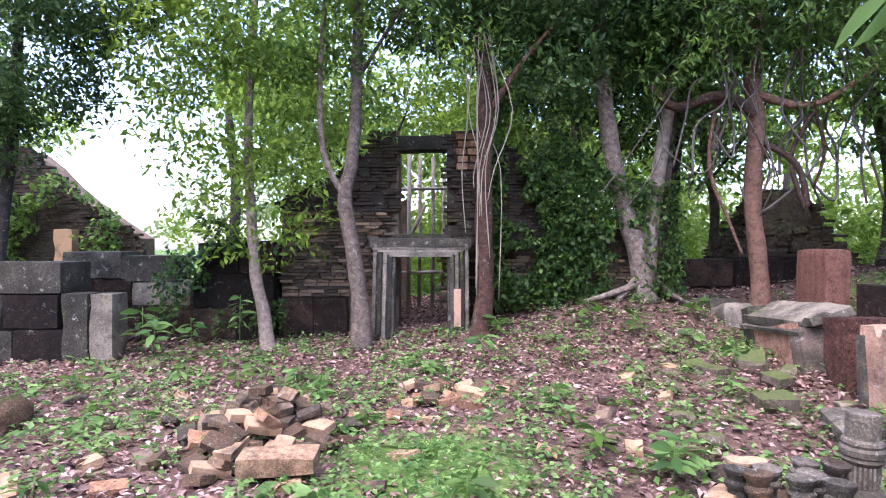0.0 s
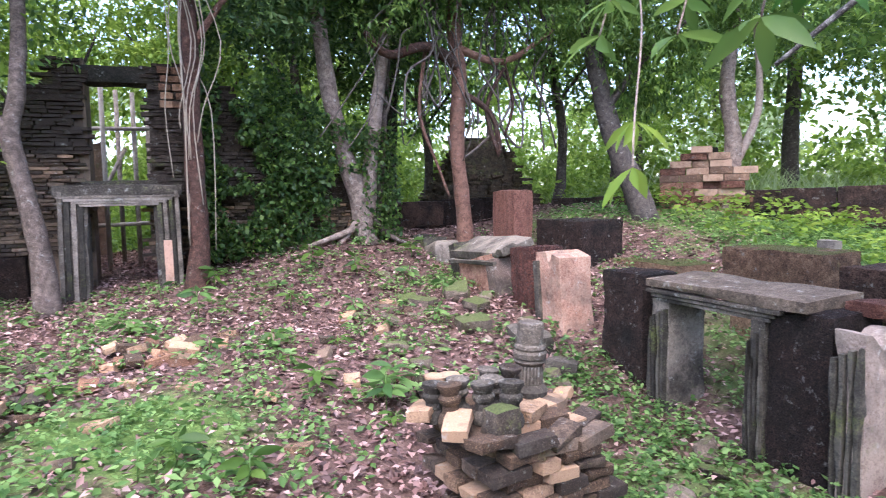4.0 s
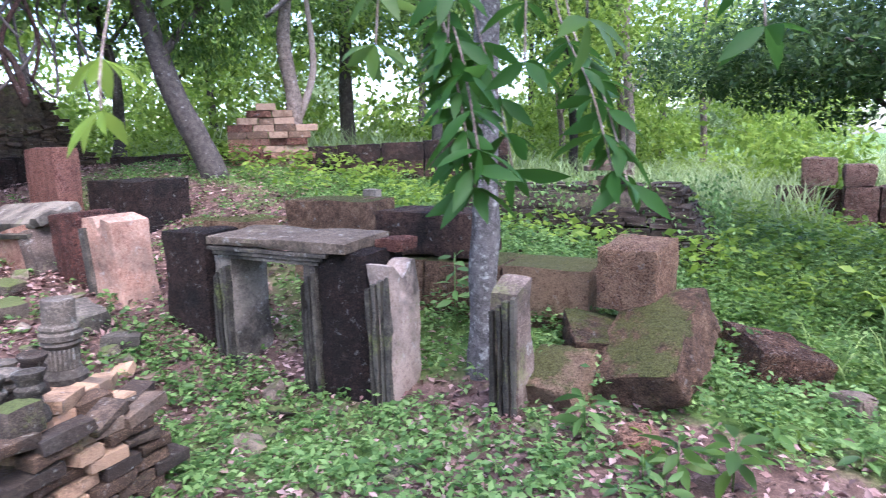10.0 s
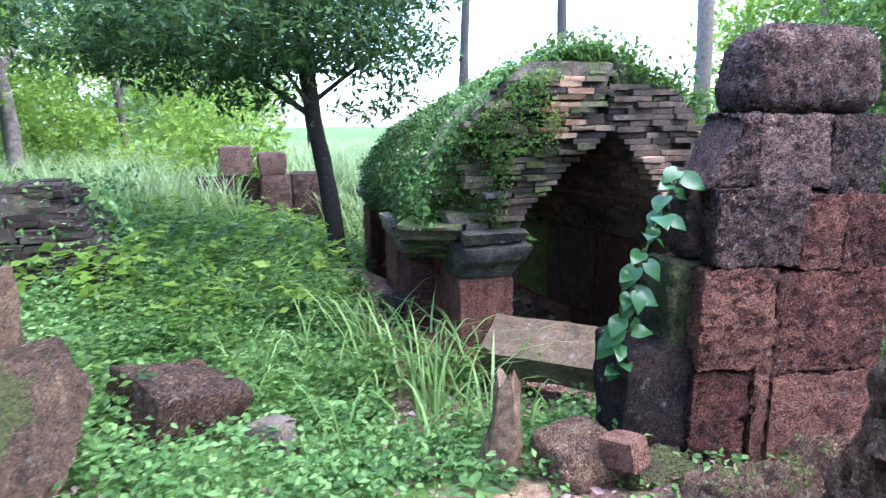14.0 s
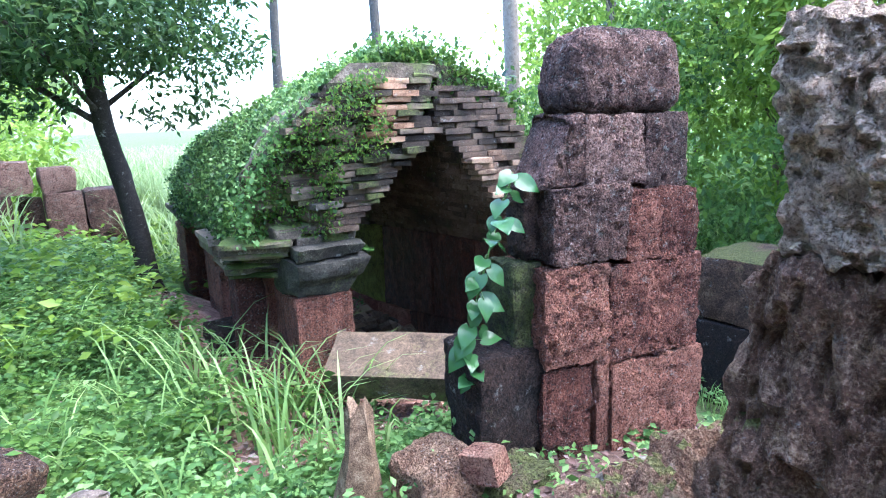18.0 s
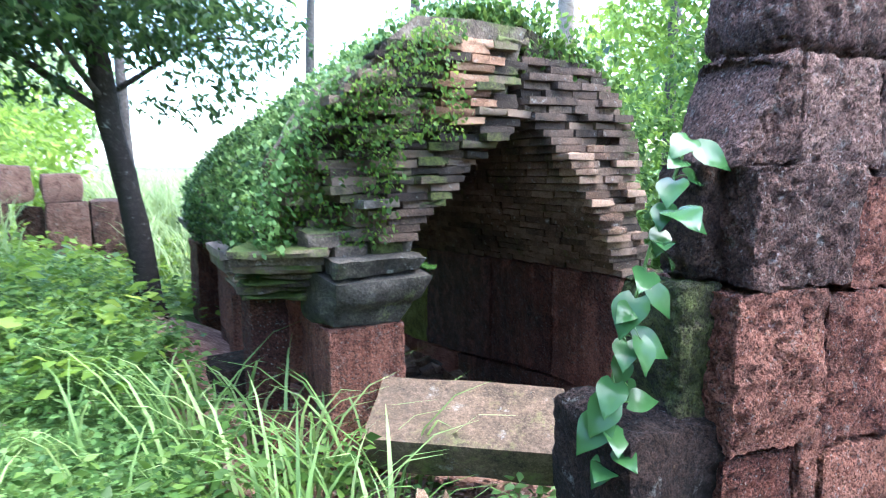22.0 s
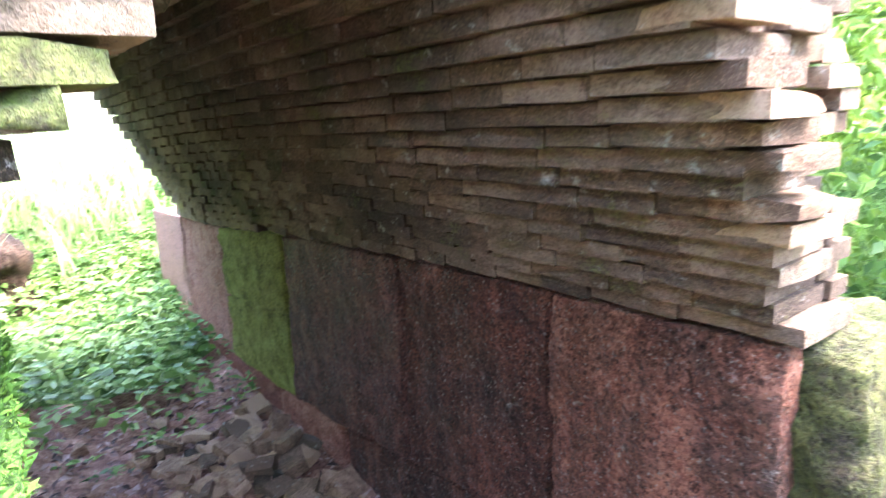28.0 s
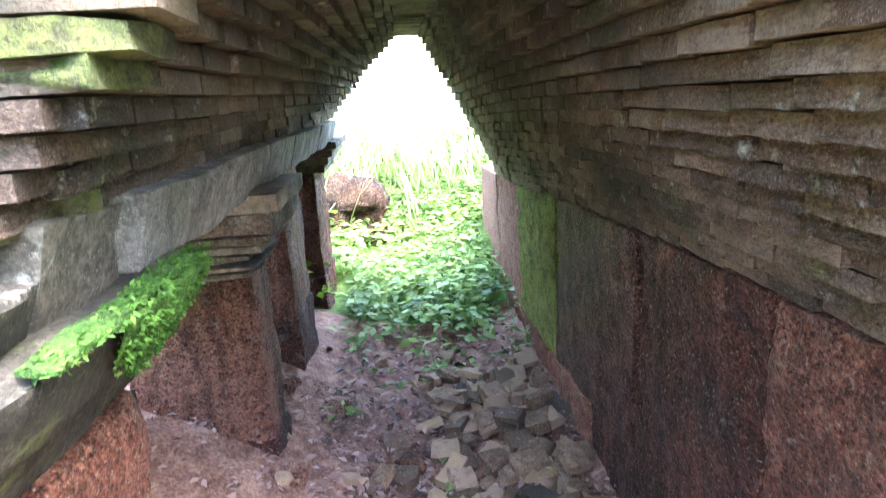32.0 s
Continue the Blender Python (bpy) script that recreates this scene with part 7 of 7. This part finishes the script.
herbs("low_herbs", 9000, (3.6, 12, -3, 6), lambda x, y: herb_keep(x, y) * (x > 4.2) * np.clip(cover(x, y) * 1.3 - 0.1, 0, 1), 0.062, 0.28, HERB, 8, "lush leafy weeds among the stones")
herbs("low_herbs", 5000, (7, 22, -3, 12), lambda x, y: cover(x, y), 0.13, 0.5, LEAF_BRIGHT, 7, "bright green weeds in the clearing")
herbs("low_herbs", 1500, (9.8, 15, -6.5, -1.2), lambda x, y: free(x, y), 0.10, 0.26, HERB, 8, "broad-leaved weeds beyond the passage")
# Lighter GRASS leaves stand in for light on the next two patches of weeds.
herbs("low_herbs", 420, (6.0, 9.2, -4.6, -3.0), lambda x, y: free(x, y) * np.clip((x - 8.8) / 1.0, 0.05, 1), 0.07, 0.11, GRASS, 8, "light green weeds on the passage floor")
herbs("low_herbs", 1000, (8.9, 12.5, -5.2, -2.6), lambda x, y: free(x, y) * np.clip((x - 9.1) / 1.2, 0.04, 1), 0.10, 0.28, GRASS, 8, "bright broad-leaved weeds at the passage's far mouth")
block("boulder", (12.2, -3.3, -1.0), (0.95, 0.85, 0.8), LATERITE_DARK, "brown rough boulder among weeds beyond the passage", "stone", r=0.3, lump=0.22, rough=0.06, pits=0.03, cell=0.04)


def tufts(name, cnt, area, keep, length, width, mat, per, label, droop=0.6):
    x, y = scatter(cnt, *area, keep)
    n = len(x)
    X, Y = np.repeat(x, per) + rng.normal(0, 0.05, n * per), np.repeat(y, per) + rng.normal(0, 0.05, n * per)
    lean = rng.normal(0, 1, (n * per, 3))
    tagged(new(name, blades(name, np.stack([X, Y, g(X, Y) - 0.02], 1), lean, rng.uniform(0.5, 1.2, n * per) * length, rng.uniform(0.7, 1.3, n * per) * width, mat, droop)), label, "grass", kind="stuff")


tufts("grass", 1100, (4.2, 8, -2.6, 1.2), lambda x, y: np.clip(np.exp(-((x - 5.6) ** 2 / 1.6 + (y + 1.2) ** 2 / 1.3)) + 0.08, 0, 1) * free(x, y), 0.085, 0.005, GRASS, 6, "fine green grass before the passage")
tufts("grass", 5000, (3.5, 11, -10, -4.7), lambda x, y: 0.9 * free(x, y), 0.3, 0.008, GRASS, 6, "green grass behind the ruined vault")
herbs("low_herbs", 2500, (2.5, 10, -9, -4.7), lambda x, y: free(x, y), 0.06, 0.2, HERB, 8, "leafy weeds behind the ruined vault")
tufts("tall_grass", 34, (5.0, 6.7, -2.5, -1.35), lambda x, y: 1 + 0 * x, 0.88, 0.026, GRASS, 5, "tall broad-bladed grass before the lintel", 0.55)
tufts("tall_grass", 26, (4.9, 7.6, -2.2, -0.6), lambda x, y: free(x, y), 0.72, 0.018, GRASS, 4, "tall arching grass by the ruined vault", 0.55)
tufts("meadow_grass", 900, (11.5, 17, -7.5, -2.0), lambda x, y: np.clip((x - 11.5) / 2, 0.1, 1), 1.3, 0.028, MEADOW, 6, "tall pale grass beyond the passage", 0.5)
tufts("meadow_grass", 9000, (9, 26, -9, 14), lambda x, y: np.where(((x - 3) ** 2 + (y - 2) ** 2 > 60) & ((x > 14) | (y > -0.8)), 0.7, 0.0), 1.1, 0.03, MEADOW, 5, "tall pale green meadow grass", 0.45)
tufts("meadow_grass", 2500, (-16, -5, 10, 26), lambda x, y: 0.8 + 0 * x, 1.0, 0.03, MEADOW, 5, "tall pale green meadow grass", 0.45)


# creepers over the vault and the gate wall
def creeper(name, pts, size, mat, label):
    n = len(pts)
    al = rng.normal(0, 0.6, (n, 3))
    al[:, 2] -= 0.5
    tagged(new(name, leaves(name, pts, al, rng.uniform(0.6, 1.3, n) * size, mat, 0.7, 0.25)), label, "creeper", kind="stuff")


def on_vault(n, prof, u0, u1, lift):
    k = rng.uniform(0, len(prof) - 1.001, n)
    i = k.astype(int)
    f = k - i
    P = np.array(prof)
    a = P[i] * (1 - f)[:, None] + P[i + 1] * f[:, None]
    u = rng.uniform(u0, u1, n)
    loc = np.stack([u, a[:, 0] * (0.5 + 0.5 * sink(u)) + rng.normal(0, 0.05, n), a[:, 1] * sink(u) + rng.uniform(0.0, lift, n)], 1)
    keep = clump(loc[:, 0] * 2.4, loc[:, 1] * 2.4 + loc[:, 2]) > rng.uniform(-0.25, 0.35, n)
    loc = loc[keep]
    R = np.array(PM)[:3, :3]
    return loc @ R.T + np.array(PM)[:3, 3]


creeper("creeper", on_vault(14000, NORTH_OUT[4:10], 0.5, 4.7, 0.2), 0.045, LEAF_DARK, "dark weeds on the vault's flank")
creeper("creeper", on_vault(36000, NORTH_OUT[:9], 0.22, 4.7, 0.16), 0.042, HERB, "small-leaved creepers covering the vault's back")
creeper("creeper", on_vault(15000, [(-1.0, 1.10), (-0.8, 1.42), (-0.55, 1.62), (-0.25, 1.80), (0.05, 1.86), (0.4, 1.80), (0.8, 1.54)], 0.14, 3.5, 0.26), 0.05, LEAF, "broad-leaved creepers crowning the vault")
creeper("creeper", on_vault(2200, [(-1.15, 0.6), (-1.0, 1.3), (-0.7, 1.7)], 0.2, 5.0, 0.2), 0.08, LEAF_DARK, "creepers on the vault's south shoulder")
n = 11000
a = rng.uniform(-0.8, 0.8, n)
dome = np.interp(a, [-0.8, -0.55, -0.25, 0.05, 0.4, 0.8], [1.40, 1.60, 1.78, 1.86, 1.80, 1.56])
z = dome + 0.10 - rng.uniform(0.0, 1.0, n) ** 2 * 0.5
keep = rng.random(n) < 0.5 + clump(a * 5, z * 5)
loc = np.stack([0.17 + 0.10 * np.maximum(0, z - 0.6) - rng.uniform(-0.30, 0.12, n), a, z], 1)[keep]
creeper("creeper", loc @ np.array(PM)[:3, :3].T + np.array(PM)[:3, 3], 0.048, LEAF, "broad-leaved creepers hanging over the vault's mouth")
n = 24000
a = rng.uniform(0.45, 1.56, n)
z = rng.uniform(0.60, 1.75, n)
thick = np.clip((a - 0.38) * 1.0, 0.10, 0.45) * (0.62 + clump(a * 4.5, z * 4.5) * 0.9)
keep = ((a > 0.85) | (z > 1.15)) & (z < np.interp(a, [q[0] for q in NORTH_OUT[:8]], [q[1] for q in NORTH_OUT[:8]]) + 0.05) & (rng.random(n) < thick)
a, z = a[keep], z[keep]
loc = np.stack([np.array([north_u(p, q) for p, q in zip(a, z)]) - 0.08 - rng.uniform(0.0, 0.16, len(a)), a, z], 1)
loc = loc @ np.array(PM)[:3, :3].T + np.array(PM)[:3, 3]
half = rng.random(len(loc)) < 0.6
creeper("creeper", loc[half], 0.034, LEAF, "small weeds and creepers on the vault's broken shoulder")
creeper("creeper", loc[~half], 0.022, LEAF_BRIGHT, "light green small-leaved weeds on the vault's broken shoulder")
n = 26000
x = rng.uniform(0.55, 3.4, n)
z = rng.uniform(0.7, 4.1, n)
keep = (z < np.array([right_top(a) for a in x]) + 0.75) & (clump(x * 1.5, z * 1.5) > -0.35)
pts = np.stack([x, GY - rng.uniform(0.03, 0.45, n), z], 1)[keep]
creeper("creeper", pts[::2], 0.085, LEAF_DARK, "dark creepers hanging over the gate's east wall")
creeper("creeper", pts[1::3], 0.075, LEAF, "green creepers hanging over the gate's east wall")
n = 7000
x, y, z = 8.7 + rng.uniform(-1.15, 1.1, n), 2.3 + rng.uniform(-2.1, 2.1, n), rng.uniform(0.02, 0.98, n)
side = (np.abs(x - 8.7) > 0.80 - 0.35 * z) | (np.abs(y - 2.3) > 1.80 - 0.35 * z) | (z > 0.86)
ok = side & (clump(x * 1.8 + z, y * 1.8) > 0.0)
creeper("creeper", np.stack([x, y, z], 1)[ok], 0.06, HERB, "weeds growing between the plinth's courses")
n = 6000
x, z = rng.uniform(-12.5, -7.2, n), rng.uniform(0.8, 4.6, n)
ok = (z < np.array([ft(q) for q in x]) + 0.25) & (clump(x * 0.8, z * 0.8) > -0.1)
creeper("creeper", np.stack([x, 13.9 - rng.uniform(0.0, 0.5, n), z], 1)[ok], 0.15, LEAF, "creepers over the far brick wall")
n = 2600
x, z = rng.uniform(-4.1, -2.2, n), rng.uniform(0.4, 2.0, n)
creeper("creeper", np.stack([x, GY - 0.25 - rng.uniform(0.0, 0.3, n), z], 1)[clump(x * 1.5, z * 1.5) > 0.0], 0.09, LEAF_DARK, "creepers on the low west wall")


# ---- seedlings with whorls of big leaves ----
def seedling(x, y, h, size, n, mat, label):
    s = thing("seedling", (x, y, gz(x, y) - 0.01, 0, 0, rng.uniform(0, 360)), label, "plant", "seedlings")
    V, F = tube([(0, 0, 0), (0.01, 0.0, h)], [0.006, 0.004], 5)
    part("stem", mesh_of("stem", V, F, HERB, True), s)
    a = np.arange(n) * 2.4 + rng.uniform(0, 6)
    hh = h * (0.45 + 0.55 * np.arange(n) / n)
    base = np.stack([np.cos(a) * 0.02, np.sin(a) * 0.02, hh], 1)
    al = np.stack([np.cos(a), np.sin(a), rng.normal(0.05, 0.2, n)], 1)
    part("leaves", leaves("leaves", base, al, rng.uniform(0.75, 1.2, n) * size, mat, 0.36, 0.3, True, 0.25), s)


for x, y, h, sz in [(0.45, 7.0, 0.38, 0.2), (0.7, 8.0, 0.3, 0.18), (1.15, 4.5, 0.22, 0.16), (1.55, 4.1, 0.32, 0.2), (1.7, 4.3, 0.28, 0.18), (0.15, 3.6, 0.2, 0.16), (0.5, 3.3, 0.18, 0.16), (1.0, 5.6, 0.2, 0.14), (1.9, 8.0, 0.35, 0.2), (-1.5, 6.4, 0.22, 0.16), (-1.2, 6.1, 0.2, 0.15),
                    (2.4, 7.6, 0.3, 0.18), (3.0, 7.3, 0.25, 0.17), (3.2, 6.7, 0.22, 0.15), (3.4, 8.2, 0.3, 0.18), (-3.6, 7.6, 0.6, 0.22), (-3.9, 7.9, 0.7, 0.24), (-3.3, 8.0, 0.5, 0.2), (3.65, -0.05, 0.3, 0.2), (3.5, 0.2, 0.26, 0.18), (3.75, 0.75, 0.3, 0.16), (-2.7, 8.1, 0.8, 0.18), (2.0, 6.4, 0.2, 0.14), (4.9, 2.2, 0.75, 0.15), (4.95, 2.0, 0.6, 0.14)]:
    seedling(x, y, h, sz, 14, HERB if rng.random() < 0.5 else LEAF, "green seedling with whorled leaves")
for i in range(46):
    x, y = rng.uniform(-4.2, 3.4), rng.uniform(3.0, 8.2)
    if abs(x - 1.9) > 0.8 or abs(y - 3.0) > 0.7:
        seedling(x, y, rng.uniform(0.08, 0.24), rng.uniform(0.09, 0.17), 9, HERB if rng.random() < 0.6 else LEAF, "green seedling with whorled leaves")
for i in range(26):
    x, y = rng.uniform(2.6, 4.6), rng.uniform(-2.2, 0.6)
    seedling(x, y, rng.uniform(0.08, 0.2), rng.uniform(0.09, 0.16), 9, HERB if rng.random() < 0.6 else LEAF_BRIGHT, "green seedling with whorled leaves")
# heart-leaved climber on the pillar's shoulder
cl = thing("climber", (0, 0, 0), "climbing plant with large glossy heart-shaped leaves on the pillar", "climber")
cp = smooth_path([(4.50, -2.62, -0.05), (4.48, -2.60, 0.25), (4.44, -2.66, 0.55), (4.42, -2.76, 0.85), (4.40, -2.86, 1.08)], 5)
V, F = tube(cp, [0.006] * len(cp), 6)
part("stem", mesh_of("stem", V, F, HERB, True), cl)


def heart_leaf(at, along, up, size, mat, parent):
    """A broad heart-shaped blade, notched at its stalk, folded along the rib, with a drooping tip."""
    along = Vector(along).normalized()
    side = along.cross(Vector(up)).normalized()
    nrm = side.cross(along)
    V, F = [], []
    rows = ((0.0, 0.20, -0.16), (0.08, 0.34, -0.10), (0.22, 0.42, 0), (0.40, 0.40, 0), (0.58, 0.31, 0), (0.76, 0.18, 0), (0.90, 0.07, 0), (1.0, 0.005, 0))
    for t, w, notch in rows:
        for sg in (-1, -0.5, 0, 0.5, 1):
            wave = 0.02 * math.sin(9 * t + 3 * sg)
            V.append(tuple(Vector(at) + along * size * (t + notch * abs(sg)) - nrm * size * (0.30 * t * t - 0.16 * abs(sg) * w - wave) + side * size * w * sg))
    for k in range(7):
        for q in range(4):
            o = 5 * k + q
            F.append([o, o + 1, o + 6, o + 5])
    part("leaf", mesh_of("leaf", V, F, mat, True), parent)


for i in range(30):
    p = cp[int(i * (len(cp) - 1) / 29)]
    sd = (1, -0.8, 0.45)[i % 3]
    d = Vector((-0.35 + rng.normal(0, 0.25), 0.8 * sd + rng.normal(0, 0.25), -0.35 + rng.normal(0, 0.25)))
    foot = p + d * rng.uniform(0.03, 0.09) + Vector((-0.03, 0.02, 0.02))
    V, F = tube([p, (p + foot) / 2 + Vector((0, 0, 0.01)), foot], [0.0025] * 3, 4)
    part("stalk", mesh_of("stalk", V, F, HERB, True), cl)
    heart_leaf(foot, d, (-0.55 + rng.normal(0, 0.2), 0.35 + rng.normal(0, 0.2), 0.8), rng.uniform(0.085, 0.15), CLIMBER, cl)
